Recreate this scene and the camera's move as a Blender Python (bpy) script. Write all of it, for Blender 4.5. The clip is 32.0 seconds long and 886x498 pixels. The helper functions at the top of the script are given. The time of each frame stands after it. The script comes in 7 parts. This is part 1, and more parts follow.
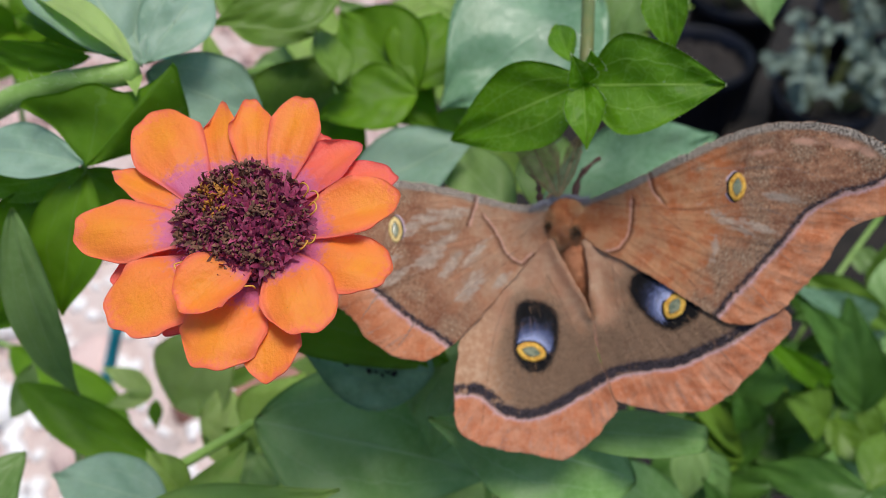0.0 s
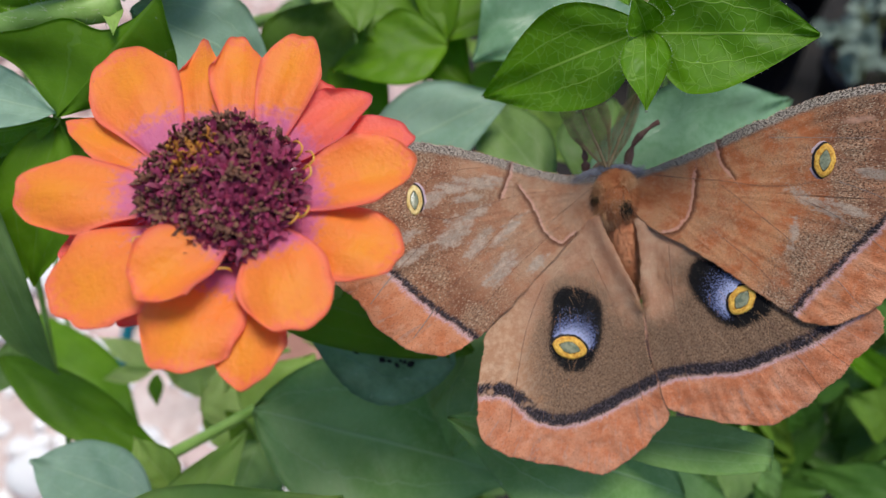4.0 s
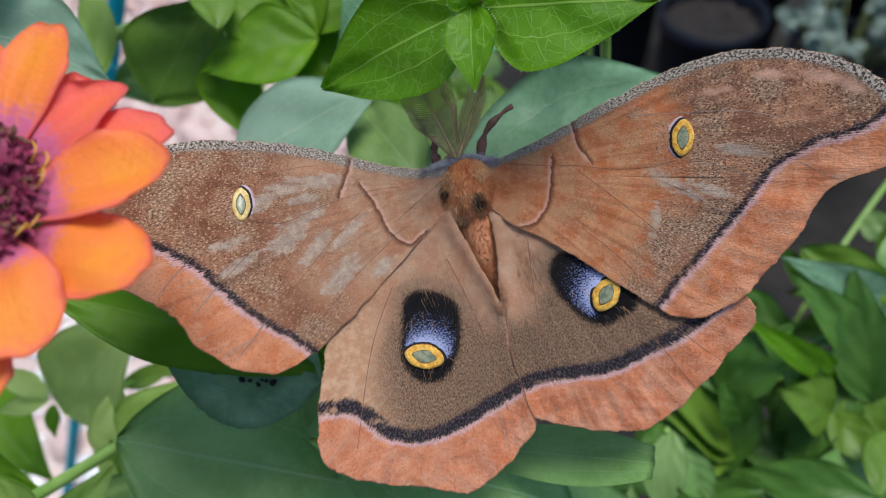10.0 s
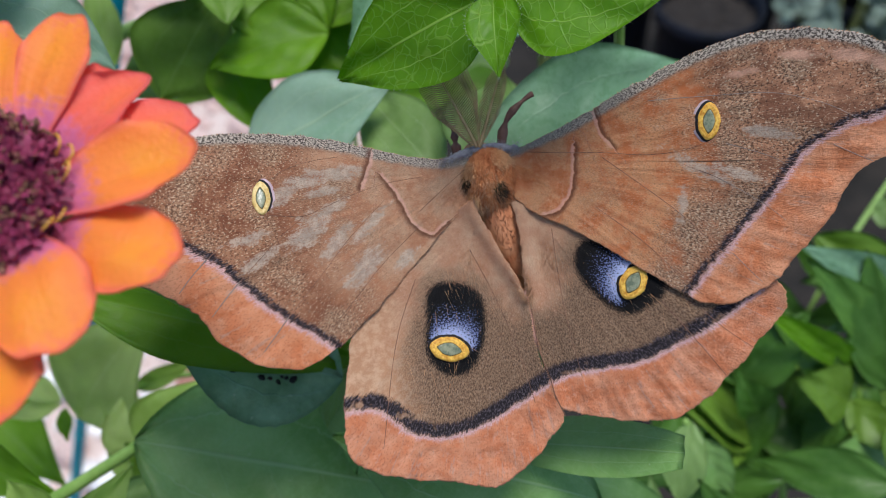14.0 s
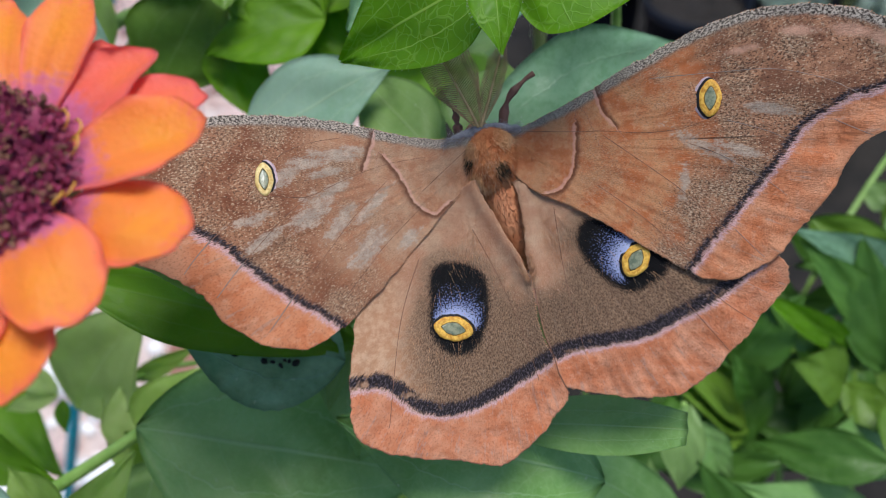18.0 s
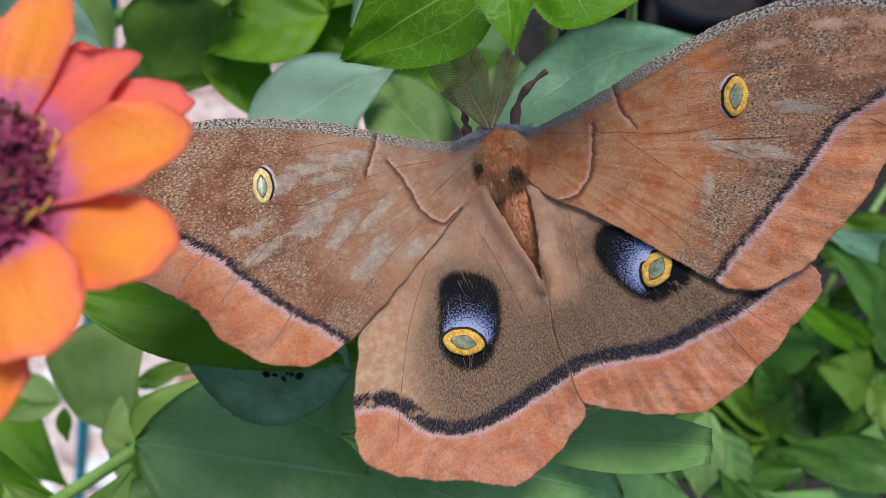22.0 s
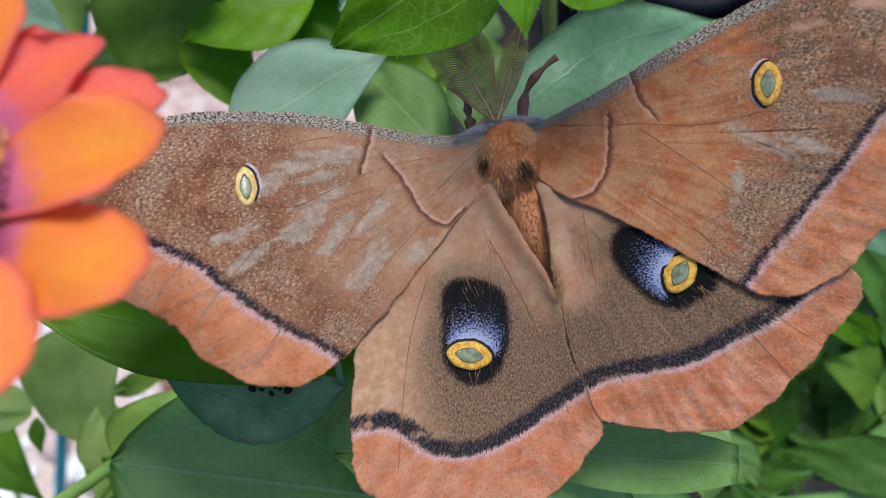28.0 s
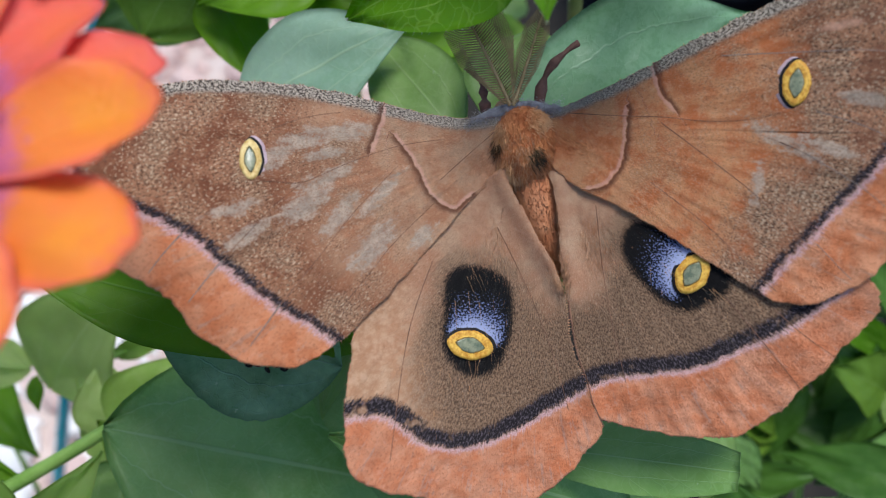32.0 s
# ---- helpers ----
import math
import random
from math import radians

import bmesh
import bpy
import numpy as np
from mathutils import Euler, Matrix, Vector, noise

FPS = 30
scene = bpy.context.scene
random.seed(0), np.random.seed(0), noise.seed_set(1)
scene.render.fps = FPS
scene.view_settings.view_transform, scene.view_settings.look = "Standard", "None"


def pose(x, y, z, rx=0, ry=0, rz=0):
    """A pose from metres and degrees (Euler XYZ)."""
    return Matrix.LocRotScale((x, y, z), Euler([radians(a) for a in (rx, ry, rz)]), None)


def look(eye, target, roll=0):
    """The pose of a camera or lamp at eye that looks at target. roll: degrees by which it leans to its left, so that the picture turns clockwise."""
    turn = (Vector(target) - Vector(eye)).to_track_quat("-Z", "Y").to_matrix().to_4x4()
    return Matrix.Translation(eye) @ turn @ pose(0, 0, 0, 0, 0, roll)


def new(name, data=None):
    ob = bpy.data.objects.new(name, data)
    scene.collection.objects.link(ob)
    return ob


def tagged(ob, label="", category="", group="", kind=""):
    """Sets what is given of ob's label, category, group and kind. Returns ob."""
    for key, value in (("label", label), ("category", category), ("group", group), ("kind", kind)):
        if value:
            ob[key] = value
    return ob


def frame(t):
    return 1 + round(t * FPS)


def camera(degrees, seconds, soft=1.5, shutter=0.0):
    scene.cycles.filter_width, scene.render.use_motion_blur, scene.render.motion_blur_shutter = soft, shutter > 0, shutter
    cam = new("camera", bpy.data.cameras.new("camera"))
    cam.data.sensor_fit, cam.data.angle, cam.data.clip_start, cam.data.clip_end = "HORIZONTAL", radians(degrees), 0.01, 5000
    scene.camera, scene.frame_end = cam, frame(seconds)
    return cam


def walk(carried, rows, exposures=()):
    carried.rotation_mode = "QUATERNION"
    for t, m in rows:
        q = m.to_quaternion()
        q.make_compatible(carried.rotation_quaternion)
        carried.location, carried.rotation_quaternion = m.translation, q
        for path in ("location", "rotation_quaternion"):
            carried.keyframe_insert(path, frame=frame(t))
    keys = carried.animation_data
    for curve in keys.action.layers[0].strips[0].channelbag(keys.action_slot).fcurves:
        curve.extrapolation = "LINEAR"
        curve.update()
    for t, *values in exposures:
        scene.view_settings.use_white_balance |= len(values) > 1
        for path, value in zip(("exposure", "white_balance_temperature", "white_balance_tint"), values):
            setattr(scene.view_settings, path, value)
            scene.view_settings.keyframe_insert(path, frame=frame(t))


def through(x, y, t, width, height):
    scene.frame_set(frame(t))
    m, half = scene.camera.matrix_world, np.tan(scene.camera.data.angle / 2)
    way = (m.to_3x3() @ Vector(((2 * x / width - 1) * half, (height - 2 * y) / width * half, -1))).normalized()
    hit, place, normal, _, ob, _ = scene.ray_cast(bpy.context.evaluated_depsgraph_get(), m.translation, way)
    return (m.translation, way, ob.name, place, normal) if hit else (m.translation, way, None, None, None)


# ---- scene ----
cam = camera(52.7, 32.0, 0.6)
METRES, EYE, TILT, LEAN, TURN = 0.235, 1.02, -46.0, 0.0, 0.0
ROWS = [
    (0.0, 0.0, 0.0, 0.0, 0.0, 0.0, -0.0),
    (0.5, 0.0283, 0.0398, 0.0146, 1.15, -0.86, -0.63),
    (1.0, 0.0362, 0.0532, 0.0262, 2.38, -1.14, -1.33),
    (1.5, -0.0155, 0.0799, 0.0205, 1.46, -1.59, -1.37),
    (2.0, 0.0048, 0.0865, 0.0276, 1.87, -1.84, -1.15),
    (2.5, -0.0075, 0.0709, 0.011, 1.55, -2.09, -1.15),
    (3.0, 0.002, 0.0501, 0.0132, 1.97, -2.11, -1.62),
    (3.5, 0.0051, 0.0817, 0.0121, 2.11, -2.34, -1.47),
    (5.5, -0.0049, 0.1837, 0.0066, 1.72, -1.64, -2.59),
    (6.0, 0.0121, 0.2166, 0.0184, 2.46, -2.28, -1.91),
    (6.5, 0.0433, 0.2097, 0.0164, 2.37, -2.52, -1.39),
    (7.0, 0.0533, 0.2042, 0.0086, 2.63, -2.48, -0.98),
    (7.5, 0.0544, 0.2109, 0.009, 2.59, -2.74, -0.69),
    (8.0, 0.0635, 0.2026, 0.0034, 2.35, -2.47, -0.44),
    (8.5, 0.0827, 0.1849, -0.0039, 2.09, -1.94, 0.17),
    (9.0, 0.1116, 0.1897, 0.0146, 2.05, -2.31, 0.71),
    (9.5, 0.1005, 0.1777, 0.0039, 1.41, -1.92, 0.55),
    (10.0, 0.1056, 0.1714, 0.0017, 1.42, -1.73, 1.3),
    (10.5, 0.1081, 0.1811, 0.0108, 1.46, -1.92, 1.79),
    (11.0, 0.0994, 0.168, 0.0097, 1.21, -1.53, 1.51),
    (11.5, 0.1086, 0.1586, 0.0181, 1.6, -1.92, 1.9),
    (12.0, 0.0978, 0.1425, 0.0045, 1.82, -1.62, 1.94),
    (12.5, 0.0893, 0.1437, 0.0167, 1.88, -1.69, 2.1),
    (13.0, 0.0937, 0.1561, 0.0081, 1.86, -1.56, 2.15),
    (13.5, 0.0878, 0.1729, 0.0099, 1.56, -1.62, 2.36),
    (14.0, 0.0886, 0.1798, -0.0036, 1.27, -1.78, 2.46),
    (14.5, 0.0823, 0.1807, -0.0012, 1.01, -1.78, 2.64),
    (16.5, 0.0865, 0.1784, -0.0022, 0.79, -1.76, 2.85),
    (17.0, 0.0828, 0.1783, -0.0019, 0.85, -1.8, 2.98),
    (17.5, 0.0793, 0.1786, -0.0077, 0.74, -1.96, 2.99),
    (18.0, 0.0793, 0.178, -0.0138, 0.6, -2.07, 3.01),
    (18.5, 0.0813, 0.1878, -0.0148, 0.53, -2.16, 3.07),
    (19.0, 0.0791, 0.1874, -0.0099, 0.69, -2.18, 3.22),
    (19.5, 0.068, 0.1953, -0.0096, 0.93, -2.19, 3.19),
    (20.0, 0.0637, 0.203, -0.0078, 1.06, -2.33, 3.04),
    (20.5, 0.0706, 0.1892, -0.0062, 1.11, -2.33, 2.96),
    (21.0, 0.0837, 0.1896, -0.0153, 1.13, -2.38, 2.97),
    (21.5, 0.0852, 0.1992, -0.0077, 1.17, -2.44, 3.25),
    (22.0, 0.0806, 0.2106, -0.0053, 1.28, -2.44, 3.42),
    (22.5, 0.0775, 0.2085, -0.0075, 1.17, -2.54, 3.41),
    (23.0, 0.0735, 0.209, -0.0083, 1.06, -2.7, 3.48),
    (23.5, 0.0797, 0.2133, -0.0076, 0.78, -2.88, 3.52),
    (24.0, 0.0857, 0.2087, -0.0024, 0.43, -2.85, 3.59),
    (24.5, 0.0776, 0.2125, -0.0034, 0.37, -2.95, 3.67),
    (25.0, 0.0768, 0.2125, -0.0031, 0.24, -2.91, 3.78),
    (25.5, 0.0771, 0.2101, -0.001, 0.21, -2.82, 3.78),
    (27.5, 0.0739, 0.2426, -0.0038, 0.08, -3.07, 3.88),
    (28.0, 0.0683, 0.2608, 0.0025, 0.13, -3.25, 3.89),
    (28.5, 0.0743, 0.2712, -0.0119, 0.15, -3.93, 3.9),
    (29.0, 0.0577, 0.2716, -0.0134, 0.23, -4.09, 3.12),
    (29.5, 0.0477, 0.2624, 0.0074, 0.07, -4.27, 1.96),
    (30.0, 0.0455, 0.2532, 0.0056, 0.43, -4.28, 1.15),
    (30.5, 0.0412, 0.2472, 0.0086, 0.73, -4.25, 0.78),
    (31.0, 0.0571, 0.2587, 0.0062, 1.16, -4.45, 0.74),
    (31.5, 0.0684, 0.2655, 0.0129, 1.19, -4.75, 0.69),
    (32.0, 0.0718, 0.2753, 0.0071, 1.13, -4.78, 0.66),
]
walk(cam, [(t, pose(0, 0, EYE, TILT, LEAN, TURN) @ pose(METRES * x, METRES * y, METRES * z, 90 + pitch, roll, yaw)) for t, x, y, z, yaw, pitch, roll in ROWS],
     exposures=((0.0, 0.16, 6450, 10), (6.0, 0.19, 6350, 9), (9.0, 0.27, 6150, 8), (20.0, 0.27, 6100, 8), (32.0, 0.26, 6050, 7)))
cam.data.dof.use_dof = True
cam.data.dof.focus_distance = 0.129
cam.data.dof.aperture_fstop = 22.0

# ---- world and light: open shade under a bright soft sky ----
SUN_ELEV, SUN_AZ = radians(80), radians(96)
world = bpy.data.worlds.new("world")
scene.world = world
world.use_nodes = True
wn = world.node_tree
sky = wn.nodes.new("ShaderNodeTexSky")
sky.sky_type, sky.sun_disc = "NISHITA", False
sky.sun_elevation, sky.sun_rotation = SUN_ELEV, SUN_AZ
wn.nodes["Background"].inputs[1].default_value = 0.115
wn.links.new(sky.outputs[0], wn.nodes["Background"].inputs[0])
sun = new("sun", bpy.data.lights.new("sun", "SUN"))
sun.data.energy, sun.data.angle, sun.data.color = 2.6, radians(25), (1.0, 0.94, 0.86)
sun.matrix_world = look((0.50, -0.05, 3.0), (0, 0, 0))


# ---- helpers for materials ----
def lin(r, g, b):
    return tuple(((c / 255 + 0.055) / 1.055) ** 2.4 if c > 10 else c / 255 / 12.92 for c in (r, g, b)) + (1.0,)


# the blooms and the moth are laid out round an eye half a metre up that looks 25 degrees down; this carries them to the eye's true height and tilt
NEAR = pose(0, 0, EYE, TILT + 25.0) @ pose(0, 0, -0.5)


class Nodes:
    """Short forms for building a node material."""

    def __init__(self, name, rough=0.6):
        self.mat = bpy.data.materials.new(name)
        self.mat.use_nodes = True
        self.t = self.mat.node_tree
        self.bsdf = self.t.nodes["Principled BSDF"]
        self.bsdf.inputs["Roughness"].default_value = rough

    def put(self, socket, value):
        if isinstance(value, bpy.types.NodeSocket):
            self.t.links.new(value, socket)
        else:
            socket.default_value = value

    def math(self, op, a, b=0.0, c=0.0):
        n = self.t.nodes.new("ShaderNodeMath")
        n.operation = op
        for s, v in zip(n.inputs, (a, b, c)):
            self.put(s, v)
        return n.outputs[0]

    def ramp(self, x, lo, hi, a=0.0, b=1.0, smooth=True):
        n = self.t.nodes.new("ShaderNodeMapRange")
        n.interpolation_type = "SMOOTHSTEP" if smooth else "LINEAR"
        for s, v in zip(n.inputs, (x, lo, hi, a, b)):
            self.put(s, v)
        return n.outputs[0]

    def mix(self, fac, a, b):
        n = self.t.nodes.new("ShaderNodeMix")
        n.data_type = "RGBA"
        self.put(n.inputs[0], fac)
        self.put(n.inputs[6], a)
        self.put(n.inputs[7], b)
        return n.outputs[2]

    def attr(self, name, out=2):
        n = self.t.nodes.new("ShaderNodeAttribute")
        n.attribute_name = name
        return n.outputs[out]

    def uv(self, name):
        n = self.t.nodes.new("ShaderNodeUVMap")
        n.uv_map = name
        return n.outputs[0]

    def split(self, v):
        n = self.t.nodes.new("ShaderNodeSeparateXYZ")
        self.put(n.inputs[0], v)
        return n.outputs

    def scaled(self, v, x, y, z=1.0):
        n = self.t.nodes.new("ShaderNodeVectorMath")
        n.operation = "MULTIPLY"
        self.put(n.inputs[0], v)
        n.inputs[1].default_value = (x, y, z)
        return n.outputs[0]

    def obj(self):
        return self.t.nodes.new("ShaderNodeTexCoord").outputs["Object"]

    def rand(self):
        return self.t.nodes.new("ShaderNodeObjectInfo").outputs["Random"]

    def noise(self, v, scale, detail=3.0, rough=0.6):
        n = self.t.nodes.new("ShaderNodeTexNoise")
        self.put(n.inputs["Vector"], v)
        n.inputs["Scale"].default_value = scale
        n.inputs["Detail"].default_value = detail
        n.inputs["Roughness"].default_value = rough
        return n.outputs[0]

    def cells(self, v, scale, feature="DISTANCE_TO_EDGE"):
        n = self.t.nodes.new("ShaderNodeTexVoronoi")
        n.feature = feature
        self.put(n.inputs["Vector"], v)
        n.inputs["Scale"].default_value = scale
        return n.outputs["Distance"]

    def grains(self, v, scale):
        """One random value for each little cell."""
        n = self.t.nodes.new("ShaderNodeTexVoronoi")
        self.put(n.inputs["Vector"], v)
        n.inputs["Scale"].default_value = scale
        s = self.t.nodes.new("ShaderNodeSeparateColor")
        self.put(s.inputs[0], n.outputs["Color"])
        return s.outputs[0]

    def times(self, c, x):
        n = self.t.nodes.new("ShaderNodeVectorMath")
        n.operation = "SCALE"
        self.put(n.inputs[0], c)
        self.put(n.inputs["Scale"], x)
        return n.outputs[0]

    def bump(self, h, strength=0.3, dist=0.0005):
        n = self.t.nodes.new("ShaderNodeBump")
        n.inputs["Strength"].default_value = strength
        n.inputs["Distance"].default_value = dist
        self.put(n.inputs["Height"], h)
        self.put(self.bsdf.inputs["Normal"], n.outputs[0])
        return n.outputs[0]

    def color(self, c):
        self.put(self.bsdf.inputs["Base Color"], c)
        return self

    def thin(self, c, amount, normal=None):
        """Lets some light pass through a thin sheet."""
        tr = self.t.nodes.new("ShaderNodeBsdfTranslucent")
        self.put(tr.inputs[0], c)
        mx = self.t.nodes.new("ShaderNodeMixShader")
        self.put(mx.inputs[0], amount)
        self.t.links.new(self.bsdf.outputs[0], mx.inputs[1])
        self.t.links.new(tr.outputs[0], mx.inputs[2])
        self.t.links.new(mx.outputs[0], self.t.nodes["Material Output"].inputs[0])
        return self


# ---- materials ----
def wing_material(name, hind, inner=((190, 110, 68), (208, 148, 108)), outer=((134, 90, 70), (184, 132, 104)), start=22.0, fleck=(66, 42, 33)):
    """Scaled moth wing. Mesh values: band, mm outward from the dark line; costa, mm from the front edge; reach, mm from the root;
    ante, mm from the pale inner lines; bare, rubbed spots; apex, pale spots near the tip; blot and frost, the black patch; dusk, dark field."""
    n = Nodes(name, 0.8)
    uv, pol = n.uv("mm"), n.uv("polar")
    speck = n.noise(n.scaled(pol, 0.36, 0.62), 400, 3.0, 0.72)
    salt = n.noise(n.scaled(pol, 0.36, -0.46), 430, 2.0, 0.7)
    fine = n.noise(uv, 620, 2.0, 0.7)
    mottle = n.noise(uv, 70, 4.0, 0.72)
    blotchy = n.noise(uv, 24, 3.0, 0.6)
    patch = n.noise(uv, 10, 2.0, 0.5)
    streak = n.noise(n.scaled(pol, 80, 5.5), 4.0, 3.0, 0.7)
    hairy = n.noise(n.scaled(pol, 190, 11), 4.0, 2.0, 0.65)
    band, reach = n.attr("band"), n.attr("reach")

    def tone(r, g, b):
        return lin(r, g, b * (0.99 if hind else 0.96))

    def ragged(value, *terms):
        for source, amount in terms:
            value = n.math("MULTIPLY_ADD", n.math("SUBTRACT", source, 0.5), amount, value)
        return value

    wob = ragged(band, (n.noise(uv, 60, 3.0, 0.7), 1.3), (speck, 1.3), (streak, 2.2))
    if hind:
        base = n.mix(n.ramp(blotchy, 0.35, 0.7), tone(190, 140, 110), tone(208, 172, 142))
        base = n.mix(n.math("MULTIPLY", n.ramp(hairy, 0.46, 0.66), 0.5), base, tone(168, 112, 82))
        base = n.mix(n.math("MULTIPLY", n.ramp(mottle, 0.5, 0.66), 0.35), base, tone(216, 170, 138))
        base = n.mix(n.math("MULTIPLY", n.ramp(speck, 0.56, 0.60), 0.5), base, tone(140, 94, 70))
        base = n.mix(n.math("MULTIPLY", n.ramp(salt, 0.57, 0.63), 0.5), base, tone(224, 188, 160))
        dusk = n.mix(n.ramp(speck, 0.44, 0.56), tone(100, 76, 60), tone(158, 126, 100))
        dusk = n.mix(n.math("MULTIPLY", n.ramp(salt, 0.56, 0.66), 0.45), dusk, tone(206, 176, 148))
        dusk = n.mix(n.math("MULTIPLY", n.ramp(hairy, 0.5, 0.66), 0.45), dusk, tone(66, 48, 36))
        col = n.mix(n.ramp(ragged(n.attr("dusk"), (blotchy, 0.35), (mottle, 0.5), (hairy, 0.4)), 0.18, 0.72), base, dusk)
        col = n.mix(n.math("MULTIPLY", n.ramp(n.attr("edge"), 0.0, 1.0), 0.75), col, n.mix(n.ramp(mottle, 0.4, 0.62), tone(196, 146, 110), tone(216, 176, 144)))
    else:
        col = n.mix(n.ramp(blotchy, 0.36, 0.64), tone(*inner[0]), tone(*inner[1]))
        col = n.mix(n.math("MULTIPLY", n.ramp(mottle, 0.52, 0.64), 0.45), col, tone(214, 162, 128))
        far = n.mix(n.ramp(ragged(blotchy, (mottle, 0.5)), 0.38, 0.62), tone(*outer[0]), tone(*outer[1]))
        far = n.mix(n.math("MULTIPLY", n.ramp(patch, 0.5, 0.62), 0.5), far, tone(182, 150, 126))
        zone = n.ramp(ragged(reach, (patch, 22.0), (blotchy, 16.0), (mottle, 14.0)), start, start + 12.0)
        col = n.mix(zone, col, far)
        bare = n.ramp(ragged(n.attr("bare"), (mottle, 1.5), (n.noise(n.scaled(pol, 14, 10), 2.0, 3.0, 0.6), 1.0), (speck, 1.3), (salt, 0.6)), 0.50, 0.78)
        chalk = n.mix(n.ramp(mottle, 0.42, 0.62), lin(176, 166, 152), lin(204, 188, 170))
        chalk = n.mix(n.math("MULTIPLY", n.ramp(speck, 0.54, 0.6), 0.6), chalk, lin(166, 112, 82))
        col = n.mix(n.math("MULTIPLY", bare, 0.72), col, chalk)
        apex = n.ramp(ragged(n.attr("apex"), (mottle, 1.0), (speck, 0.8)), 0.4, 1.0)
        col = n.mix(n.math("MULTIPLY", apex, 0.8), col, tone(222, 172, 152))
        rubbed = n.math("MULTIPLY_ADD", n.math("MAXIMUM", bare, apex), -0.75, 1.0)
        crowd = n.math("MULTIPLY", n.math("MULTIPLY_ADD", zone, 0.46, 0.36), rubbed)
        # dark and pale scales
        col = n.mix(n.math("MULTIPLY", n.ramp(ragged(speck, (blotchy, 0.22), (patch, 0.3)), 0.54, 0.57), crowd), col, tone(*fleck))
        col = n.mix(n.math("MULTIPLY", n.ramp(ragged(salt, (patch, 0.2)), 0.57, 0.64), n.math("MULTIPLY", crowd, 0.9)), col, tone(222, 196, 172))
        col = n.mix(n.math("MULTIPLY", n.ramp(hairy, 0.58, 0.68), 0.3), col, tone(206, 166, 138))
    # pale edge, dark line and warm border
    border = n.mix(n.ramp(blotchy, 0.35, 0.65), tone(206, 124, 84), tone(218, 152, 118))
    border = n.mix(n.math("MULTIPLY", n.ramp(mottle, 0.52, 0.66), 0.4), border, tone(228, 172, 144))
    border = n.mix(n.math("MULTIPLY", n.ramp(ragged(n.noise(n.scaled(pol, 30, 8), 2.0, 3.0, 0.6), (mottle, 0.4)), 0.58, 0.68), 0.36), border, tone(178, 156, 148))
    border = n.mix(n.math("MULTIPLY", n.ramp(salt, 0.6, 0.68), 0.3), border, tone(160, 88, 60))
    border = n.mix(n.math("MULTIPLY", n.ramp(speck, 0.56, 0.60), 0.4), border, tone(150, 82, 56))
    wide = 1.8 if hind else 0.75
    broken = n.ramp(n.noise(uv, 34, 3.0, 0.7), 0.30, 0.44, 0.35, 1.0)
    col = n.mix(n.math("MULTIPLY", n.ramp(wob, -0.1, 0.3), 0.9), col, n.mix(n.ramp(fine, 0.4, 0.6), lin(196, 150, 150), lin(232, 196, 196)))
    line = n.math("MULTIPLY", n.math("MULTIPLY", n.ramp(wob, -wide - 0.5, -wide + 0.2), n.ramp(wob, 0.15, -0.2)), broken)
    col = n.mix(line, col, n.mix(n.ramp(salt, 0.5, 0.62), lin(34, 28, 32), lin(96, 86, 94)))
    col = n.mix(n.ramp(wob, 0.35, 0.95), col, border)
    if hind:
        bl = ragged(n.attr("blot"), (speck, 1.6), (streak, 2.6), (hairy, 1.2))
        col = n.mix(n.ramp(bl, 0.6, -0.3), col, lin(8, 6, 8))
        frost = n.math("MULTIPLY", n.ramp(n.attr("frost"), 6.0, 0.0, smooth=False), n.ramp(bl, -0.2, -1.0))
        dots = n.ramp(n.math("ADD", n.noise(uv, 430, 1.0, 0.5), n.math("MULTIPLY", n.math("POWER", frost, 1.5), 0.42)), 0.66, 0.74)
        col = n.mix(n.math("MULTIPLY", dots, n.ramp(frost, 0.0, 0.25)), col, n.mix(n.ramp(frost, 0.5, 1.0), lin(128, 140, 190), lin(196, 204, 240)))
        col = n.mix(n.math("MULTIPLY", n.ramp(n.noise(n.scaled(pol, 320, 6), 3.0, 1.0, 0.5), 0.70, 0.74), 0.4), col, lin(214, 196, 178))
    else:
        costa = ragged(n.attr("costa"), (speck, 1.1), (mottle, 0.9))
        grizzle = n.mix(n.ramp(ragged(speck, (fine, 0.35)), 0.44, 0.56), lin(70, 60, 54), lin(204, 190, 174))
        col = n.mix(n.ramp(costa, 1.9, 1.1), col, grizzle)
        ante = ragged(n.attr("ante"), (fine, 0.5), (n.noise(uv, 45, 3.0, 0.7), 1.2))
        col = n.mix(n.math("MULTIPLY", n.math("MULTIPLY", n.ramp(ante, 0.0, 0.2), n.ramp(ante, 1.1, 0.2)), 0.85), col, lin(92, 50, 36))
        col = n.mix(n.math("MULTIPLY", n.math("MULTIPLY", n.ramp(ante, -0.6, -0.15), n.ramp(ante, 0.1, -0.05)), 0.6), col, lin(226, 176, 160))
    n.color(col)
    n.bsdf.inputs["Specular IOR Level"].default_value = 0.2
    n.bsdf.inputs["Sheen Weight"].default_value = 0.1
    crease = n.math("MULTIPLY", n.noise(uv, 34, 3.0, 0.6), n.ramp(band, -1.0, 2.0, 0.3, 3.2))
    hgt = n.math("ADD", crease, n.math("MULTIPLY_ADD", streak, 0.4, n.math("MULTIPLY_ADD", speck, 0.55, n.math("MULTIPLY_ADD", hairy, 0.4, n.math("MULTIPLY", n.noise(uv, 18, 2.0), 2.4)))))
    n.bump(hgt, 0.7, 0.0004)
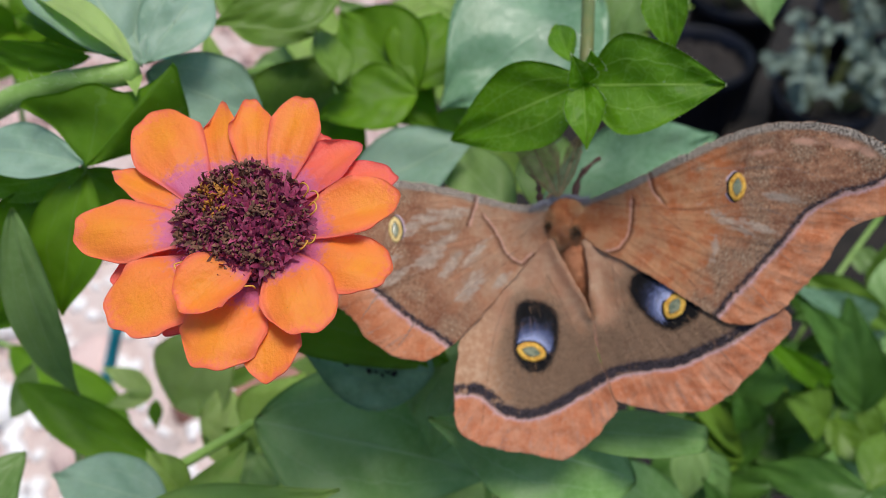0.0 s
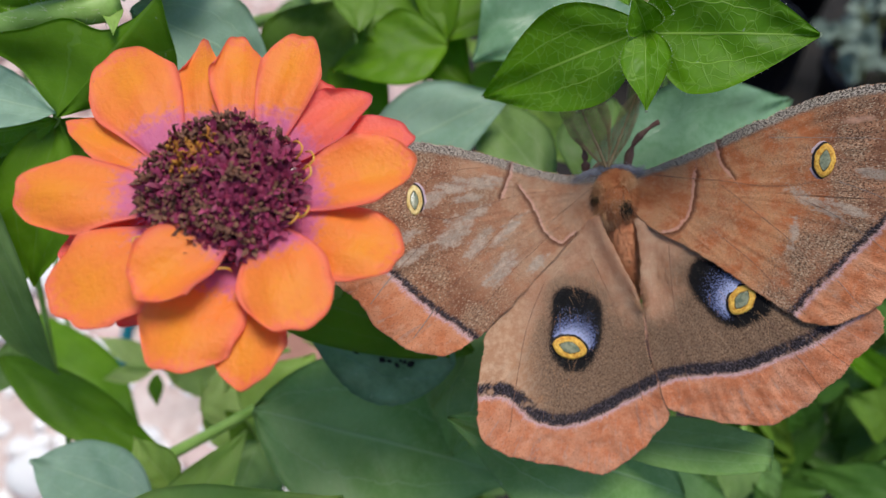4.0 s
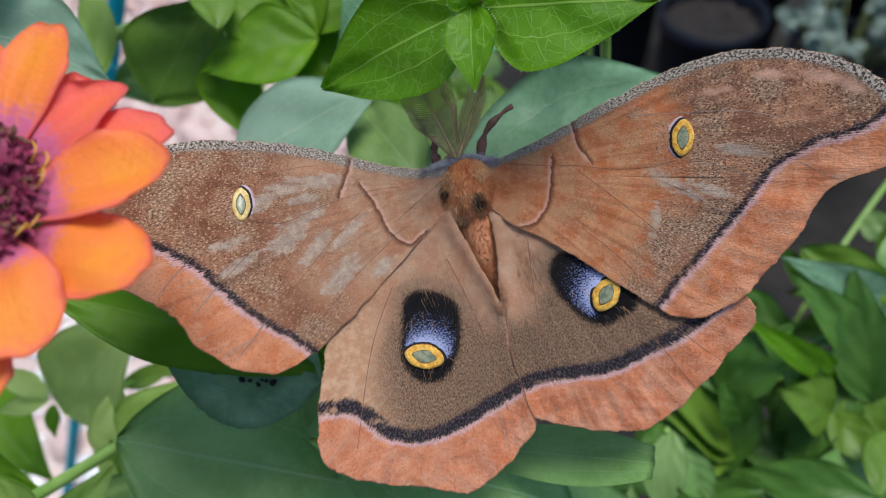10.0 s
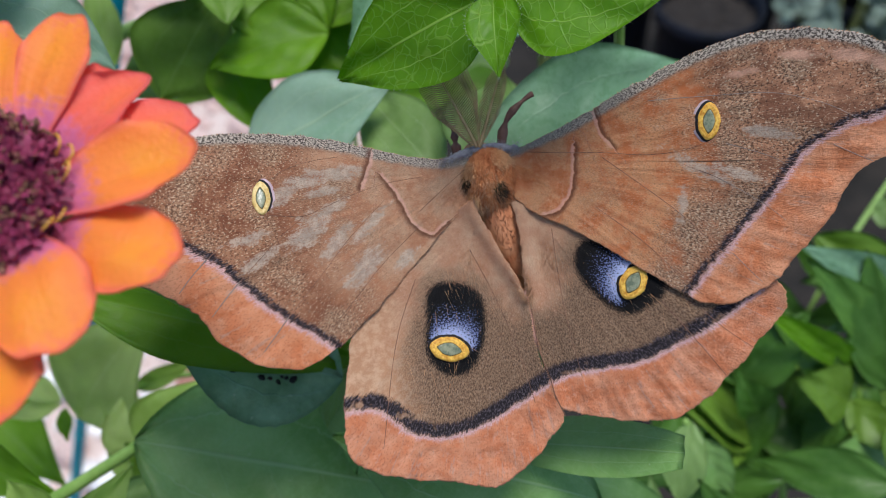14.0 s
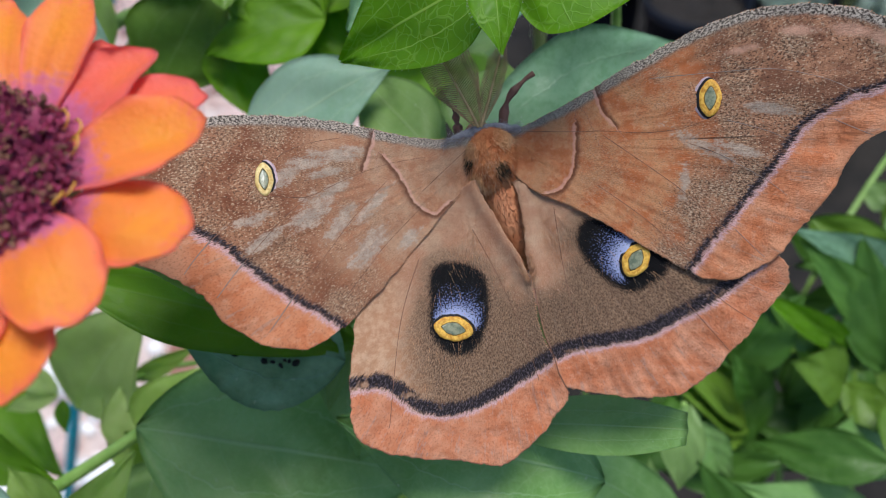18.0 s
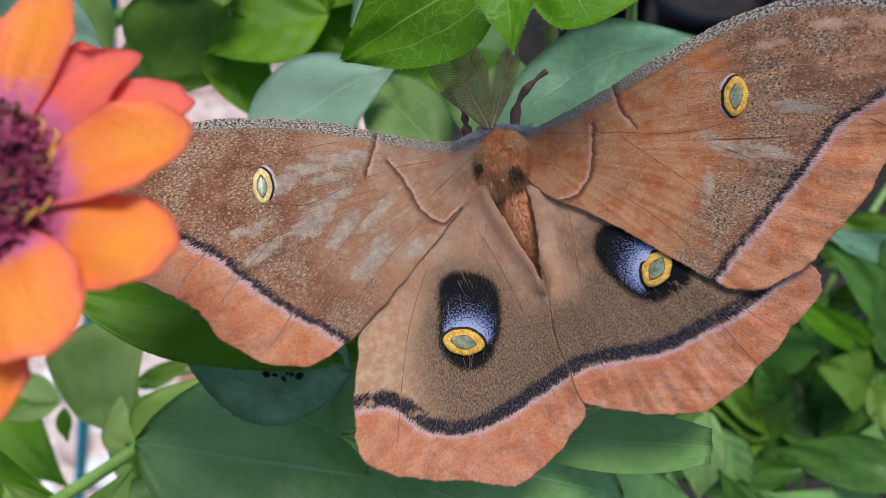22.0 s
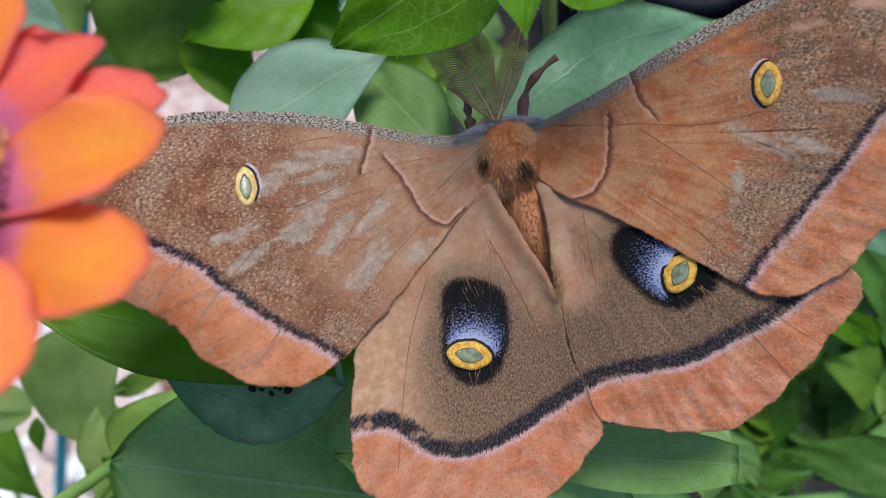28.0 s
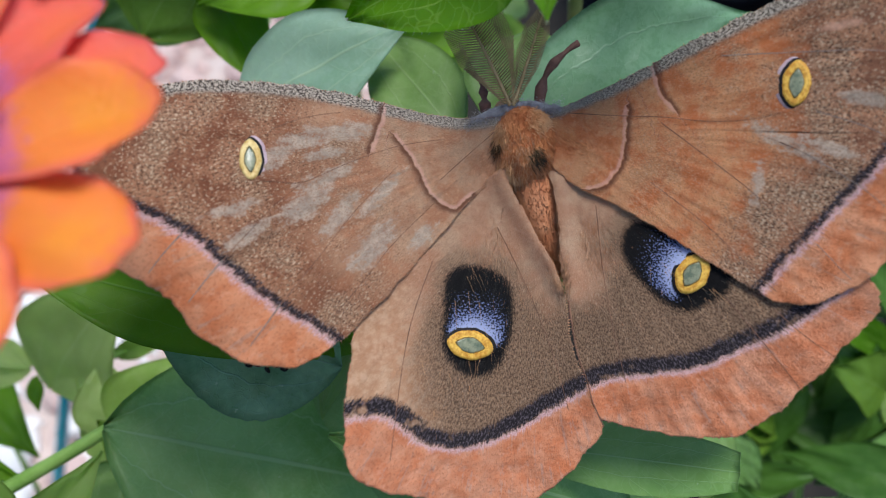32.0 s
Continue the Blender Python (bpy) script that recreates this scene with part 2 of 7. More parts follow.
    n.thin(col, 0.12)
    return n.mat


def leaf_material(name, top, deep, vein, veined=1.0, gloss=0.42, through=0.3, glow=(110, 160, 20), net_share=0.2):
    """Leaf with midrib, arched side veins and a net; UV rib: along and across in -1..1, UV mm: true size."""
    n = Nodes(name, gloss)
    rib, uv = n.uv("rib"), n.uv("mm")
    s = n.split(rib)
    across = n.math("ABSOLUTE", n.math("SUBTRACT", s[1], 0.5))
    wob = n.math("MULTIPLY", n.math("SUBTRACT", n.noise(uv, 25, 2.0), 0.5), 0.10)
    mid = n.ramp(across, 0.005, 0.016, 1.0, 0.0)
    arch = n.ramp(n.math("ABSOLUTE", n.math("SUBTRACT", n.math("ADD", across, wob), 0.25)), 0.002, 0.009, 1.0, 0.0)
    herring = n.math("FRACT", n.math("MULTIPLY_ADD", n.math("ADD", across, wob), -2.2, n.math("MULTIPLY", s[0], 6.0)))
    side = n.ramp(n.math("ABSOLUTE", n.math("SUBTRACT", herring, 0.5)), 0.006, 0.03, 1.0, 0.0)
    warp = n.t.nodes.new("ShaderNodeVectorMath")
    warp.operation = "MULTIPLY_ADD"
    nz = n.t.nodes.new("ShaderNodeTexNoise")
    n.put(nz.inputs["Vector"], uv)
    nz.inputs["Scale"].default_value = 22
    n.put(warp.inputs[0], nz.outputs["Color"])
    warp.inputs[1].default_value = (0.045, 0.045, 0.0)
    n.put(warp.inputs[2], uv)
    net = n.ramp(n.cells(warp.outputs[0], 46), 0.01, 0.05, 1.0, 0.0)
    veins = n.math("MAXIMUM", mid, n.math("MAXIMUM", n.math("MULTIPLY", arch, 0.85), n.math("MAXIMUM", n.math("MULTIPLY", side, 0.3), n.math("MULTIPLY", net, net_share))))
    veins = n.math("MULTIPLY", veins, veined)
    big, small = n.noise(uv, 3.5, 3.0, 0.6), n.noise(uv, 45, 3.0, 0.7)
    col = n.mix(n.ramp(big, 0.3, 0.7), lin(*deep), lin(*top))
    col = n.mix(n.math("MULTIPLY", n.ramp(small, 0.4, 0.7), 0.25), col, lin(*(min(255, c + 26) for c in top)))
    col = n.mix(n.math("MULTIPLY", n.rand(), 0.3), col, lin(*(c * 0.72 for c in deep)))
    col = n.mix(n.math("MULTIPLY", n.ramp(n.noise(uv, 60, 2.0, 0.5), 0.72, 0.76), 0.5), col, lin(190, 205, 170))
    col = n.mix(veins, col, lin(*vein))
    n.color(col)
    n.put(n.bsdf.inputs["Roughness"], n.ramp(small, 0.3, 0.8, gloss - 0.08, gloss + 0.14))
    n.bump(n.math("SUBTRACT", n.math("MULTIPLY", small, 0.25), n.math("ADD", veins, n.math("MULTIPLY", n.cells(uv, 28), -0.4))), 0.35, 0.0006)
    n.bsdf.inputs["Specular IOR Level"].default_value = 0.42
    n.thin(n.mix(n.math("MULTIPLY", veins, 0.5), n.mix(n.ramp(big, 0.3, 0.7), lin(*(c * 0.8 for c in glow)), lin(*glow)), lin(*vein)), through)
    return n.mat


def petal_material(name, mid, heart_tone, rim_tone):
    n = Nodes(name, 0.55)
    rib, uv = n.uv("rib"), n.uv("mm")
    s = n.split(rib)
    across = n.math("ABSOLUTE", n.math("MULTIPLY", n.math("SUBTRACT", s[1], 0.5), 2.0))
    nz = n.noise(uv, 12, 3.0)
    lines = n.noise(n.scaled(rib, 0.6, 26), 1.0, 2.0, 0.6)
    along = n.math("MULTIPLY_ADD", n.math("SUBTRACT", nz, 0.5), 0.3, s[0])
    col = n.mix(n.ramp(along, 0.22, 0.40), lin(230, 122, 166), lin(*mid))
    heart = n.math("MULTIPLY", n.ramp(along, 0.42, 0.68), n.math("MULTIPLY", n.ramp(across, 0.75, 0.1), n.ramp(along, 1.02, 0.75)))
    col = n.mix(n.math("MULTIPLY", heart, 0.65), col, lin(*heart_tone))
    rim = n.math("MAXIMUM", n.ramp(across, 0.72, 1.0), n.ramp(along, 0.88, 1.03))
    col = n.mix(n.math("MULTIPLY", rim, 0.8), col, lin(*rim_tone))
    col = n.mix(n.math("MULTIPLY", n.ramp(lines, 0.45, 0.7), 0.05), col, lin(232, 90, 44))
    flecks = n.math("MAXIMUM", n.math("MULTIPLY", n.ramp(n.noise(uv, 55, 1.0), 0.74, 0.78), n.ramp(along, 0.6, 0.2)), n.math("MULTIPLY", n.ramp(n.noise(uv, 24, 1.0), 0.79, 0.81), 0.7))
    blush = n.ramp(n.noise(uv, 3.0, 2.0), 0.45, 0.7)
    col = n.mix(n.math("MULTIPLY", blush, 0.18), col, lin(250, 108, 70))
    col = n.mix(flecks, col, lin(70, 24, 40))
    n.color(col)
    n.bsdf.inputs["Sheen Weight"].default_value = 0.2
    n.bump(n.math("ADD", n.math("MULTIPLY", lines, 0.2), nz), 0.35, 0.0006)
    n.thin(col, 0.36)
    return n.mat


def plain(name, a, b, scale=60.0, rough=0.6, bump=0.3, dist=0.0006, spec=0.5, random=0.3):
    n = Nodes(name, rough)
    o = n.obj()
    nz = n.noise(o, scale, 4.0, 0.65)
    col = n.mix(n.ramp(nz, 0.3, 0.7), lin(*a), lin(*b))
    col = n.mix(n.math("MULTIPLY", n.rand(), random), col, lin(*(c * 0.6 for c in a)))
    n.color(col)
    n.bsdf.inputs["Specular IOR Level"].default_value = spec
    n.bump(n.math("ADD", nz, n.math("MULTIPLY", n.noise(o, scale * 6, 3.0), 0.4)), bump, dist)
    return n.mat


MAT = {
    "fore_left": wing_material("wing_fore_worn", False, ((176, 122, 94), (194, 154, 128)), ((130, 80, 58), (168, 120, 94)), 19.0, (92, 62, 48)),
    "fore_right": wing_material("wing_fore", False),
    "hind": wing_material("wing_hind", True),
    "leaf": leaf_material("leaf_green", (158, 190, 116), (126, 164, 84), (184, 206, 146), 0.4, 0.42, 0.42, (150, 196, 50)),
    "young": leaf_material("leaf_young", (122, 176, 12), (90, 146, 4), (178, 214, 96), 0.8, 0.5, 0.5, (164, 212, 8), 0.34),
    "olive": leaf_material("leaf_olive", (124, 162, 56), (98, 138, 34), (158, 184, 104), 0.3, 0.45, 0.35, (140, 180, 30)),
    "cool": leaf_material("leaf_cool", (150, 190, 112), (110, 158, 74), (168, 200, 144), 0.5, 0.40, 0.22, (110, 160, 50)),
    "teal": leaf_material("leaf_teal", (146, 186, 136), (108, 150, 102), (124, 158, 140), 0.45, 0.34, 0.2, (90, 140, 70)),
    # darker leaf copy that carries the thicket's shade in its base colour
    "deep": leaf_material("leaf_shade_toned", (94, 138, 52), (64, 108, 28), (120, 156, 90), 0.3, 0.45, 0.3, (90, 150, 24)),
    # much paler leaf copy: sunlight is put into the colour of shadowed blades
    "bright": leaf_material("leaf_painted_sun", (218, 236, 164), (194, 220, 132), (224, 238, 182), 0.3, 0.45, 0.62, (222, 246, 130)),
    "bluish": leaf_material("leaf_bluish", (146, 186, 150), (118, 164, 118), (150, 180, 150), 0.3, 0.3, 0.3),
    "pale": leaf_material("leaf_glaucous", (182, 210, 192), (150, 188, 158), (206, 224, 180), 0.4, 0.44, 0.42, (170, 212, 110)),
    "lime": leaf_material("leaf_lime", (192, 218, 128), (164, 200, 96), (210, 228, 166), 0.4, 0.5, 0.58, (204, 236, 104)),
    "dark": leaf_material("leaf_dark", (136, 184, 30), (104, 156, 14), (140, 176, 90), 0.35, 0.5, 0.5, (130, 190, 14)),
    "petal": petal_material("petal_orange", (255, 150, 56), (255, 169, 18), (255, 126, 100)),
    "petal_rose": petal_material("petal_rose", (252, 118, 96), (255, 132, 66), (248, 110, 108)),
    "stem": plain("stem_green", (124, 164, 66), (156, 192, 100), 120, 0.5),
    "stem_dull": plain("stem_dull", (92, 112, 58), (118, 120, 66), 120, 0.55),
    "hair": plain("plant_hair", (200, 214, 170), (220, 228, 196), 60, 0.5),
    "floret": plain("floret_magenta", (104, 26, 52), (180, 62, 106), 700, 0.6, 0.5, 0.0002),
    "anther": plain("anther_brown", (92, 58, 46), (164, 114, 86), 500, 0.8, 0.6, 0.0003),
    "anther_gold": plain("anther_gold", (168, 104, 22), (204, 142, 44), 500, 0.7, 0.6, 0.0003),
    "disc": plain("disc_core", (52, 20, 30), (84, 34, 50), 300, 0.8),
    "style": plain("style_yellow", (214, 150, 40), (230, 176, 70), 200, 0.5),
    "sepal": plain("sepal_green", (76, 110, 40), (110, 130, 60), 120, 0.6),
    "fur": plain("fur_rust", (186, 104, 56), (214, 142, 88), 420, 0.85, random=0.1),
    "fur_belly": plain("fur_belly", (186, 112, 70), (210, 144, 102), 260, 0.85, random=0.1),
    "fur_pale": plain("fur_cream", (222, 158, 104), (234, 188, 140), 260, 0.85, random=0.1),
    "fur_dark": plain("fur_dark", (46, 36, 22), (84, 66, 36), 260, 0.85, random=0.1),
    "fur_grey": plain("fur_grey", (126, 122, 128), (196, 192, 196), 420, 0.85, random=0.1),
    "fur_tan": plain("fur_tan", (194, 134, 94), (218, 166, 124), 260, 0.85, random=0.1),
    "vein": plain("wing_vein", (84, 56, 44), (146, 106, 84), 420, 0.8, random=0.1),
    "vein_grey": plain("wing_vein_rubbed", (122, 112, 106), (166, 146, 134), 420, 0.8, random=0.1),
    "eye_gold": plain("eyespot_gold", (188, 124, 24), (240, 196, 84), 1500, 0.6, 0.4, 0.0002, random=0.0),
    "eye_cream": plain("eyespot_cream", (196, 160, 84), (232, 210, 146), 1500, 0.6, 0.4, 0.0002, random=0.0),
    "eye_pane": plain("eyespot_pane", (92, 104, 84), (150, 152, 122), 900, 0.25, 0.3, 0.0001, random=0.0),
    "pane_edge": plain("eyespot_pane_edge", (74, 60, 26), (120, 96, 36), 900, 0.7, random=0.0),
    "black": plain("eyespot_black", (14, 11, 12), (30, 24, 26), 500, 0.8, random=0.0),
    "pink": plain("eyespot_pink", (176, 150, 160), (206, 184, 190), 700, 0.8, random=0.0),
    "antenna": plain("antenna_tan", (150, 124, 84), (194, 166, 122), 400, 0.7),
    "plume": plain("antenna_barbs", (122, 104, 68), (166, 142, 100), 400, 0.7),
    "leg": plain("leg_maroon", (88, 54, 46), (132, 92, 76), 300, 0.7),
    "frass": plain("frass_black", (14, 13, 12), (38, 34, 30), 400, 0.9),
    "stake": plain("stake_teal", (16, 150, 166), (34, 176, 190), 60, 0.4, 0.15),
    "pot": plain("pot_navy", (7, 9, 17), (14, 19, 34), 30, 0.55, 0.1, spec=0.25),
    "soil": plain("potting_soil", (22, 19, 18), (50, 44, 40), 90, 0.95, 0.8, 0.004),
    "silver": plain("leaf_silver", (98, 116, 102), (132, 150, 136), 60, 0.6),
    "stone": plain("stone_pale", (246, 242, 238), (253, 251, 249), 40, 0.8, 0.4, 0.002, random=0.18),
    "stone_pink": plain("stone_pink", (222, 188, 178), (240, 214, 206), 40, 0.8, 0.4, 0.002),
    "grit": plain("pale_grit", (214, 190, 182), (238, 222, 214), 60, 0.9, 0.8, 0.004),
    "clay": plain("terracotta", (150, 104, 88), (176, 130, 112), 30, 0.8, 0.4, 0.001),
    "ground": plain("garden_soil", (22, 19, 16), (48, 42, 36), 14, 0.95, 0.7, 0.01),
}


# ---- mesh helpers ----
def mesh_object(name, verts, faces, mat, parent=None, uvs=None, attrs=None, smooth=True, label="", mats=None, mat_index=None):
    me = bpy.data.meshes.new(name)
    me.from_pydata([tuple(v) for v in verts], [], faces)
    for m in mats or [mat]:
        me.materials.append(m)
    if mat_index is not None:
        me.polygons.foreach_set("material_index", mat_index)
    loops = np.zeros(len(me.loops), dtype=np.int32)
    me.loops.foreach_get("vertex_index", loops)
    for key, values in (uvs or {}).items():
        layer = me.uv_layers.new(name=key)
        layer.data.foreach_set("uv", np.asarray(values, dtype=np.float32)[loops].ravel())
    for key, values in (attrs or {}).items():
        me.attributes.new(key, "FLOAT", "POINT").data.foreach_set("value", np.asarray(values, dtype=np.float32))
    if smooth:
        me.polygons.foreach_set("use_smooth", [True] * len(me.polygons))
    me.update()
    ob = new(name, me)
    if parent is not None:
        ob.parent = parent
    if label:
        ob["label"] = label
    return ob


def thing(name, place, label, category, group="", kind=""):
    ob = new(name)
    ob.empty_display_size = 0.01
    ob.matrix_world = place if isinstance(place, Matrix) else Matrix.Translation(place)
    return tagged(ob, label, category, group, kind)


def spline(points, count, closed=False):
    """Evenly spaced points on a smooth curve through the given ones."""
    p = np.array(points, dtype=float)
    k = len(p)
    fine = []
    for i in range(k if closed else k - 1):
        a, b, c, d = (p[(i + j) % k] if closed else p[min(max(i + j, 0), k - 1)] for j in (-1, 0, 1, 2))
        for s in np.linspace(0, 1, 24, endpoint=False):
            fine.append(0.5 * (2 * b + (c - a) * s + (2 * a - 5 * b + 4 * c - d) * s * s + (3 * b - a - 3 * c + d) * s ** 3))
    fine.append(p[0] if closed else p[-1])
    fine = np.array(fine)
    d = np.r_[0, np.cumsum(np.linalg.norm(np.diff(fine, axis=0), axis=1))]
    at = np.linspace(0, d[-1], count, endpoint=not closed)
    return np.stack([np.interp(at, d, fine[:, i]) for i in range(p.shape[1])], 1)


def tube_data(path, radii, sides=8, squash=1.0):
    """Vertices and faces of a tapered tube along a path."""
    path = np.array(path, dtype=float)
    radii = np.broadcast_to(radii, len(path))
    verts, faces = [], []
    ref = np.array((0.3, 0.2, 0.9))
    for i, p in enumerate(path):
        d = path[min(i + 1, len(path) - 1)] - path[max(i - 1, 0)]
        d = d / (np.linalg.norm(d) + 1e-12)
        a = np.cross(d, ref)
        a /= np.linalg.norm(a) + 1e-12
        b = np.cross(d, a)
        for k in range(sides):
            q = 2 * math.pi * k / sides
            verts.append(p + radii[i] * (math.cos(q) * a + squash * math.sin(q) * b))
    for i in range(len(path) - 1):
        for k in range(sides):
            faces.append((i * sides + k, i * sides + (k + 1) % sides, (i + 1) * sides + (k + 1) % sides, (i + 1) * sides + k))
    faces.append(tuple(range(sides - 1, -1, -1)))
    faces.append(tuple((len(path) - 1) * sides + k for k in range(sides)))
    return verts, faces


def join(pieces):
    verts, faces = [], []
    for v, f in pieces:
        o = len(verts)
        verts += list(v)
        faces += [tuple(i + o for i in q) for q in f]
    return verts, faces


def hairs(roots, tips, width):
    """Thin three-sided spikes from roots to tips."""
    pieces = []
    for r, t in zip(roots, tips):
        r, t = np.array(r), np.array(t)
        d = t - r
        a = np.cross(d, (0.31, 0.52, 0.8))
        a = a / (np.linalg.norm(a) + 1e-12) * width
        b = np.cross(d / (np.linalg.norm(d) + 1e-12), a)
        pieces.append(([r + a, r - 0.5 * a + 0.87 * b, r - 0.5 * a - 0.87 * b, t], [(0, 1, 3), (1, 2, 3), (2, 0, 3)]))
    return join(pieces)


def ellipsoid(centre, radii, rings=12, sides=18):
    verts, faces = [], []
    for i in range(rings + 1):
        a = math.pi * i / rings
        for k in range(sides):
            q = 2 * math.pi * k / sides
            verts.append((centre[0] + radii[0] * math.sin(a) * math.cos(q), centre[1] + radii[1] * math.cos(a), centre[2] + radii[2] * math.sin(a) * math.sin(q)))
    for i in range(rings):
        for k in range(sides):
            faces.append((i * sides + k, i * sides + (k + 1) % sides, (i + 1) * sides + (k + 1) % sides, (i + 1) * sides + k))
    return verts, faces

# ---- the ground ----
def ground_sheet():
    k = 60
    xs = np.sign(np.linspace(-1, 1, k)) * np.abs(np.linspace(-1, 1, k)) ** 5 * 400
    verts = [(x, y, 0.004 * math.sin(7 * x) * math.cos(5 * y) if abs(x) + abs(y) < 6 else 0.0) for y in xs for x in xs]
    faces = [(j * k + i, j * k + i + 1, (j + 1) * k + i + 1, (j + 1) * k + i) for j in range(k - 1) for i in range(k - 1)]
    tagged(mesh_object("ground", verts, faces, MAT["ground"]), "dark brown garden soil under the plants", "ground", kind="structure")


ground_sheet()


# ---- leaves and stems ----
def leaf(parent, base, tip, width, mat, face=(0, -0.9, 0.43), fold=0.12, bend=0.08, wide=0.38, wave=0.03, cut=1.0, teeth=0.0, taper=1.3, seed=0, name="leaf"):
    """A leaf blade from base to tip; face: the way its upper side looks; fold: V of the two halves; bend: arch along it; cut: where the tip ends."""
    base, tip = np.array(base, float), np.array(tip, float)
    ax = tip - base
    length = np.linalg.norm(ax)
    ax /= length
    side = np.cross(np.array(face, float), ax)
    side /= np.linalg.norm(side)
    up = np.cross(ax, side)
    rng = np.random.default_rng(seed + int(abs(base[0] * 9e4) + abs(tip[2] * 7e4)))
    ph = rng.uniform(0, 6.3, 4)
    ns, nw = 30, 15
    verts, rib, mm = [], [], []
    for i in range(ns):
        s = i / (ns - 1) * cut
        half = 0.5 * width * (math.sin(0.5 * math.pi * max(s, 1e-4) / wide) ** 0.75 if s < wide else math.cos(0.5 * math.pi * min(1.0, (s - wide) / (1 - wide))) ** taper) + min(0.0005, 0.02 * width)
        for j in range(nw):
            t = 2 * j / (nw - 1) - 1
            edge = 1 + 0.025 * math.sin(9 * s + ph[0] + (2 if t > 0 else 0)) * abs(t) + teeth * abs(t) * abs(math.sin(40 * s + ph[1]))
            y = t * half * edge
            z = fold * abs(y) + bend * length * (4 * s * (1 - s)) - 0.16 * bend * length * s * s
            z += wave * width * (t * t) * math.sin(7 * s + ph[2] + (1.7 if t > 0 else 0))
            z += 0.018 * width * math.sin(11 * s + 5 * t + ph[3]) + 0.010 * width * math.sin(23 * s - 9 * abs(t) + ph[1])
            verts.append(base + ax * (s * length) + side * y + up * z)
            rib.append((s, 0.5 + 0.5 * t))
            mm.append((s * length * 10 + ph[0], y * 10))
    faces = [(i * nw + j, i * nw + j + 1, (i + 1) * nw + j + 1, (i + 1) * nw + j) for i in range(ns - 1) for j in range(nw - 1)]
    # a thin underside closes the blade
    k = len(verts)
    thick = min(0.0004, 0.012 * width)
    verts += [v - up * thick for v in verts]
    rib, mm = rib + rib, mm + mm
    faces += [tuple(reversed([i + k for i in f])) for f in faces]
    rim = [i * nw for i in range(ns)] + [(ns - 1) * nw + j for j in range(1, nw)] + [i * nw + nw - 1 for i in range(ns - 2, -1, -1)] + [j for j in range(nw - 2, 0, -1)]
    faces += [(rim[i], rim[i] + k, rim[(i + 1) % len(rim)] + k, rim[(i + 1) % len(rim)]) for i in range(len(rim))]
    ob = mesh_object(name, verts, faces, MAT[mat], parent, {"rib": rib, "mm": mm})
    if mat == "young":
        pick = rng.integers(0, len(rim) - nw, 150)
        roots = [verts[rim[i]] for i in pick]
        mid = base + ax * length * 0.45
        outs = [(r - mid) / (np.linalg.norm(r - mid) + 1e-9) for r in roots]
        mesh_object("leaf_hairs", *hairs(roots, [r + o * rng.uniform(0.0002, 0.0005) + rng.normal(size=3) * 0.0001 for r, o in zip(roots, outs)], 0.000022), MAT["hair"], ob)["kind"] = "stuff"
    return ob


def fan_leaf(parent, base, edge, mat, name="leaf"):
    """A broad wavy blade that spreads from its base to a free edge; the midrib runs to the edge's highest point."""
    base, rim = np.array(base), spline(edge, 41)
    top = int(np.argmax(rim[:, 2]))
    verts, rib, mm = [], [], []
    for i in range(25):
        f = i / 24
        for j, e in enumerate(rim):
            t = (j - top) / (top if j < top else 40 - top)
            p = base + (e - base) * f
            p[1] += 0.0022 * math.sin(math.pi * f) * abs(t) - 0.0012 * f * f * math.sin(5 * t + 1) + 0.0004 * math.sin(9 * f + 4 * t)
            verts.append(p)
            rib.append((f, 0.5 + 0.5 * t))
            mm.append(((p[0] - base[0]) * 10, (p[2] - base[2]) * 10))
    m = len(rim)
    faces = [(i * m + j, i * m + j + 1, (i + 1) * m + j + 1, (i + 1) * m + j) for i in range(24) for j in range(m - 1)]
    k = len(verts)
    verts += [v + np.array((0, 0.0003, 0)) for v in verts]
    faces += [tuple(reversed([q + k for q in f])) for f in faces]
    ring = [i * m for i in range(24)] + [24 * m + j for j in range(m - 1)] + [i * m + m - 1 for i in range(24, 0, -1)]
    faces += [(a, a + k, b + k, b) for a, b in zip(ring, ring[1:] + ring[:1])]
    return mesh_object(name, verts, faces, MAT[mat], parent, {"rib": rib + rib, "mm": mm + mm})


def grounded(points):
    """A stem's points, the last of which is led straight down into the soil."""
    points = [tuple(p) for p in points]
    if points[-1][2] == 0.0:
        low = NEAR @ Vector(points[-2])
        points[-1:] = [tuple(NEAR.inverted() @ Vector((low.x, low.y + 0.01 * k, low.z * f - 0.02 * (1 - f)))) for k, f in ((1, 0.6), (2, 0.3), (2, 0.0))]
    return points


def stem(parent, points, r0, r1, mat="stem", name="stem", hairy=0, seed=1, count=72):
    path = spline(grounded(points), count)
    ob = mesh_object(name, *tube_data(path, np.linspace(r0, r1, count), 10), MAT[mat], parent)
    if hairy:
        rng = np.random.default_rng(seed)
        roots, tips = [], []
        for _ in range(hairy):
            i = int(rng.integers(0, 14))
            d = path[i + 1] - path[i]
            out = np.cross(d, rng.normal(size=3))
            out /= np.linalg.norm(out)
            p = path[i] + d * rng.uniform()
            here = r0 + (r1 - r0) * i / count
            roots.append(p + out * here * 0.9)
            tips.append(p + out * (here + rng.uniform(0.0008, 0.0024)) + rng.normal(size=3) * 0.0004)
        mesh_object("stem_hairs", *hairs(roots, tips, 0.00006), MAT["hair"], ob)["kind"] = "stuff"
    return ob


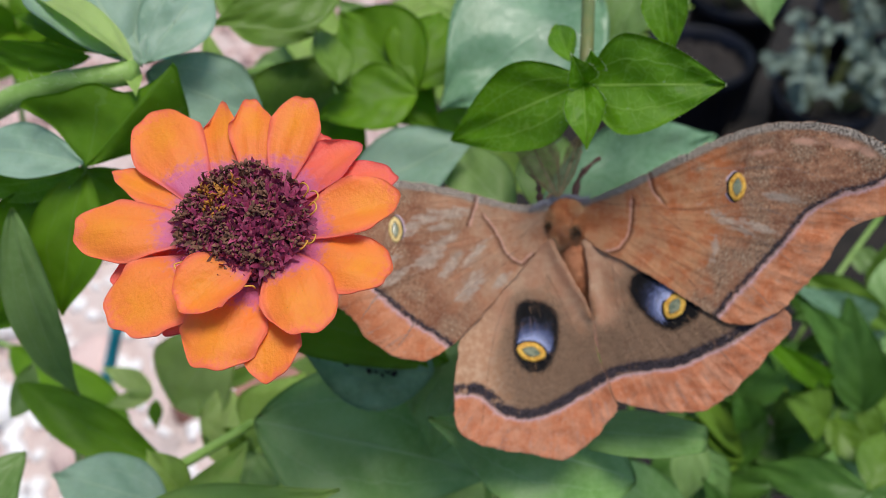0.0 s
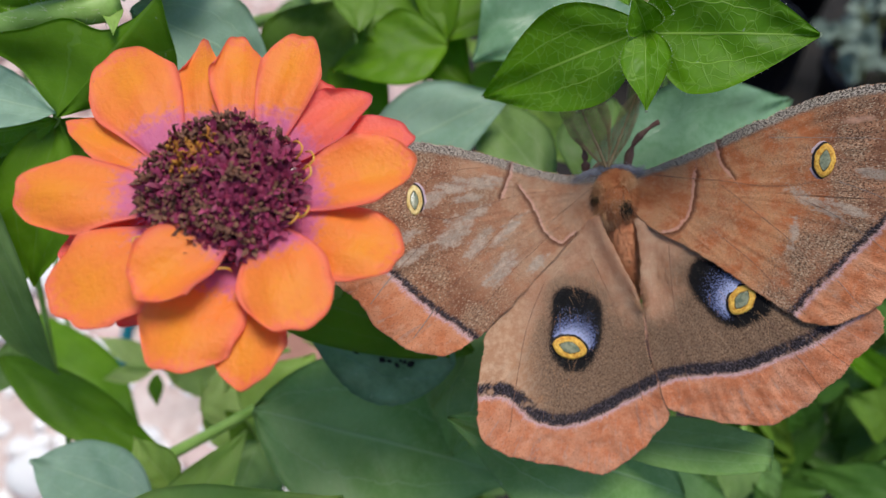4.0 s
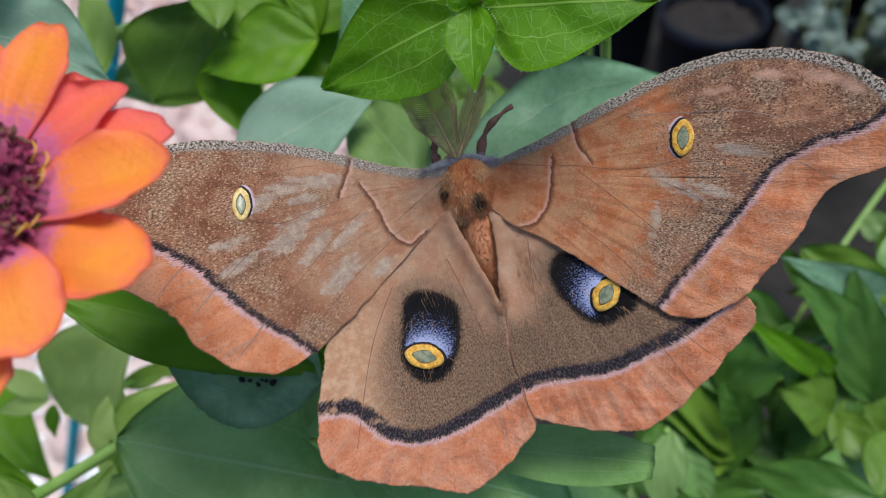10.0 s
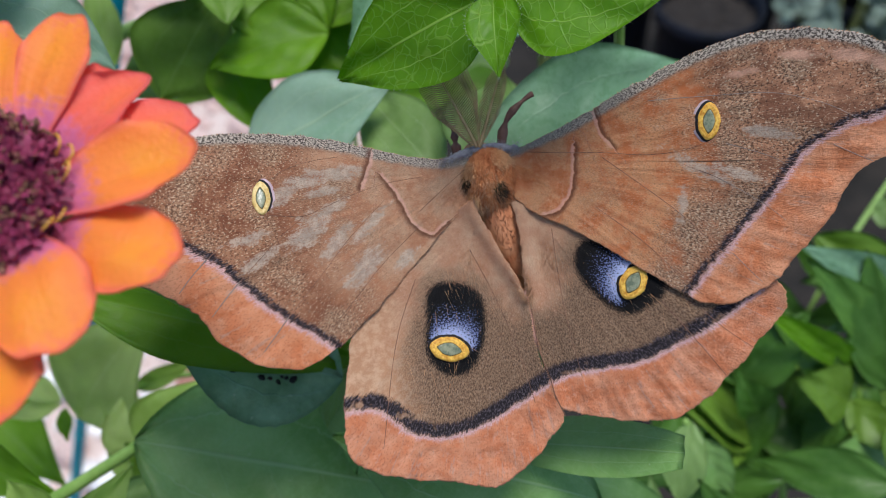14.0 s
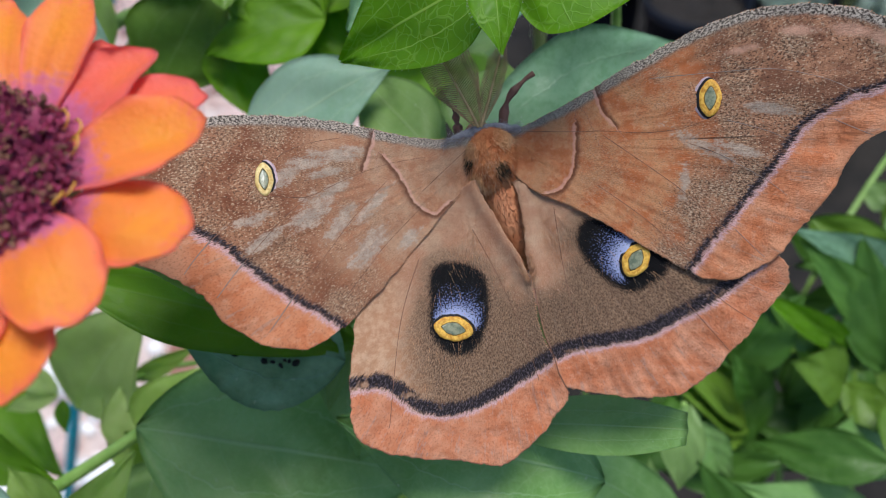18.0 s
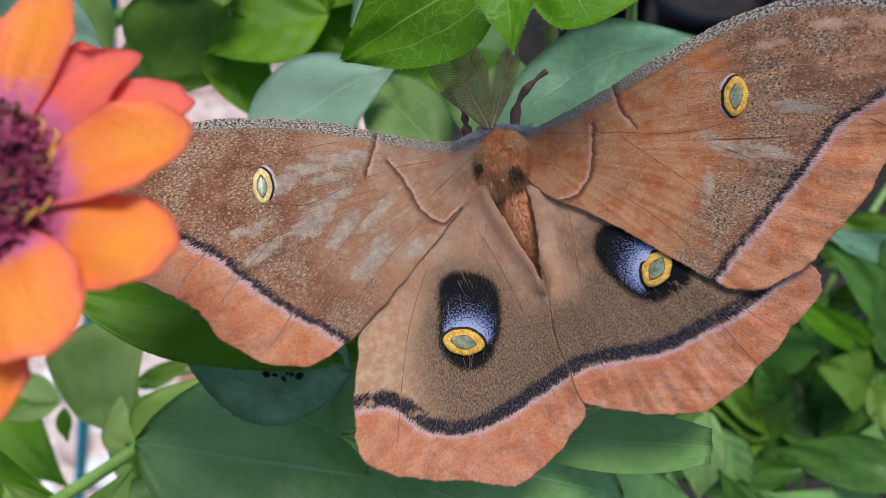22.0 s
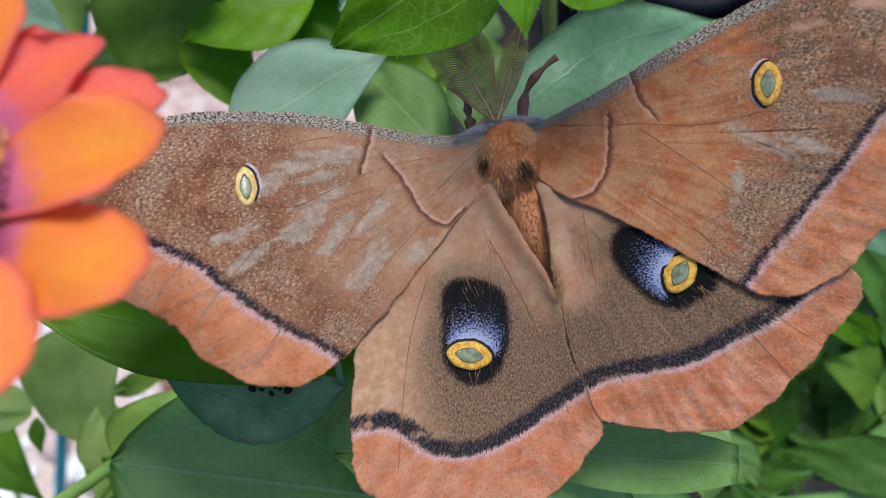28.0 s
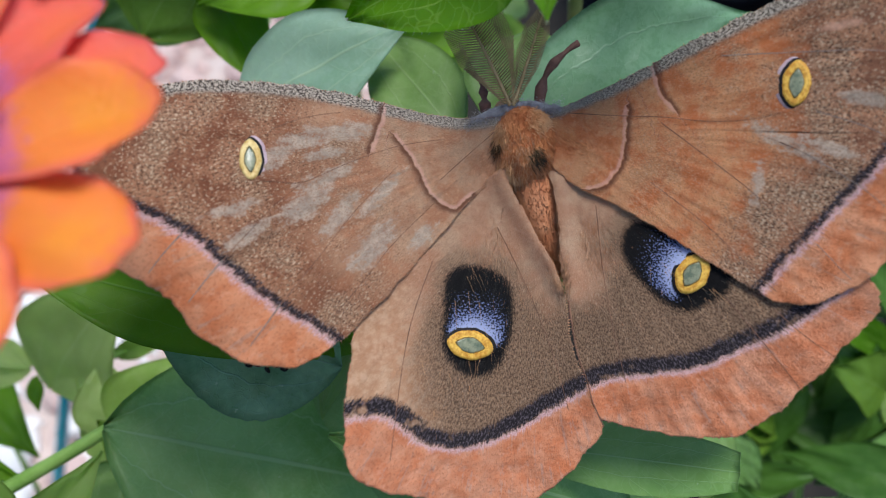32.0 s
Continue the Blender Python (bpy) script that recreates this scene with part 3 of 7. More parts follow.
shoot = thing("zinnia_plant", NEAR, "bright green young zinnia shoot with a pair of veined leaves", "plant", "zinnia plants")
stem(shoot, ((0.0274, 0.1697, 0.4570), (0.0294, 0.1835, 0.4628), (0.0329, 0.2080, 0.4728), (0.0418, 0.2586, 0.4867), (0.0439, 0.2736, 0.2433), (0.0460, 0.2786, 0.0000)), 0.00141, 0.00303, "stem_dull", hairy=160)
leaf(shoot, (0.0274, 0.1701, 0.4563), (0.0017, 0.1801, 0.4411), 0.0166, "young", (-0.46, -0.87, 0.19), fold=0.25, bend=0.05, wide=0.36, wave=0.02, taper=1.15)
leaf(shoot, (0.0278, 0.1692, 0.4558), (0.0518, 0.1614, 0.4580), 0.0178, "young", (-0.32, -0.90, 0.30), fold=0.25, bend=0.04, wide=0.30, wave=0.02, taper=1.05)
leaf(shoot, (0.0263, 0.1655, 0.4575), (0.0265, 0.1573, 0.4470), 0.0072, "young", (-0.16, -0.78, 0.61), fold=0.3, bend=0.1, wide=0.45)
leaf(shoot, (0.0267, 0.1653, 0.4570), (0.0233, 0.1617, 0.4634), 0.0054, "young", (0.25, -0.89, -0.38), fold=0.4, bend=0.1)
leaf(shoot, (0.0277, 0.1682, 0.4584), (0.0271, 0.1640, 0.4637), 0.0049, "young", (0.22, -0.77, -0.59), fold=0.4, bend=0.1)
leaf(shoot, (0.0254, 0.1771, 0.4585), (0.0240, 0.1924, 0.4631), 0.0056, "young", (-0.35, -0.30, 0.89), fold=0.3)

leafy = thing("zinnia_plant", NEAR, "zinnia plant with a thick hairy stem and broad blue-green leaves", "plant", "zinnia plants")
stem(leafy, ((-0.0604, 0.1732, 0.4574), (-0.0713, 0.1756, 0.4555), (-0.0916, 0.1803, 0.4489), (-0.1252, 0.1982, 0.4282), (-0.1689, 0.2189, 0.4015), (-0.1774, 0.2339, 0.2007), (-0.1858, 0.2389, 0.0000)), 0.00243, 0.00379, "stem", hairy=900)
leaf(leafy, (-0.0612, 0.1770, 0.4583), (-0.0846, 0.1949, 0.4802), 0.0285, "pale", (0.40, -0.45, 0.80), fold=0.2, bend=0.1)
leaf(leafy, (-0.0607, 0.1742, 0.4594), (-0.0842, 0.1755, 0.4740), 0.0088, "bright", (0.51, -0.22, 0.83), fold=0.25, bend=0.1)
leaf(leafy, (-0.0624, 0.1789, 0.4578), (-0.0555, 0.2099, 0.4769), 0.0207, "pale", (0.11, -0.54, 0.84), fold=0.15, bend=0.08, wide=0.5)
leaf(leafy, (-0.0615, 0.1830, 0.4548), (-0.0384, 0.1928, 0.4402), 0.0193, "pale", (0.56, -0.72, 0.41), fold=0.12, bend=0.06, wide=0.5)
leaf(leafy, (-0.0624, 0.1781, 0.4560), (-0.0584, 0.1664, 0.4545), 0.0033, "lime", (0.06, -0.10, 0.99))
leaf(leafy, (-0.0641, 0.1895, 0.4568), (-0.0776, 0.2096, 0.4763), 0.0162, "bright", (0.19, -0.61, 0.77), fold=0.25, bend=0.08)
leaf(leafy, (-0.0749, 0.1895, 0.4568), (-0.1066, 0.2008, 0.4574), 0.0075, "dark", (-0.33, -0.90, -0.27))
leaf(leafy, (-0.0595, 0.1770, 0.4582), (-0.0713, 0.1960, 0.4754), 0.0207, "pale", (0.25, -0.60, 0.75), fold=0.2, wide=0.5)
leaf(leafy, (-0.0590, 0.1775, 0.4583), (-0.0493, 0.1950, 0.4714), 0.0142, "pale", (0.30, -0.60, 0.72), fold=0.2, wide=0.5)
leaf(leafy, (-0.0614, 0.1760, 0.4599), (-0.0854, 0.1800, 0.4672), 0.0074, "dark", (0.10, -0.70, 0.70), fold=0.25, wide=0.45)

tooth = thing("zinnia_plant", NEAR, "zinnia plant with a wavy lime-green leaf behind the bloom", "plant", "zinnia plants")
stem(tooth, ((-0.0721, 0.1703, 0.4393), (-0.0873, 0.1858, 0.4135), (-0.1023, 0.2055, 0.3847), (-0.1074, 0.2205, 0.1923), (-0.1125, 0.2255, 0.0000)), 0.00068, 0.00104, "stem")
fan_leaf(tooth, (-0.0710, 0.1680, 0.4396), ((-0.0818, 0.1695, 0.4519), (-0.0804, 0.1695, 0.4535), (-0.0742, 0.1695, 0.4543), (-0.0679, 0.1695, 0.4559), (-0.0622, 0.1695, 0.4540), (-0.0568, 0.1695, 0.4559), (-0.0534, 0.1695, 0.4583), (-0.0509, 0.1695, 0.4603), (-0.0501, 0.1695, 0.4559), (-0.0499, 0.1695, 0.4486), (-0.0523, 0.1695, 0.4431)), "dark")
leaf(tooth, (-0.0713, 0.1685, 0.4402), (-0.0986, 0.1765, 0.4408), 0.0115, "pale", (-0.19, -0.71, 0.67), fold=0.2, wide=0.5)
leaf(tooth, (-0.0721, 0.1699, 0.4385), (-0.1013, 0.1778, 0.4318), 0.0083, "young", (-0.23, -0.96, -0.15), fold=0.2)
leaf(tooth, (-0.0741, 0.1746, 0.4368), (-0.1119, 0.1863, 0.3908), 0.0228, "dark", (-0.10, -0.98, -0.16), fold=0.12, wide=0.45)
leaf(tooth, (-0.0729, 0.1718, 0.4378), (-0.0809, 0.1662, 0.4068), 0.0153, "dark", (-0.04, -0.98, 0.19), fold=0.2, wide=0.45)
leaf(tooth, (-0.0845, 0.1619, 0.4332), (-0.0854, 0.1755, 0.3795), 0.0103, "leaf", (0.10, -0.96, -0.25), fold=0.3, bend=0.1, wide=0.4)
leaf(tooth, (-0.0733, 0.1727, 0.4374), (-0.0624, 0.1824, 0.4179), 0.0134, "dark", (0.56, -0.82, -0.09), fold=0.2)

perch = thing("zinnia_plant", NEAR, "zinnia plant with large dull green leaves under the moth", "plant", "zinnia plants")
stem(perch, ((-0.0009, 0.1834, 0.3885), (0.0069, 0.1899, 0.3739), (0.0124, 0.1969, 0.3427), (0.0130, 0.2119, 0.1714), (0.0137, 0.2169, 0.0000)), 0.00112, 0.00172, "stem")
leaf(perch, (0.0014, 0.1770, 0.3888), (-0.0508, 0.1702, 0.4104), 0.0147, "dark", (0.31, -0.80, 0.51), fold=0.25, bend=0.03, wide=0.55)
leaf(perch, (-0.0023, 0.1730, 0.3878), (-0.0354, 0.1767, 0.3966), 0.0230, "teal", (0.07, -0.80, 0.59), fold=0.04, bend=0.01, wide=0.36, wave=0.05, teeth=0.03)
leaf(perch, (-0.0005, 0.1804, 0.3891), (-0.0071, 0.1761, 0.3742), 0.0056, "leaf", (-0.48, -0.77, 0.43), fold=0.2)
leaf(perch, (0.0217, 0.1680, 0.3764), (0.0601, 0.1480, 0.3877), 0.0095, "cool", (-0.25, -0.62, 0.74), fold=0.1, bend=0.02, wide=0.52, cut=0.86, taper=0.8, teeth=0.02)
leaf(perch, (-0.0455, 0.1777, 0.3714), (0.0144, 0.1798, 0.3531), 0.0354, "cool", (0.23, -0.68, 0.69), fold=0.1, bend=0.05, wide=0.36)
leaf(perch, (0.0435, 0.1603, 0.3679), (-0.0032, 0.1610, 0.3841), 0.0268, "cool", (0.22, -0.71, 0.67), fold=0.12, bend=0.05, wide=0.5)
leaf(perch, (0.0081, 0.1868, 0.3900), (-0.0028, 0.1773, 0.3606), 0.0254, "cool", (-0.05, -0.95, 0.32), fold=0.1)
leaf(perch, (0.0683, 0.1900, 0.3254), (0.0312, 0.1780, 0.3626), 0.0143, "cool", (0.10, -0.75, 0.65), fold=0.12, wide=0.5)
leaf(perch, (0.0665, 0.2050, 0.3038), (0.0658, 0.2150, 0.3254), 0.0075, "leaf", (-0.10, -0.80, 0.60), fold=0.15, wide=0.5)
leaf(perch, (0.1011, 0.2150, 0.2833), (0.0767, 0.2100, 0.3273), 0.0151, "deep", (-0.10, -0.80, 0.60), fold=0.2, wide=0.5)
leaf(perch, (0.1466, 0.2350, 0.2653), (0.0897, 0.2200, 0.3107), 0.0226, "cool", (0.10, -0.75, 0.65), fold=0.12, wide=0.45)

behind = thing("zinnia_plant", NEAR, "zinnia plant with broad blue-green leaves behind the moth", "plant", "zinnia plants")
stem(behind, ((-0.0237, 0.2192, 0.4124), (-0.0149, 0.2191, 0.3892), (-0.0080, 0.2225, 0.3508), (-0.0084, 0.2375, 0.1754), (-0.0087, 0.2425, 0.0000)), 0.00101, 0.00174, "stem")
leaf(behind, (-0.0245, 0.2140, 0.4132), (0.0077, 0.2131, 0.4314), 0.0207, "pale", (-0.32, -0.79, 0.53), fold=0.15, wide=0.5)
leaf(behind, (0.0169, 0.2042, 0.4130), (-0.0004, 0.2268, 0.4260), 0.0159, "leaf", (-0.24, -0.62, 0.75), fold=0.15)
leaf(behind, (0.0215, 0.1963, 0.4126), (0.0686, 0.2154, 0.4315), 0.0289, "bluish", (0.18, -0.88, 0.43), fold=0.12, wide=0.5)
leaf(behind, (0.0272, 0.1992, 0.4135), (0.0308, 0.2187, 0.4297), 0.0234, "leaf", (0.18, -0.65, 0.74), fold=0.15)
leaf(behind, (0.0410, 0.2413, 0.4614), (-0.0006, 0.2190, 0.4372), 0.0423, "bluish", (0.07, -0.79, 0.61), fold=0.12, wide=0.5)
leaf(behind, (-0.0067, 0.2355, 0.4372), (-0.0006, 0.2547, 0.4546), 0.0232, "dark", (0.14, -0.69, 0.71), fold=0.2)
leaf(behind, (-0.0067, 0.2355, 0.4372), (-0.0291, 0.2547, 0.4546), 0.0264, "dark", (-0.22, -0.78, 0.58), fold=0.2)
leaf(behind, (-0.0067, 0.2352, 0.4365), (-0.0340, 0.2323, 0.4303), 0.0183, "dark", (-0.07, -0.76, 0.65), fold=0.2)
leaf(behind, (-0.0343, 0.2451, 0.4315), (-0.0212, 0.2306, 0.4126), 0.0134, "dark", (0.08, -0.76, 0.64), fold=0.2)
leaf(behind, (-0.0308, 0.2588, 0.4474), (-0.0008, 0.2377, 0.4253), 0.0259, "dark", (-0.13, -0.80, 0.59), fold=0.15, wide=0.5)
stem(behind, ((-0.0296, 0.2682, 0.4326), (-0.0412, 0.2712, 0.4351), (-0.0634, 0.2719, 0.4314), (-0.0906, 0.2857, 0.4163)), 0.00148, 0.00214, "stem")
leaf(behind, (-0.0378, 0.2704, 0.4264), (-0.0723, 0.2741, 0.4141), 0.0203, "leaf", (-0.19, -0.96, 0.23), fold=0.1)
leaf(behind, (-0.0253, 0.2374, 0.4648), (-0.0573, 0.2226, 0.4569), 0.0158, "olive", (0.33, -0.89, 0.33), fold=0.15)
leaf(behind, (-0.0340, 0.2419, 0.4509), (-0.0670, 0.2600, 0.4661), 0.0233, "olive", (-0.22, -0.83, 0.51), fold=0.1)
leaf(behind, (-0.0267, 0.2263, 0.4411), (-0.0340, 0.2429, 0.4530), 0.0104, "olive", (0.41, -0.41, 0.82), fold=0.2)
leaf(behind, (-0.0668, 0.2562, 0.4226), (-0.0734, 0.2787, 0.4457), 0.0092, "lime", (0.57, -0.50, 0.65), fold=0.2)
leaf(behind, (-0.0480, 0.2393, 0.4217), (-0.0322, 0.2500, 0.4446), 0.0238, "olive", (0.13, -0.93, 0.35))

topleaves = thing("zinnia_plant", NEAR, "zinnia shoot with pointed leaves hanging at the pots", "plant", "zinnia plants")
stem(topleaves, ((0.0548, 0.2050, 0.4704), (0.0524, 0.1980, 0.4666), (0.0498, 0.1920, 0.4612), (0.0482, 0.1900, 0.4544), (0.0570, 0.2350, 0.4295), (0.0670, 0.2700, 0.2147), (0.0710, 0.2750, 0.0000)), 0.00105, 0.0016, "stem")
leaf(topleaves, (0.0447, 0.1880, 0.4721), (0.0471, 0.1830, 0.4583), 0.0090, "young", (-0.35, -0.85, 0.40), fold=0.3, wide=0.3)
leaf(topleaves, (0.0812, 0.2300, 0.4700), (0.0801, 0.2220, 0.4569), 0.0083, "cool", (-0.30, -0.80, 0.50), fold=0.3, wide=0.4)
leaf(topleaves, (0.0831, 0.2739, 0.4721), (0.0922, 0.2525, 0.4500), 0.0113, "leaf", (-0.43, -0.73, 0.53), fold=0.3)
leaf(topleaves, (0.0543, 0.2444, 0.4681), (0.0439, 0.2331, 0.4439), 0.0163, "leaf", (-0.42, -0.74, 0.52), fold=0.2)

corner = thing("zinnia_plant", NEAR, "zinnia plant with drooping leaves above pale gravel", "plant", "zinnia plants")
stem(corner, ((-0.0499, 0.1945, 0.3492), (-0.0496, 0.1993, 0.3358), (-0.0521, 0.2143, 0.1679), (-0.0546, 0.2193, 0.0000)), 0.00091, 0.00126, "stem")
leaf(corner, (-0.1593, 0.2838, 0.3277), (-0.1014, 0.2447, 0.3032), 0.0223, "dark", (0.05, -0.47, 0.88), fold=0.2, wide=0.6)
stem(corner, ((-0.1593, 0.2838, 0.3277), (-0.1911, 0.3023, 0.3202), (-0.2458, 0.3181, 0.2831), (-0.2581, 0.3331, 0.1415), (-0.2704, 0.3381, 0.0000)), 0.00104, 0.00144, "stem")
leaf(corner, (-0.0934, 0.1621, 0.3744), (-0.1041, 0.1514, 0.3515), 0.0139, "leaf", (-0.21, -0.85, 0.49), fold=0.3, bend=0.2)
leaf(corner, (-0.0612, 0.1568, 0.3629), (-0.0943, 0.1720, 0.3600), 0.0161, "pale", (-0.27, -0.43, 0.86), fold=0.15)
leaf(corner, (-0.0689, 0.1459, 0.3632), (-0.0215, 0.1466, 0.3766), 0.0155, "lime", (-0.14, -0.83, 0.54), fold=0.3, bend=0.05, wide=0.35)
leaf(corner, (-0.0642, 0.1612, 0.3488), (-0.0478, 0.1795, 0.3643), 0.0123, "lime", (0.43, -0.78, 0.46), fold=0.2)
leaf(corner, (-0.0499, 0.1945, 0.3492), (-0.0385, 0.2120, 0.3630), 0.0233, "lime", (0.34, -0.71, 0.62), fold=0.2)
leaf(corner, (-0.0499, 0.1945, 0.3492), (-0.0552, 0.1881, 0.3355), 0.0167, "leaf", (0.07, -0.91, 0.40), fold=0.2)
stem(corner, ((-0.0493, 0.1922, 0.3605), (-0.0602, 0.1890, 0.3548), (-0.0783, 0.1839, 0.3460)), 0.00126, 0.00152, "stem")
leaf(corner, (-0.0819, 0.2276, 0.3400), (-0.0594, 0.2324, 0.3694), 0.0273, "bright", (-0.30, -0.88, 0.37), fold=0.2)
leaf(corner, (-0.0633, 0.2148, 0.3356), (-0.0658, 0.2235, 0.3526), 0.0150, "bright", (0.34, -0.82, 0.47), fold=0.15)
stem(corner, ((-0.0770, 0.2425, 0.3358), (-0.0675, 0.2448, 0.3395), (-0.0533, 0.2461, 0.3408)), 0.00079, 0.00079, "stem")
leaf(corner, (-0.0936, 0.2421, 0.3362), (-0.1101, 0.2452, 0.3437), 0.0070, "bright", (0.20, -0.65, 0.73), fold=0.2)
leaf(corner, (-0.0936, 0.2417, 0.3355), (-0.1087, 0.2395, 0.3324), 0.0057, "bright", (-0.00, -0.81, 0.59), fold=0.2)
leaf(corner, (-0.0925, 0.2410, 0.3341), (-0.0922, 0.2367, 0.3256), 0.0047, "dark", (-0.06, -0.89, 0.45), fold=0.2)
leaf(corner, (-0.0742, 0.2463, 0.3361), (-0.0512, 0.2426, 0.3495), 0.0058, "lime", (-0.20, -0.98, 0.08), fold=0.2)
leaf(corner, (-0.1158, 0.1984, 0.3575), (-0.1189, 0.2218, 0.3605), 0.0079, "leaf", (0.79, 0.02, 0.61))
leaf(corner, (-0.1127, 0.2000, 0.3672), (-0.0705, 0.1900, 0.3464), 0.0133, "dark", (-0.10, -0.80, 0.60), fold=0.2, wide=0.5)
leaf(corner, (-0.0505, 0.2150, 0.3281), (-0.0733, 0.2250, 0.3464), 0.0197, "lime", (0.10, -0.80, 0.60), fold=0.15, wide=0.5)
leaf(corner, (-0.0497, 0.2120, 0.3298), (-0.0608, 0.2050, 0.3492), 0.0132, "olive", (0.10, -0.80, 0.60), fold=0.2, wide=0.5)
leaf(corner, (-0.0617, 0.1700, 0.3553), (-0.0715, 0.1750, 0.3652), 0.0105, "lime", (-0.10, -0.80, 0.60), fold=0.3, wide=0.4)
leaf(corner, (-0.0511, 0.2120, 0.3281), (-0.0586, 0.2050, 0.3173), 0.0129, "leaf", (0.10, -0.80, 0.60), fold=0.2, wide=0.5)

thicket = thing("zinnia_plant", NEAR, "tangle of zinnia leaves, many coloured darker green for shade, behind the wings", "plant", "zinnia plants")
stem(thicket, ((0.1106, 0.2620, 0.3237), (0.1167, 0.2680, 0.3025), (0.1260, 0.2750, 0.2707), (0.1320, 0.2870, 0.1353), (0.1360, 0.2910, 0.0000)), 0.00080, 0.00140, "stem")
stem(thicket, ((0.1385, 0.2620, 0.3272), (0.1427, 0.2700, 0.3110), (0.1545, 0.2800, 0.2665), (0.1605, 0.2920, 0.1333), (0.1645, 0.2960, 0.0000)), 0.00100, 0.00160, "stem")
stem(thicket, ((0.1754, 0.3300, 0.3613), (0.1590, 0.3150, 0.3497), (0.1404, 0.3000, 0.3292), (0.1355, 0.3000, 0.3061), (0.1415, 0.3120, 0.1530), (0.1455, 0.3160, 0.0000)), 0.00100, 0.00150, "stem")
stem(thicket, ((0.1542, 0.2750, 0.3457), (0.1682, 0.2800, 0.3090), (0.1827, 0.2850, 0.2623), (0.1887, 0.2970, 0.1311), (0.1927, 0.3010, 0.0000)), 0.00100, 0.00150, "stem")
stem(thicket, ((0.0763, 0.2250, 0.3341), (0.0826, 0.2350, 0.3179), (0.0930, 0.2500, 0.2890), (0.0990, 0.2620, 0.1445), (0.1030, 0.2660, 0.0000)), 0.00080, 0.00140, "stem")
leaf(thicket, (0.1584, 0.2750, 0.3400), (0.1143, 0.2620, 0.3647), 0.0120, "bluish", (-0.47, -0.74, 0.48), fold=0.25, wide=0.45)
leaf(thicket, (0.1591, 0.2750, 0.3365), (0.1268, 0.2650, 0.3333), 0.0119, "cool", (-0.50, -0.70, 0.50), fold=0.2)
leaf(thicket, (0.1434, 0.2620, 0.3118), (0.1446, 0.2750, 0.3457), 0.0172, "pale", (-0.14, -0.63, 0.76), fold=0.15, wide=0.5)
leaf(thicket, (0.1375, 0.2620, 0.3241), (0.0990, 0.2450, 0.3560), 0.0086, "young", (-0.49, -0.71, 0.51), fold=0.2, wide=0.45)
leaf(thicket, (0.1138, 0.2650, 0.3084), (0.1066, 0.2700, 0.3226), 0.0170, "leaf", (-0.45, -0.75, 0.49), fold=0.2, wide=0.5)
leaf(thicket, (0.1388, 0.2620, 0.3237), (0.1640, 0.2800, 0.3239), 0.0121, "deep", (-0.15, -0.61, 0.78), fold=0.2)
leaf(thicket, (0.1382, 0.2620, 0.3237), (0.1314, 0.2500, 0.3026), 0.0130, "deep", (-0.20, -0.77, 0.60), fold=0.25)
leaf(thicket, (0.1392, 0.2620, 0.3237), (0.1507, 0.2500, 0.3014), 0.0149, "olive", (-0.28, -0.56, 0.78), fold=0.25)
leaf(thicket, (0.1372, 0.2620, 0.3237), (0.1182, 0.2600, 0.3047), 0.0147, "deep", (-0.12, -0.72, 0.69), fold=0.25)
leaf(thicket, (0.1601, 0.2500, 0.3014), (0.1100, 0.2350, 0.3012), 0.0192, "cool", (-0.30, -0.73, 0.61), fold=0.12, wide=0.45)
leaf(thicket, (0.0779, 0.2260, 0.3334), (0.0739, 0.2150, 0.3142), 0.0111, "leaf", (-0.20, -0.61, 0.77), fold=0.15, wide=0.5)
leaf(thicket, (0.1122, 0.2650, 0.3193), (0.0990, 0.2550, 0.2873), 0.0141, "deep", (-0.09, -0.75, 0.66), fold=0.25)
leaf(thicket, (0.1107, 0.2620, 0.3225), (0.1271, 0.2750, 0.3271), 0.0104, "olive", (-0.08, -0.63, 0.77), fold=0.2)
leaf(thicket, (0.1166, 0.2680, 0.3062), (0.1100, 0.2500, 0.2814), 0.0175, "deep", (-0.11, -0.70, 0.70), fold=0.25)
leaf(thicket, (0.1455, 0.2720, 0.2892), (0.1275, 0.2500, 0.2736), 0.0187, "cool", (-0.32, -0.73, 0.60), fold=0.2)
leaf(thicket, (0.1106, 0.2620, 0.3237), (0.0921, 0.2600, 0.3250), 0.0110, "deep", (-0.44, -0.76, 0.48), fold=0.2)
leaf(thicket, (0.1671, 0.2800, 0.3090), (0.1396, 0.2700, 0.3278), 0.0136, "olive", (-0.60, -0.63, 0.49), fold=0.25)
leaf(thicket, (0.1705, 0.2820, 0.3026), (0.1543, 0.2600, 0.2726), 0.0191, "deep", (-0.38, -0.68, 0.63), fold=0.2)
leaf(thicket, (0.1590, 0.3150, 0.3497), (0.1709, 0.3100, 0.3485), 0.0101, "leaf", (-0.13, -0.84, 0.52), fold=0.2)
leaf(thicket, (0.1542, 0.2750, 0.3457), (0.1629, 0.2900, 0.3650), 0.0120, "cool", (-0.57, -0.70, 0.43), fold=0.2)
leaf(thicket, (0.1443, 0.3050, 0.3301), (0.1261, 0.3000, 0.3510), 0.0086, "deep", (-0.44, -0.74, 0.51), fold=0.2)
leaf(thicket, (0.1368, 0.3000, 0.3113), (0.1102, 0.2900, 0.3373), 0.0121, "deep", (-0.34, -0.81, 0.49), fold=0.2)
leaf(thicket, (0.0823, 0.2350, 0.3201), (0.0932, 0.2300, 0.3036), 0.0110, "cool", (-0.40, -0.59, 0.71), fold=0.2)
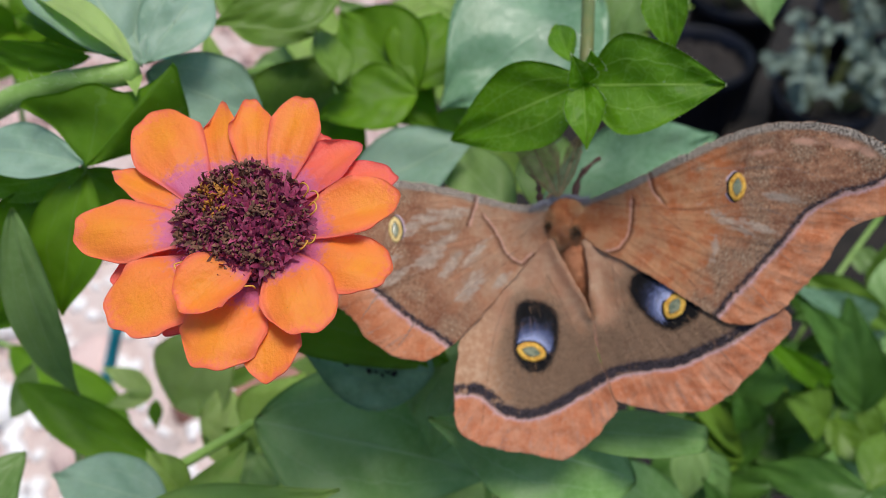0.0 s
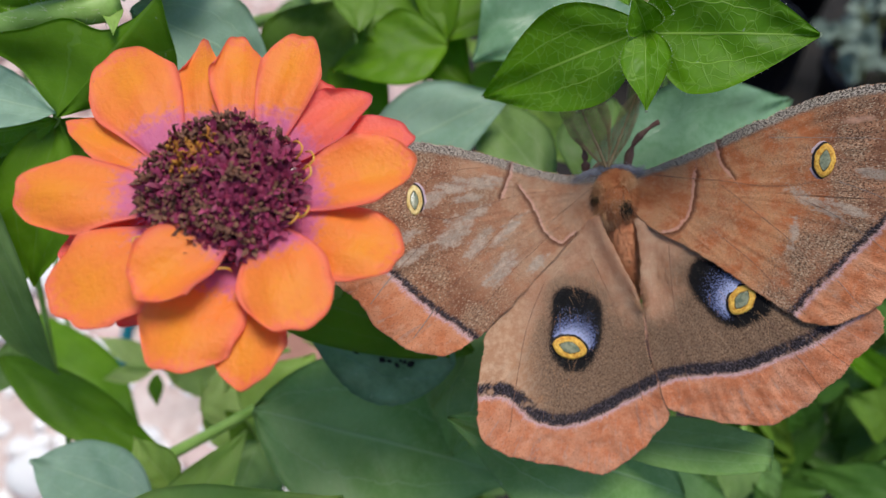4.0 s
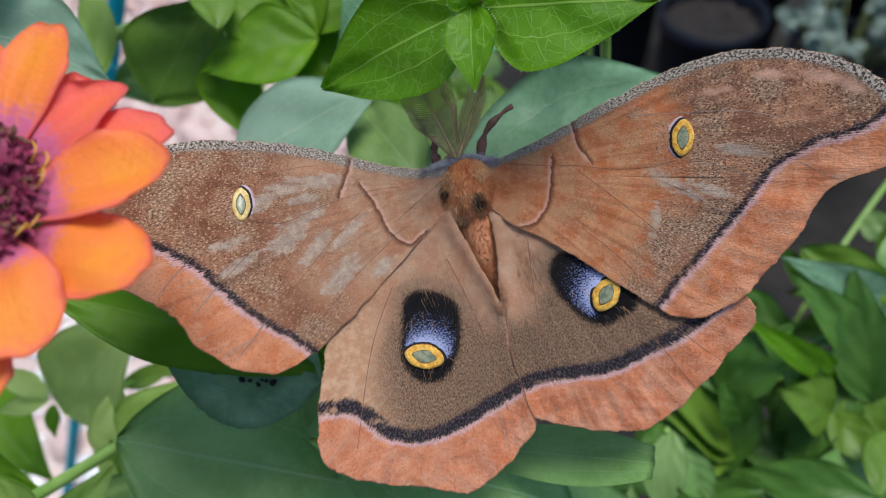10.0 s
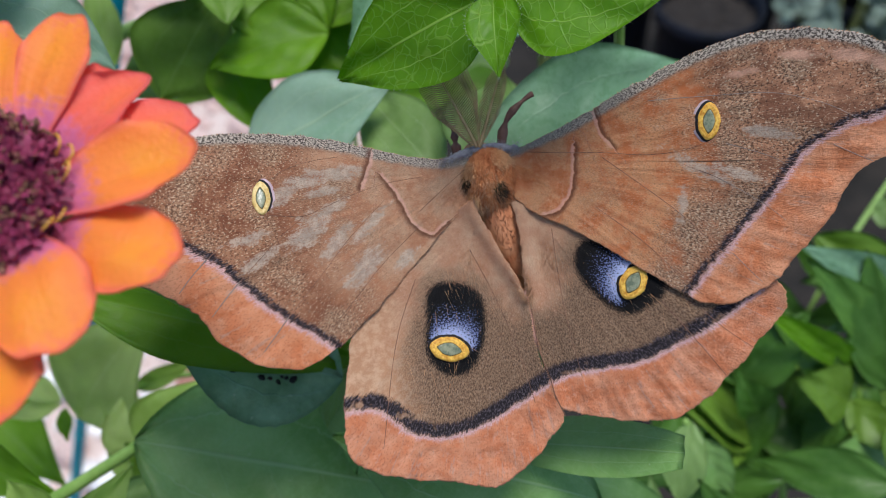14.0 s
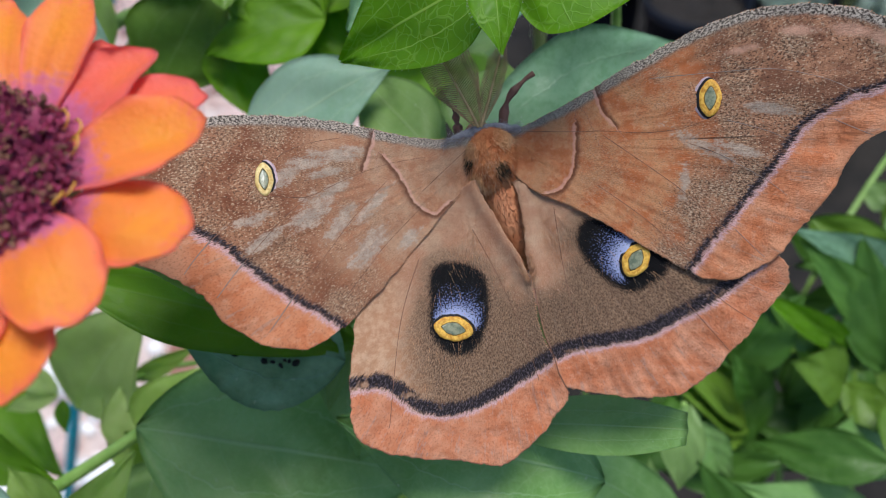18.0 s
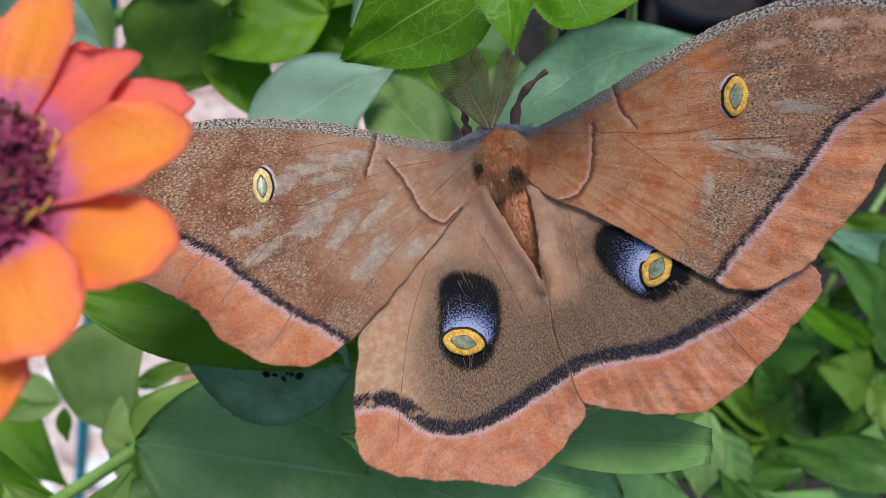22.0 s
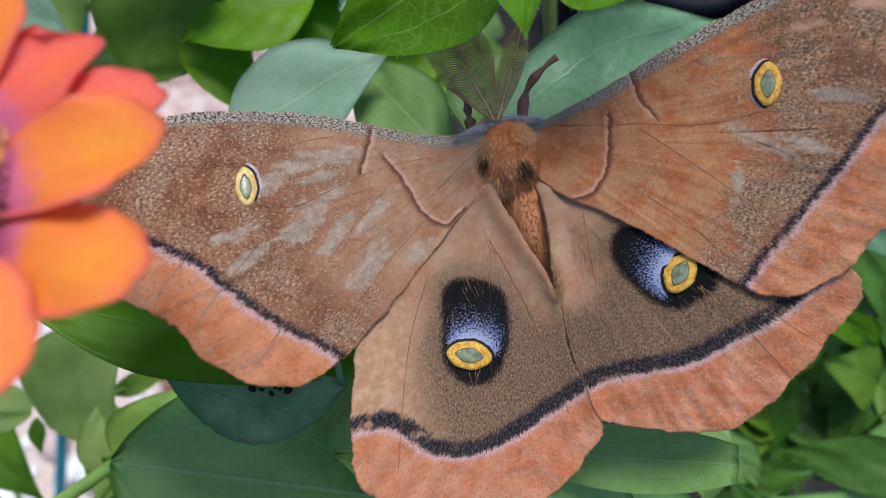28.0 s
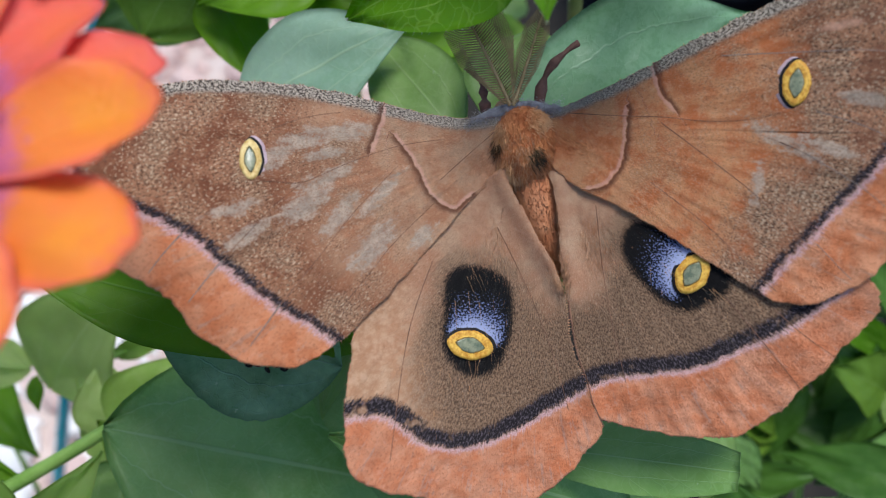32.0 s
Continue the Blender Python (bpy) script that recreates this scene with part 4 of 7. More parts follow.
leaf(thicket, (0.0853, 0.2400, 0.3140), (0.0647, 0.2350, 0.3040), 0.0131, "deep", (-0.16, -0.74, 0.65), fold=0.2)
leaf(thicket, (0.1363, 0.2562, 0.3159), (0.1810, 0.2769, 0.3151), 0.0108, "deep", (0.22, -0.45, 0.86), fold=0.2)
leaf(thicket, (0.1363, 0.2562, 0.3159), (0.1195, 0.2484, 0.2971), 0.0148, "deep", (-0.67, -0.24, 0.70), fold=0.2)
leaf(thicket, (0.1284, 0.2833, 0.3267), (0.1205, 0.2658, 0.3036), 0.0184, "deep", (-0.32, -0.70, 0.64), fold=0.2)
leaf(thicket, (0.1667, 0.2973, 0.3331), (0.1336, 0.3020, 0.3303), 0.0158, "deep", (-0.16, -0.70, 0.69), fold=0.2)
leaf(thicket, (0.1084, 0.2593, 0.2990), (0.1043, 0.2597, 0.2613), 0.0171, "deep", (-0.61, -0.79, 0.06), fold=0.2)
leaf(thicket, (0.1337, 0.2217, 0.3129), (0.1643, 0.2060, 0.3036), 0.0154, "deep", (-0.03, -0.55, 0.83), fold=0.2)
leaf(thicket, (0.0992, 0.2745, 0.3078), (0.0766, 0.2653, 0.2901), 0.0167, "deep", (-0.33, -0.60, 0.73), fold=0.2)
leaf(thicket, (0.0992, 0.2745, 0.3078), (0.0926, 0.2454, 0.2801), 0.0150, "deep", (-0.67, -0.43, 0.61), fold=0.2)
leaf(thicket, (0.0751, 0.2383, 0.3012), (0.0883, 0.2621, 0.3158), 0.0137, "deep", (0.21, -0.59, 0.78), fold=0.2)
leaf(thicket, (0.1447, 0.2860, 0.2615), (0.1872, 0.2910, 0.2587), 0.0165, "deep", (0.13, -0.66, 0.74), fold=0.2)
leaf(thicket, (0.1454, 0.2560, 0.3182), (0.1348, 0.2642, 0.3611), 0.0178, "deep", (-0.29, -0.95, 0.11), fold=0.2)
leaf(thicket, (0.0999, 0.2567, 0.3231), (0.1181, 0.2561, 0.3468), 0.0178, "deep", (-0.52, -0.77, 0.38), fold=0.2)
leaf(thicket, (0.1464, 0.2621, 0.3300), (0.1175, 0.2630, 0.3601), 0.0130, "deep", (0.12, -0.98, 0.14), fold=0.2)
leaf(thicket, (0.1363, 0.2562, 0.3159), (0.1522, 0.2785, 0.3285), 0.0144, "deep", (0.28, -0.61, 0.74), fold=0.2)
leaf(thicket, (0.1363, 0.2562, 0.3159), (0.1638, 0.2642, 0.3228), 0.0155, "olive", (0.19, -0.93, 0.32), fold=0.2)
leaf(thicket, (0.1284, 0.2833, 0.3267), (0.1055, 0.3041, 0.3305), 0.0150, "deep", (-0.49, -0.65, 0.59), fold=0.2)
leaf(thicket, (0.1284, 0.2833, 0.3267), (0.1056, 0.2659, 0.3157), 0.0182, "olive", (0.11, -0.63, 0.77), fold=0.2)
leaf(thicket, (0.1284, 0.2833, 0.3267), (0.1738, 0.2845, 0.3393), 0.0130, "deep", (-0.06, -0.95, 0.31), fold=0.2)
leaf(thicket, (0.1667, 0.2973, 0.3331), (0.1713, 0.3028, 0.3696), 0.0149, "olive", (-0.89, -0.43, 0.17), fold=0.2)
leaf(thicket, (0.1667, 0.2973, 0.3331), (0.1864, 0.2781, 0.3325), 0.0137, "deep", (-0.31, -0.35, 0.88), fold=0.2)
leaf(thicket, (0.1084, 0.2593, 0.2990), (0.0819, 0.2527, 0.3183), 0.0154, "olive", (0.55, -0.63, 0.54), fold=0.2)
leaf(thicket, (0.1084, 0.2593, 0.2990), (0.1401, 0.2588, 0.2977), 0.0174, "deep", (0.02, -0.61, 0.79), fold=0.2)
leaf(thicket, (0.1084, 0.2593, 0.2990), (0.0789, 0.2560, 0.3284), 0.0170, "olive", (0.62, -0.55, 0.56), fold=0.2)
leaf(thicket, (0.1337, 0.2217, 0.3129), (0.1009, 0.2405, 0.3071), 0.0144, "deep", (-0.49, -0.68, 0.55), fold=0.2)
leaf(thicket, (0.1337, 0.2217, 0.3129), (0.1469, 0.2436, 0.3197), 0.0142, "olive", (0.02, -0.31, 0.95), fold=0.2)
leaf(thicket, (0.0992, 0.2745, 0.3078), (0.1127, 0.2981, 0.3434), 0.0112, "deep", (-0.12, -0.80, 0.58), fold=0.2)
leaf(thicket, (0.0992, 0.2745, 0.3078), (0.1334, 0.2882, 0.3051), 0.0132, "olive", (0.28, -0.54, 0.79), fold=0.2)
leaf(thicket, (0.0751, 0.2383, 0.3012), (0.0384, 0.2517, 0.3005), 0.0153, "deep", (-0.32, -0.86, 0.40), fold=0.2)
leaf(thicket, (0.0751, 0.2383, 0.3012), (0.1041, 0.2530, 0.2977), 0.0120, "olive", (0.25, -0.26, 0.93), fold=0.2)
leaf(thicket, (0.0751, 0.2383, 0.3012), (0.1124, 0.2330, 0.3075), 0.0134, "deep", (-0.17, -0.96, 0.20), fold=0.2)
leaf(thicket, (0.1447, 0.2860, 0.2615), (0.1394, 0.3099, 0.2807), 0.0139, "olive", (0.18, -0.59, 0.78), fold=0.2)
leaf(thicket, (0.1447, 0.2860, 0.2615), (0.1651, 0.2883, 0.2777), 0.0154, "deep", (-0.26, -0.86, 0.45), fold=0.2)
leaf(thicket, (0.1246, 0.2769, 0.3603), (0.1598, 0.2686, 0.3425), 0.0148, "olive", (-0.11, -0.97, 0.24), fold=0.2)
leaf(thicket, (0.1330, 0.2546, 0.3164), (0.1039, 0.2576, 0.3506), 0.0101, "deep", (0.11, -0.98, 0.18), fold=0.2)
leaf(thicket, (0.1330, 0.2546, 0.3164), (0.1131, 0.2473, 0.3301), 0.0171, "olive", (0.51, -0.80, 0.31), fold=0.2)
leaf(thicket, (0.1065, 0.2523, 0.3141), (0.0963, 0.2479, 0.3326), 0.0113, "deep", (0.22, -0.97, -0.11), fold=0.2)
leaf(thicket, (0.1330, 0.2546, 0.3164), (0.1421, 0.2369, 0.3075), 0.0114, "olive", (-0.40, -0.57, 0.72), fold=0.2)

backing = thing("zinnia_plant", NEAR, "dense green zinnia foliage filling the bed behind the bloom", "plant", "zinnia plants")
stem(backing, ((-0.0467, 0.3265, 0.4193), (-0.0487, 0.3417, 0.3810), (-0.0511, 0.3567, 0.1905), (-0.0535, 0.3617, 0.0000)), 0.00104, 0.00159, "stem")
leaf(backing, (-0.0467, 0.3265, 0.4193), (-0.0249, 0.3340, 0.4114), 0.0216, "leaf", (0.23, -0.94, -0.27), fold=0.2)
leaf(backing, (-0.0467, 0.3265, 0.4193), (-0.0367, 0.2968, 0.3998), 0.0177, "leaf", (-0.02, -0.55, 0.83), fold=0.2)
leaf(backing, (-0.0467, 0.3265, 0.4193), (-0.0534, 0.3407, 0.3988), 0.0235, "dark", (0.14, -0.79, -0.60), fold=0.2)
leaf(backing, (-0.0467, 0.3265, 0.4193), (-0.0737, 0.3449, 0.4184), 0.0174, "leaf", (-0.41, -0.57, 0.71), fold=0.2)
leaf(backing, (-0.0467, 0.3265, 0.4193), (-0.0547, 0.3638, 0.4423), 0.0230, "lime", (0.09, -0.51, 0.86), fold=0.2)
leaf(backing, (-0.0467, 0.3265, 0.4193), (-0.0310, 0.3296, 0.4296), 0.0197, "leaf", (-0.01, -0.95, 0.30), fold=0.2)
stem(backing, ((-0.0214, 0.3600, 0.4202), (-0.0207, 0.3744, 0.3801), (-0.0217, 0.3894, 0.1900), (-0.0228, 0.3944, 0.0000)), 0.00114, 0.00172, "stem")
leaf(backing, (-0.0214, 0.3600, 0.4202), (0.0019, 0.3412, 0.4199), 0.0167, "dark", (-0.38, -0.49, 0.78), fold=0.2)
leaf(backing, (-0.0214, 0.3600, 0.4202), (-0.0030, 0.3637, 0.4017), 0.0235, "lime", (0.60, -0.64, 0.47), fold=0.2)
leaf(backing, (-0.0214, 0.3600, 0.4202), (-0.0472, 0.3482, 0.4043), 0.0176, "lime", (0.09, -0.86, 0.50), fold=0.2)
leaf(backing, (-0.0214, 0.3600, 0.4202), (-0.0468, 0.3768, 0.4128), 0.0227, "dark", (-0.56, -0.61, 0.56), fold=0.2)
leaf(backing, (-0.0214, 0.3600, 0.4202), (-0.0420, 0.3523, 0.4421), 0.0157, "leaf", (0.59, -0.75, 0.29), fold=0.2)
leaf(backing, (-0.0214, 0.3600, 0.4202), (-0.0044, 0.3795, 0.4392), 0.0220, "lime", (0.07, -0.73, 0.68), fold=0.2)
stem(backing, ((0.0218, 0.3466, 0.3914), (0.0261, 0.3598, 0.3488), (0.0274, 0.3748, 0.1744), (0.0287, 0.3798, 0.0000)), 0.00114, 0.00172, "stem")
leaf(backing, (0.0218, 0.3466, 0.3914), (0.0421, 0.3442, 0.3889), 0.0165, "lime", (-0.13, -0.98, -0.12), fold=0.2)
leaf(backing, (0.0218, 0.3466, 0.3914), (0.0377, 0.3448, 0.3632), 0.0215, "lime", (-0.24, -0.97, -0.07), fold=0.2)
leaf(backing, (0.0218, 0.3466, 0.3914), (0.0045, 0.3452, 0.3700), 0.0214, "lime", (-0.38, -0.85, 0.36), fold=0.2)
leaf(backing, (0.0218, 0.3466, 0.3914), (-0.0106, 0.3499, 0.3884), 0.0230, "dark", (-0.14, -0.77, 0.62), fold=0.2)
leaf(backing, (0.0218, 0.3466, 0.3914), (-0.0053, 0.3789, 0.4020), 0.0196, "lime", (-0.17, -0.44, 0.88), fold=0.2)
leaf(backing, (0.0218, 0.3466, 0.3914), (0.0350, 0.3699, 0.4022), 0.0241, "leaf", (0.09, -0.46, 0.88), fold=0.2)
stem(backing, ((0.0636, 0.3445, 0.4344), (0.0715, 0.3601, 0.3968), (0.0751, 0.3751, 0.1984), (0.0787, 0.3801, 0.0000)), 0.00107, 0.00164, "stem")
leaf(backing, (0.0636, 0.3445, 0.4344), (0.0969, 0.3531, 0.4389), 0.0154, "lime", (0.09, -0.73, 0.68), fold=0.2)
leaf(backing, (0.0636, 0.3445, 0.4344), (0.0776, 0.3410, 0.4129), 0.0182, "lime", (0.07, -0.98, 0.21), fold=0.2)
leaf(backing, (0.0636, 0.3445, 0.4344), (0.0501, 0.3437, 0.4130), 0.0215, "dark", (-0.50, -0.79, 0.35), fold=0.2)
leaf(backing, (0.0636, 0.3445, 0.4344), (0.0264, 0.3306, 0.4371), 0.0229, "lime", (0.35, -0.89, 0.30), fold=0.2)
leaf(backing, (0.0636, 0.3445, 0.4344), (0.0480, 0.3660, 0.4557), 0.0225, "lime", (-0.28, -0.77, 0.57), fold=0.2)
leaf(backing, (0.0636, 0.3445, 0.4344), (0.0820, 0.3700, 0.4459), 0.0168, "dark", (-0.05, -0.38, 0.92), fold=0.2)
stem(backing, ((-0.0467, 0.2648, 0.2870), (-0.0487, 0.2745, 0.2368), (-0.0511, 0.2895, 0.1184), (-0.0535, 0.2945, 0.0000)), 0.00104, 0.00159, "stem")
leaf(backing, (-0.0467, 0.2648, 0.2870), (-0.0151, 0.2700, 0.2892), 0.0151, "lime", (0.08, -0.77, 0.63), fold=0.2)
leaf(backing, (-0.0467, 0.2648, 0.2870), (-0.0275, 0.2518, 0.2815), 0.0201, "lime", (0.11, -0.25, 0.96), fold=0.2)
leaf(backing, (-0.0467, 0.2648, 0.2870), (-0.0619, 0.2757, 0.2510), 0.0187, "dark", (-0.24, -0.95, -0.19), fold=0.2)
leaf(backing, (-0.0467, 0.2648, 0.2870), (-0.0717, 0.2529, 0.2939), 0.0178, "lime", (0.43, -0.46, 0.78), fold=0.2)
leaf(backing, (-0.0467, 0.2648, 0.2870), (-0.0654, 0.2736, 0.3103), 0.0219, "leaf", (0.18, -0.86, 0.47), fold=0.2)
leaf(backing, (-0.0467, 0.2648, 0.2870), (-0.0311, 0.2944, 0.2875), 0.0229, "dark", (0.26, -0.15, 0.95), fold=0.2)
stem(backing, ((-0.0050, 0.2613, 0.2795), (-0.0032, 0.2706, 0.2285), (-0.0033, 0.2856, 0.1143), (-0.0035, 0.2906, 0.0000)), 0.00104, 0.00159, "stem")
leaf(backing, (-0.0050, 0.2613, 0.2795), (0.0257, 0.2784, 0.2697), 0.0160, "leaf", (0.48, -0.41, 0.78), fold=0.2)
leaf(backing, (-0.0050, 0.2613, 0.2795), (0.0124, 0.2709, 0.2531), 0.0173, "lime", (0.83, -0.38, 0.41), fold=0.2)
leaf(backing, (-0.0050, 0.2613, 0.2795), (-0.0241, 0.2480, 0.2611), 0.0187, "leaf", (-0.47, -0.41, 0.78), fold=0.2)
leaf(backing, (-0.0050, 0.2613, 0.2795), (-0.0334, 0.2873, 0.2668), 0.0173, "dark", (-0.67, -0.45, 0.59), fold=0.2)
leaf(backing, (-0.0050, 0.2613, 0.2795), (-0.0199, 0.2840, 0.2921), 0.0185, "lime", (0.40, -0.23, 0.89), fold=0.2)
leaf(backing, (-0.0050, 0.2613, 0.2795), (0.0151, 0.2848, 0.2802), 0.0174, "lime", (0.12, -0.13, 0.98), fold=0.2)
stem(backing, ((0.0409, 0.2595, 0.2757), (0.0469, 0.2687, 0.2244), (0.0492, 0.2837, 0.1122), (0.0515, 0.2887, 0.0000)), 0.00104, 0.00159, "stem")
leaf(backing, (0.0409, 0.2595, 0.2757), (0.0774, 0.2863, 0.2651), 0.0178, "dark", (0.41, -0.21, 0.89), fold=0.2)
leaf(backing, (0.0409, 0.2595, 0.2757), (0.0481, 0.2566, 0.2555), 0.0214, "leaf", (-0.47, -0.88, -0.04), fold=0.2)
leaf(backing, (0.0409, 0.2595, 0.2757), (0.0221, 0.2512, 0.2572), 0.0161, "leaf", (0.15, -0.95, 0.27), fold=0.2)
leaf(backing, (0.0409, 0.2595, 0.2757), (0.0165, 0.2475, 0.2911), 0.0155, "lime", (0.62, -0.58, 0.53), fold=0.2)
leaf(backing, (0.0409, 0.2595, 0.2757), (0.0277, 0.2624, 0.2909), 0.0212, "leaf", (0.22, -0.91, 0.36), fold=0.2)
leaf(backing, (0.0409, 0.2595, 0.2757), (0.0566, 0.2756, 0.2970), 0.0204, "leaf", (0.22, -0.85, 0.48), fold=0.2)
stem(backing, ((-0.0309, 0.2874, 0.3117), (-0.0313, 0.2979, 0.2633), (-0.0329, 0.3129, 0.1317), (-0.0345, 0.3179, 0.0000)), 0.00107, 0.00164, "stem")
leaf(backing, (-0.0309, 0.2874, 0.3117), (-0.0009, 0.2892, 0.3103), 0.0224, "dark", (0.08, -0.73, 0.68), fold=0.2)
leaf(backing, (-0.0309, 0.2874, 0.3117), (-0.0248, 0.2772, 0.2958), 0.0207, "leaf", (0.53, -0.60, 0.59), fold=0.2)
leaf(backing, (-0.0309, 0.2874, 0.3117), (-0.0496, 0.3049, 0.2865), 0.0183, "leaf", (-0.52, -0.83, -0.20), fold=0.2)
leaf(backing, (-0.0309, 0.2874, 0.3117), (-0.0590, 0.2913, 0.3158), 0.0197, "lime", (0.11, -0.25, 0.96), fold=0.2)
leaf(backing, (-0.0309, 0.2874, 0.3117), (-0.0348, 0.2891, 0.3342), 0.0228, "dark", (-0.35, -0.94, 0.01), fold=0.2)
leaf(backing, (-0.0309, 0.2874, 0.3117), (-0.0160, 0.2768, 0.3355), 0.0200, "lime", (-0.81, -0.53, 0.27), fold=0.2)
stem(backing, ((0.0075, 0.3327, 0.4325), (0.0105, 0.3485, 0.3955), (0.0110, 0.3635, 0.1977), (0.0115, 0.3685, 0.0000)), 0.00104, 0.00159, "stem")
leaf(backing, (0.0075, 0.3327, 0.4325), (0.0410, 0.3633, 0.4323), 0.0192, "leaf", (0.39, -0.42, 0.82), fold=0.2)
leaf(backing, (0.0075, 0.3327, 0.4325), (0.0188, 0.3327, 0.4160), 0.0157, "dark", (0.37, -0.89, 0.25), fold=0.2)
leaf(backing, (0.0075, 0.3327, 0.4325), (-0.0110, 0.3467, 0.4149), 0.0209, "dark", (-0.50, -0.85, -0.15), fold=0.2)
leaf(backing, (0.0075, 0.3327, 0.4325), (-0.0186, 0.3225, 0.4351), 0.0170, "lime", (0.34, -0.73, 0.59), fold=0.2)
leaf(backing, (0.0075, 0.3327, 0.4325), (-0.0035, 0.3438, 0.4499), 0.0185, "lime", (-0.05, -0.86, 0.51), fold=0.2)
leaf(backing, (0.0075, 0.3327, 0.4325), (0.0226, 0.3479, 0.4403), 0.0155, "dark", (0.04, -0.49, 0.87), fold=0.2)
stem(backing, ((-0.1429, 0.3024, 0.4387), (-0.1551, 0.3194, 0.4042), (-0.1629, 0.3344, 0.2021), (-0.1706, 0.3394, 0.0000)), 0.00095, 0.00146, "stem")
leaf(backing, (-0.1429, 0.3024, 0.4387), (-0.1202, 0.3043, 0.4302), 0.0197, "dark", (0.05, -0.99, -0.09), fold=0.2)
leaf(backing, (-0.1429, 0.3024, 0.4387), (-0.1285, 0.2747, 0.4194), 0.0158, "dark", (0.52, -0.29, 0.81), fold=0.2)
leaf(backing, (-0.1429, 0.3024, 0.4387), (-0.1585, 0.2928, 0.4235), 0.0144, "dark", (0.63, -0.75, -0.18), fold=0.2)
leaf(backing, (-0.1429, 0.3024, 0.4387), (-0.1582, 0.2886, 0.4456), 0.0187, "dark", (0.63, -0.76, -0.12), fold=0.2)
leaf(backing, (-0.1429, 0.3024, 0.4387), (-0.1560, 0.3102, 0.4575), 0.0148, "lime", (0.50, -0.62, 0.60), fold=0.2)
leaf(backing, (-0.1429, 0.3024, 0.4387), (-0.1285, 0.3081, 0.4490), 0.0188, "dark", (-0.09, -0.82, 0.57), fold=0.2)


def dropping(place, size):
    rng = np.random.default_rng(int(abs(place[0]) * 1e6))
    v, f = ellipsoid((0, 0, 0), (size, size * 0.7, size * 0.6), 6, 8)
    v = [np.array(q) * (1 + 0.25 * rng.normal() * 0.6) for q in v]
    ob = mesh_object("frass_pellet", v, f, MAT["frass"])
    ob.matrix_world = NEAR @ pose(*place, float(rng.uniform(0, 180)), float(rng.uniform(0, 180)))
    tagged(ob, "tiny black caterpillar dropping stuck on a green leaf", "dropping", "droppings on the leaf")


dropping((-0.0280, 0.1726, 0.3924), 0.0005)
dropping((-0.0256, 0.1725, 0.3919), 0.0003)
dropping((-0.0219, 0.1721, 0.3909), 0.0006)
dropping((-0.0205, 0.1725, 0.3916), 0.0008)
dropping((-0.0191, 0.1724, 0.3912), 0.0007)
dropping((-0.0167, 0.1716, 0.3895), 0.0008)
dropping((-0.0152, 0.1716, 0.3893), 0.0005)
dropping((-0.0137, 0.1713, 0.3886), 0.0006)
dropping((-0.0122, 0.1716, 0.3892), 0.0005)
dropping((-0.0110, 0.1715, 0.3888), 0.0008)
dropping((-0.0195, 0.1729, 0.3923), 0.0004)
dropping((-0.0130, 0.1717, 0.3894), 0.0004)

# ---- the zinnia in bloom ----
FLOWER = NEAR @ Matrix(((0.99985, 0.01334, -0.01074, -0.02946), (-0.01712, 0.77893, -0.62687, 0.12350), (0.00000, 0.62696, 0.77905, 0.44523), (0, 0, 0, 1)))


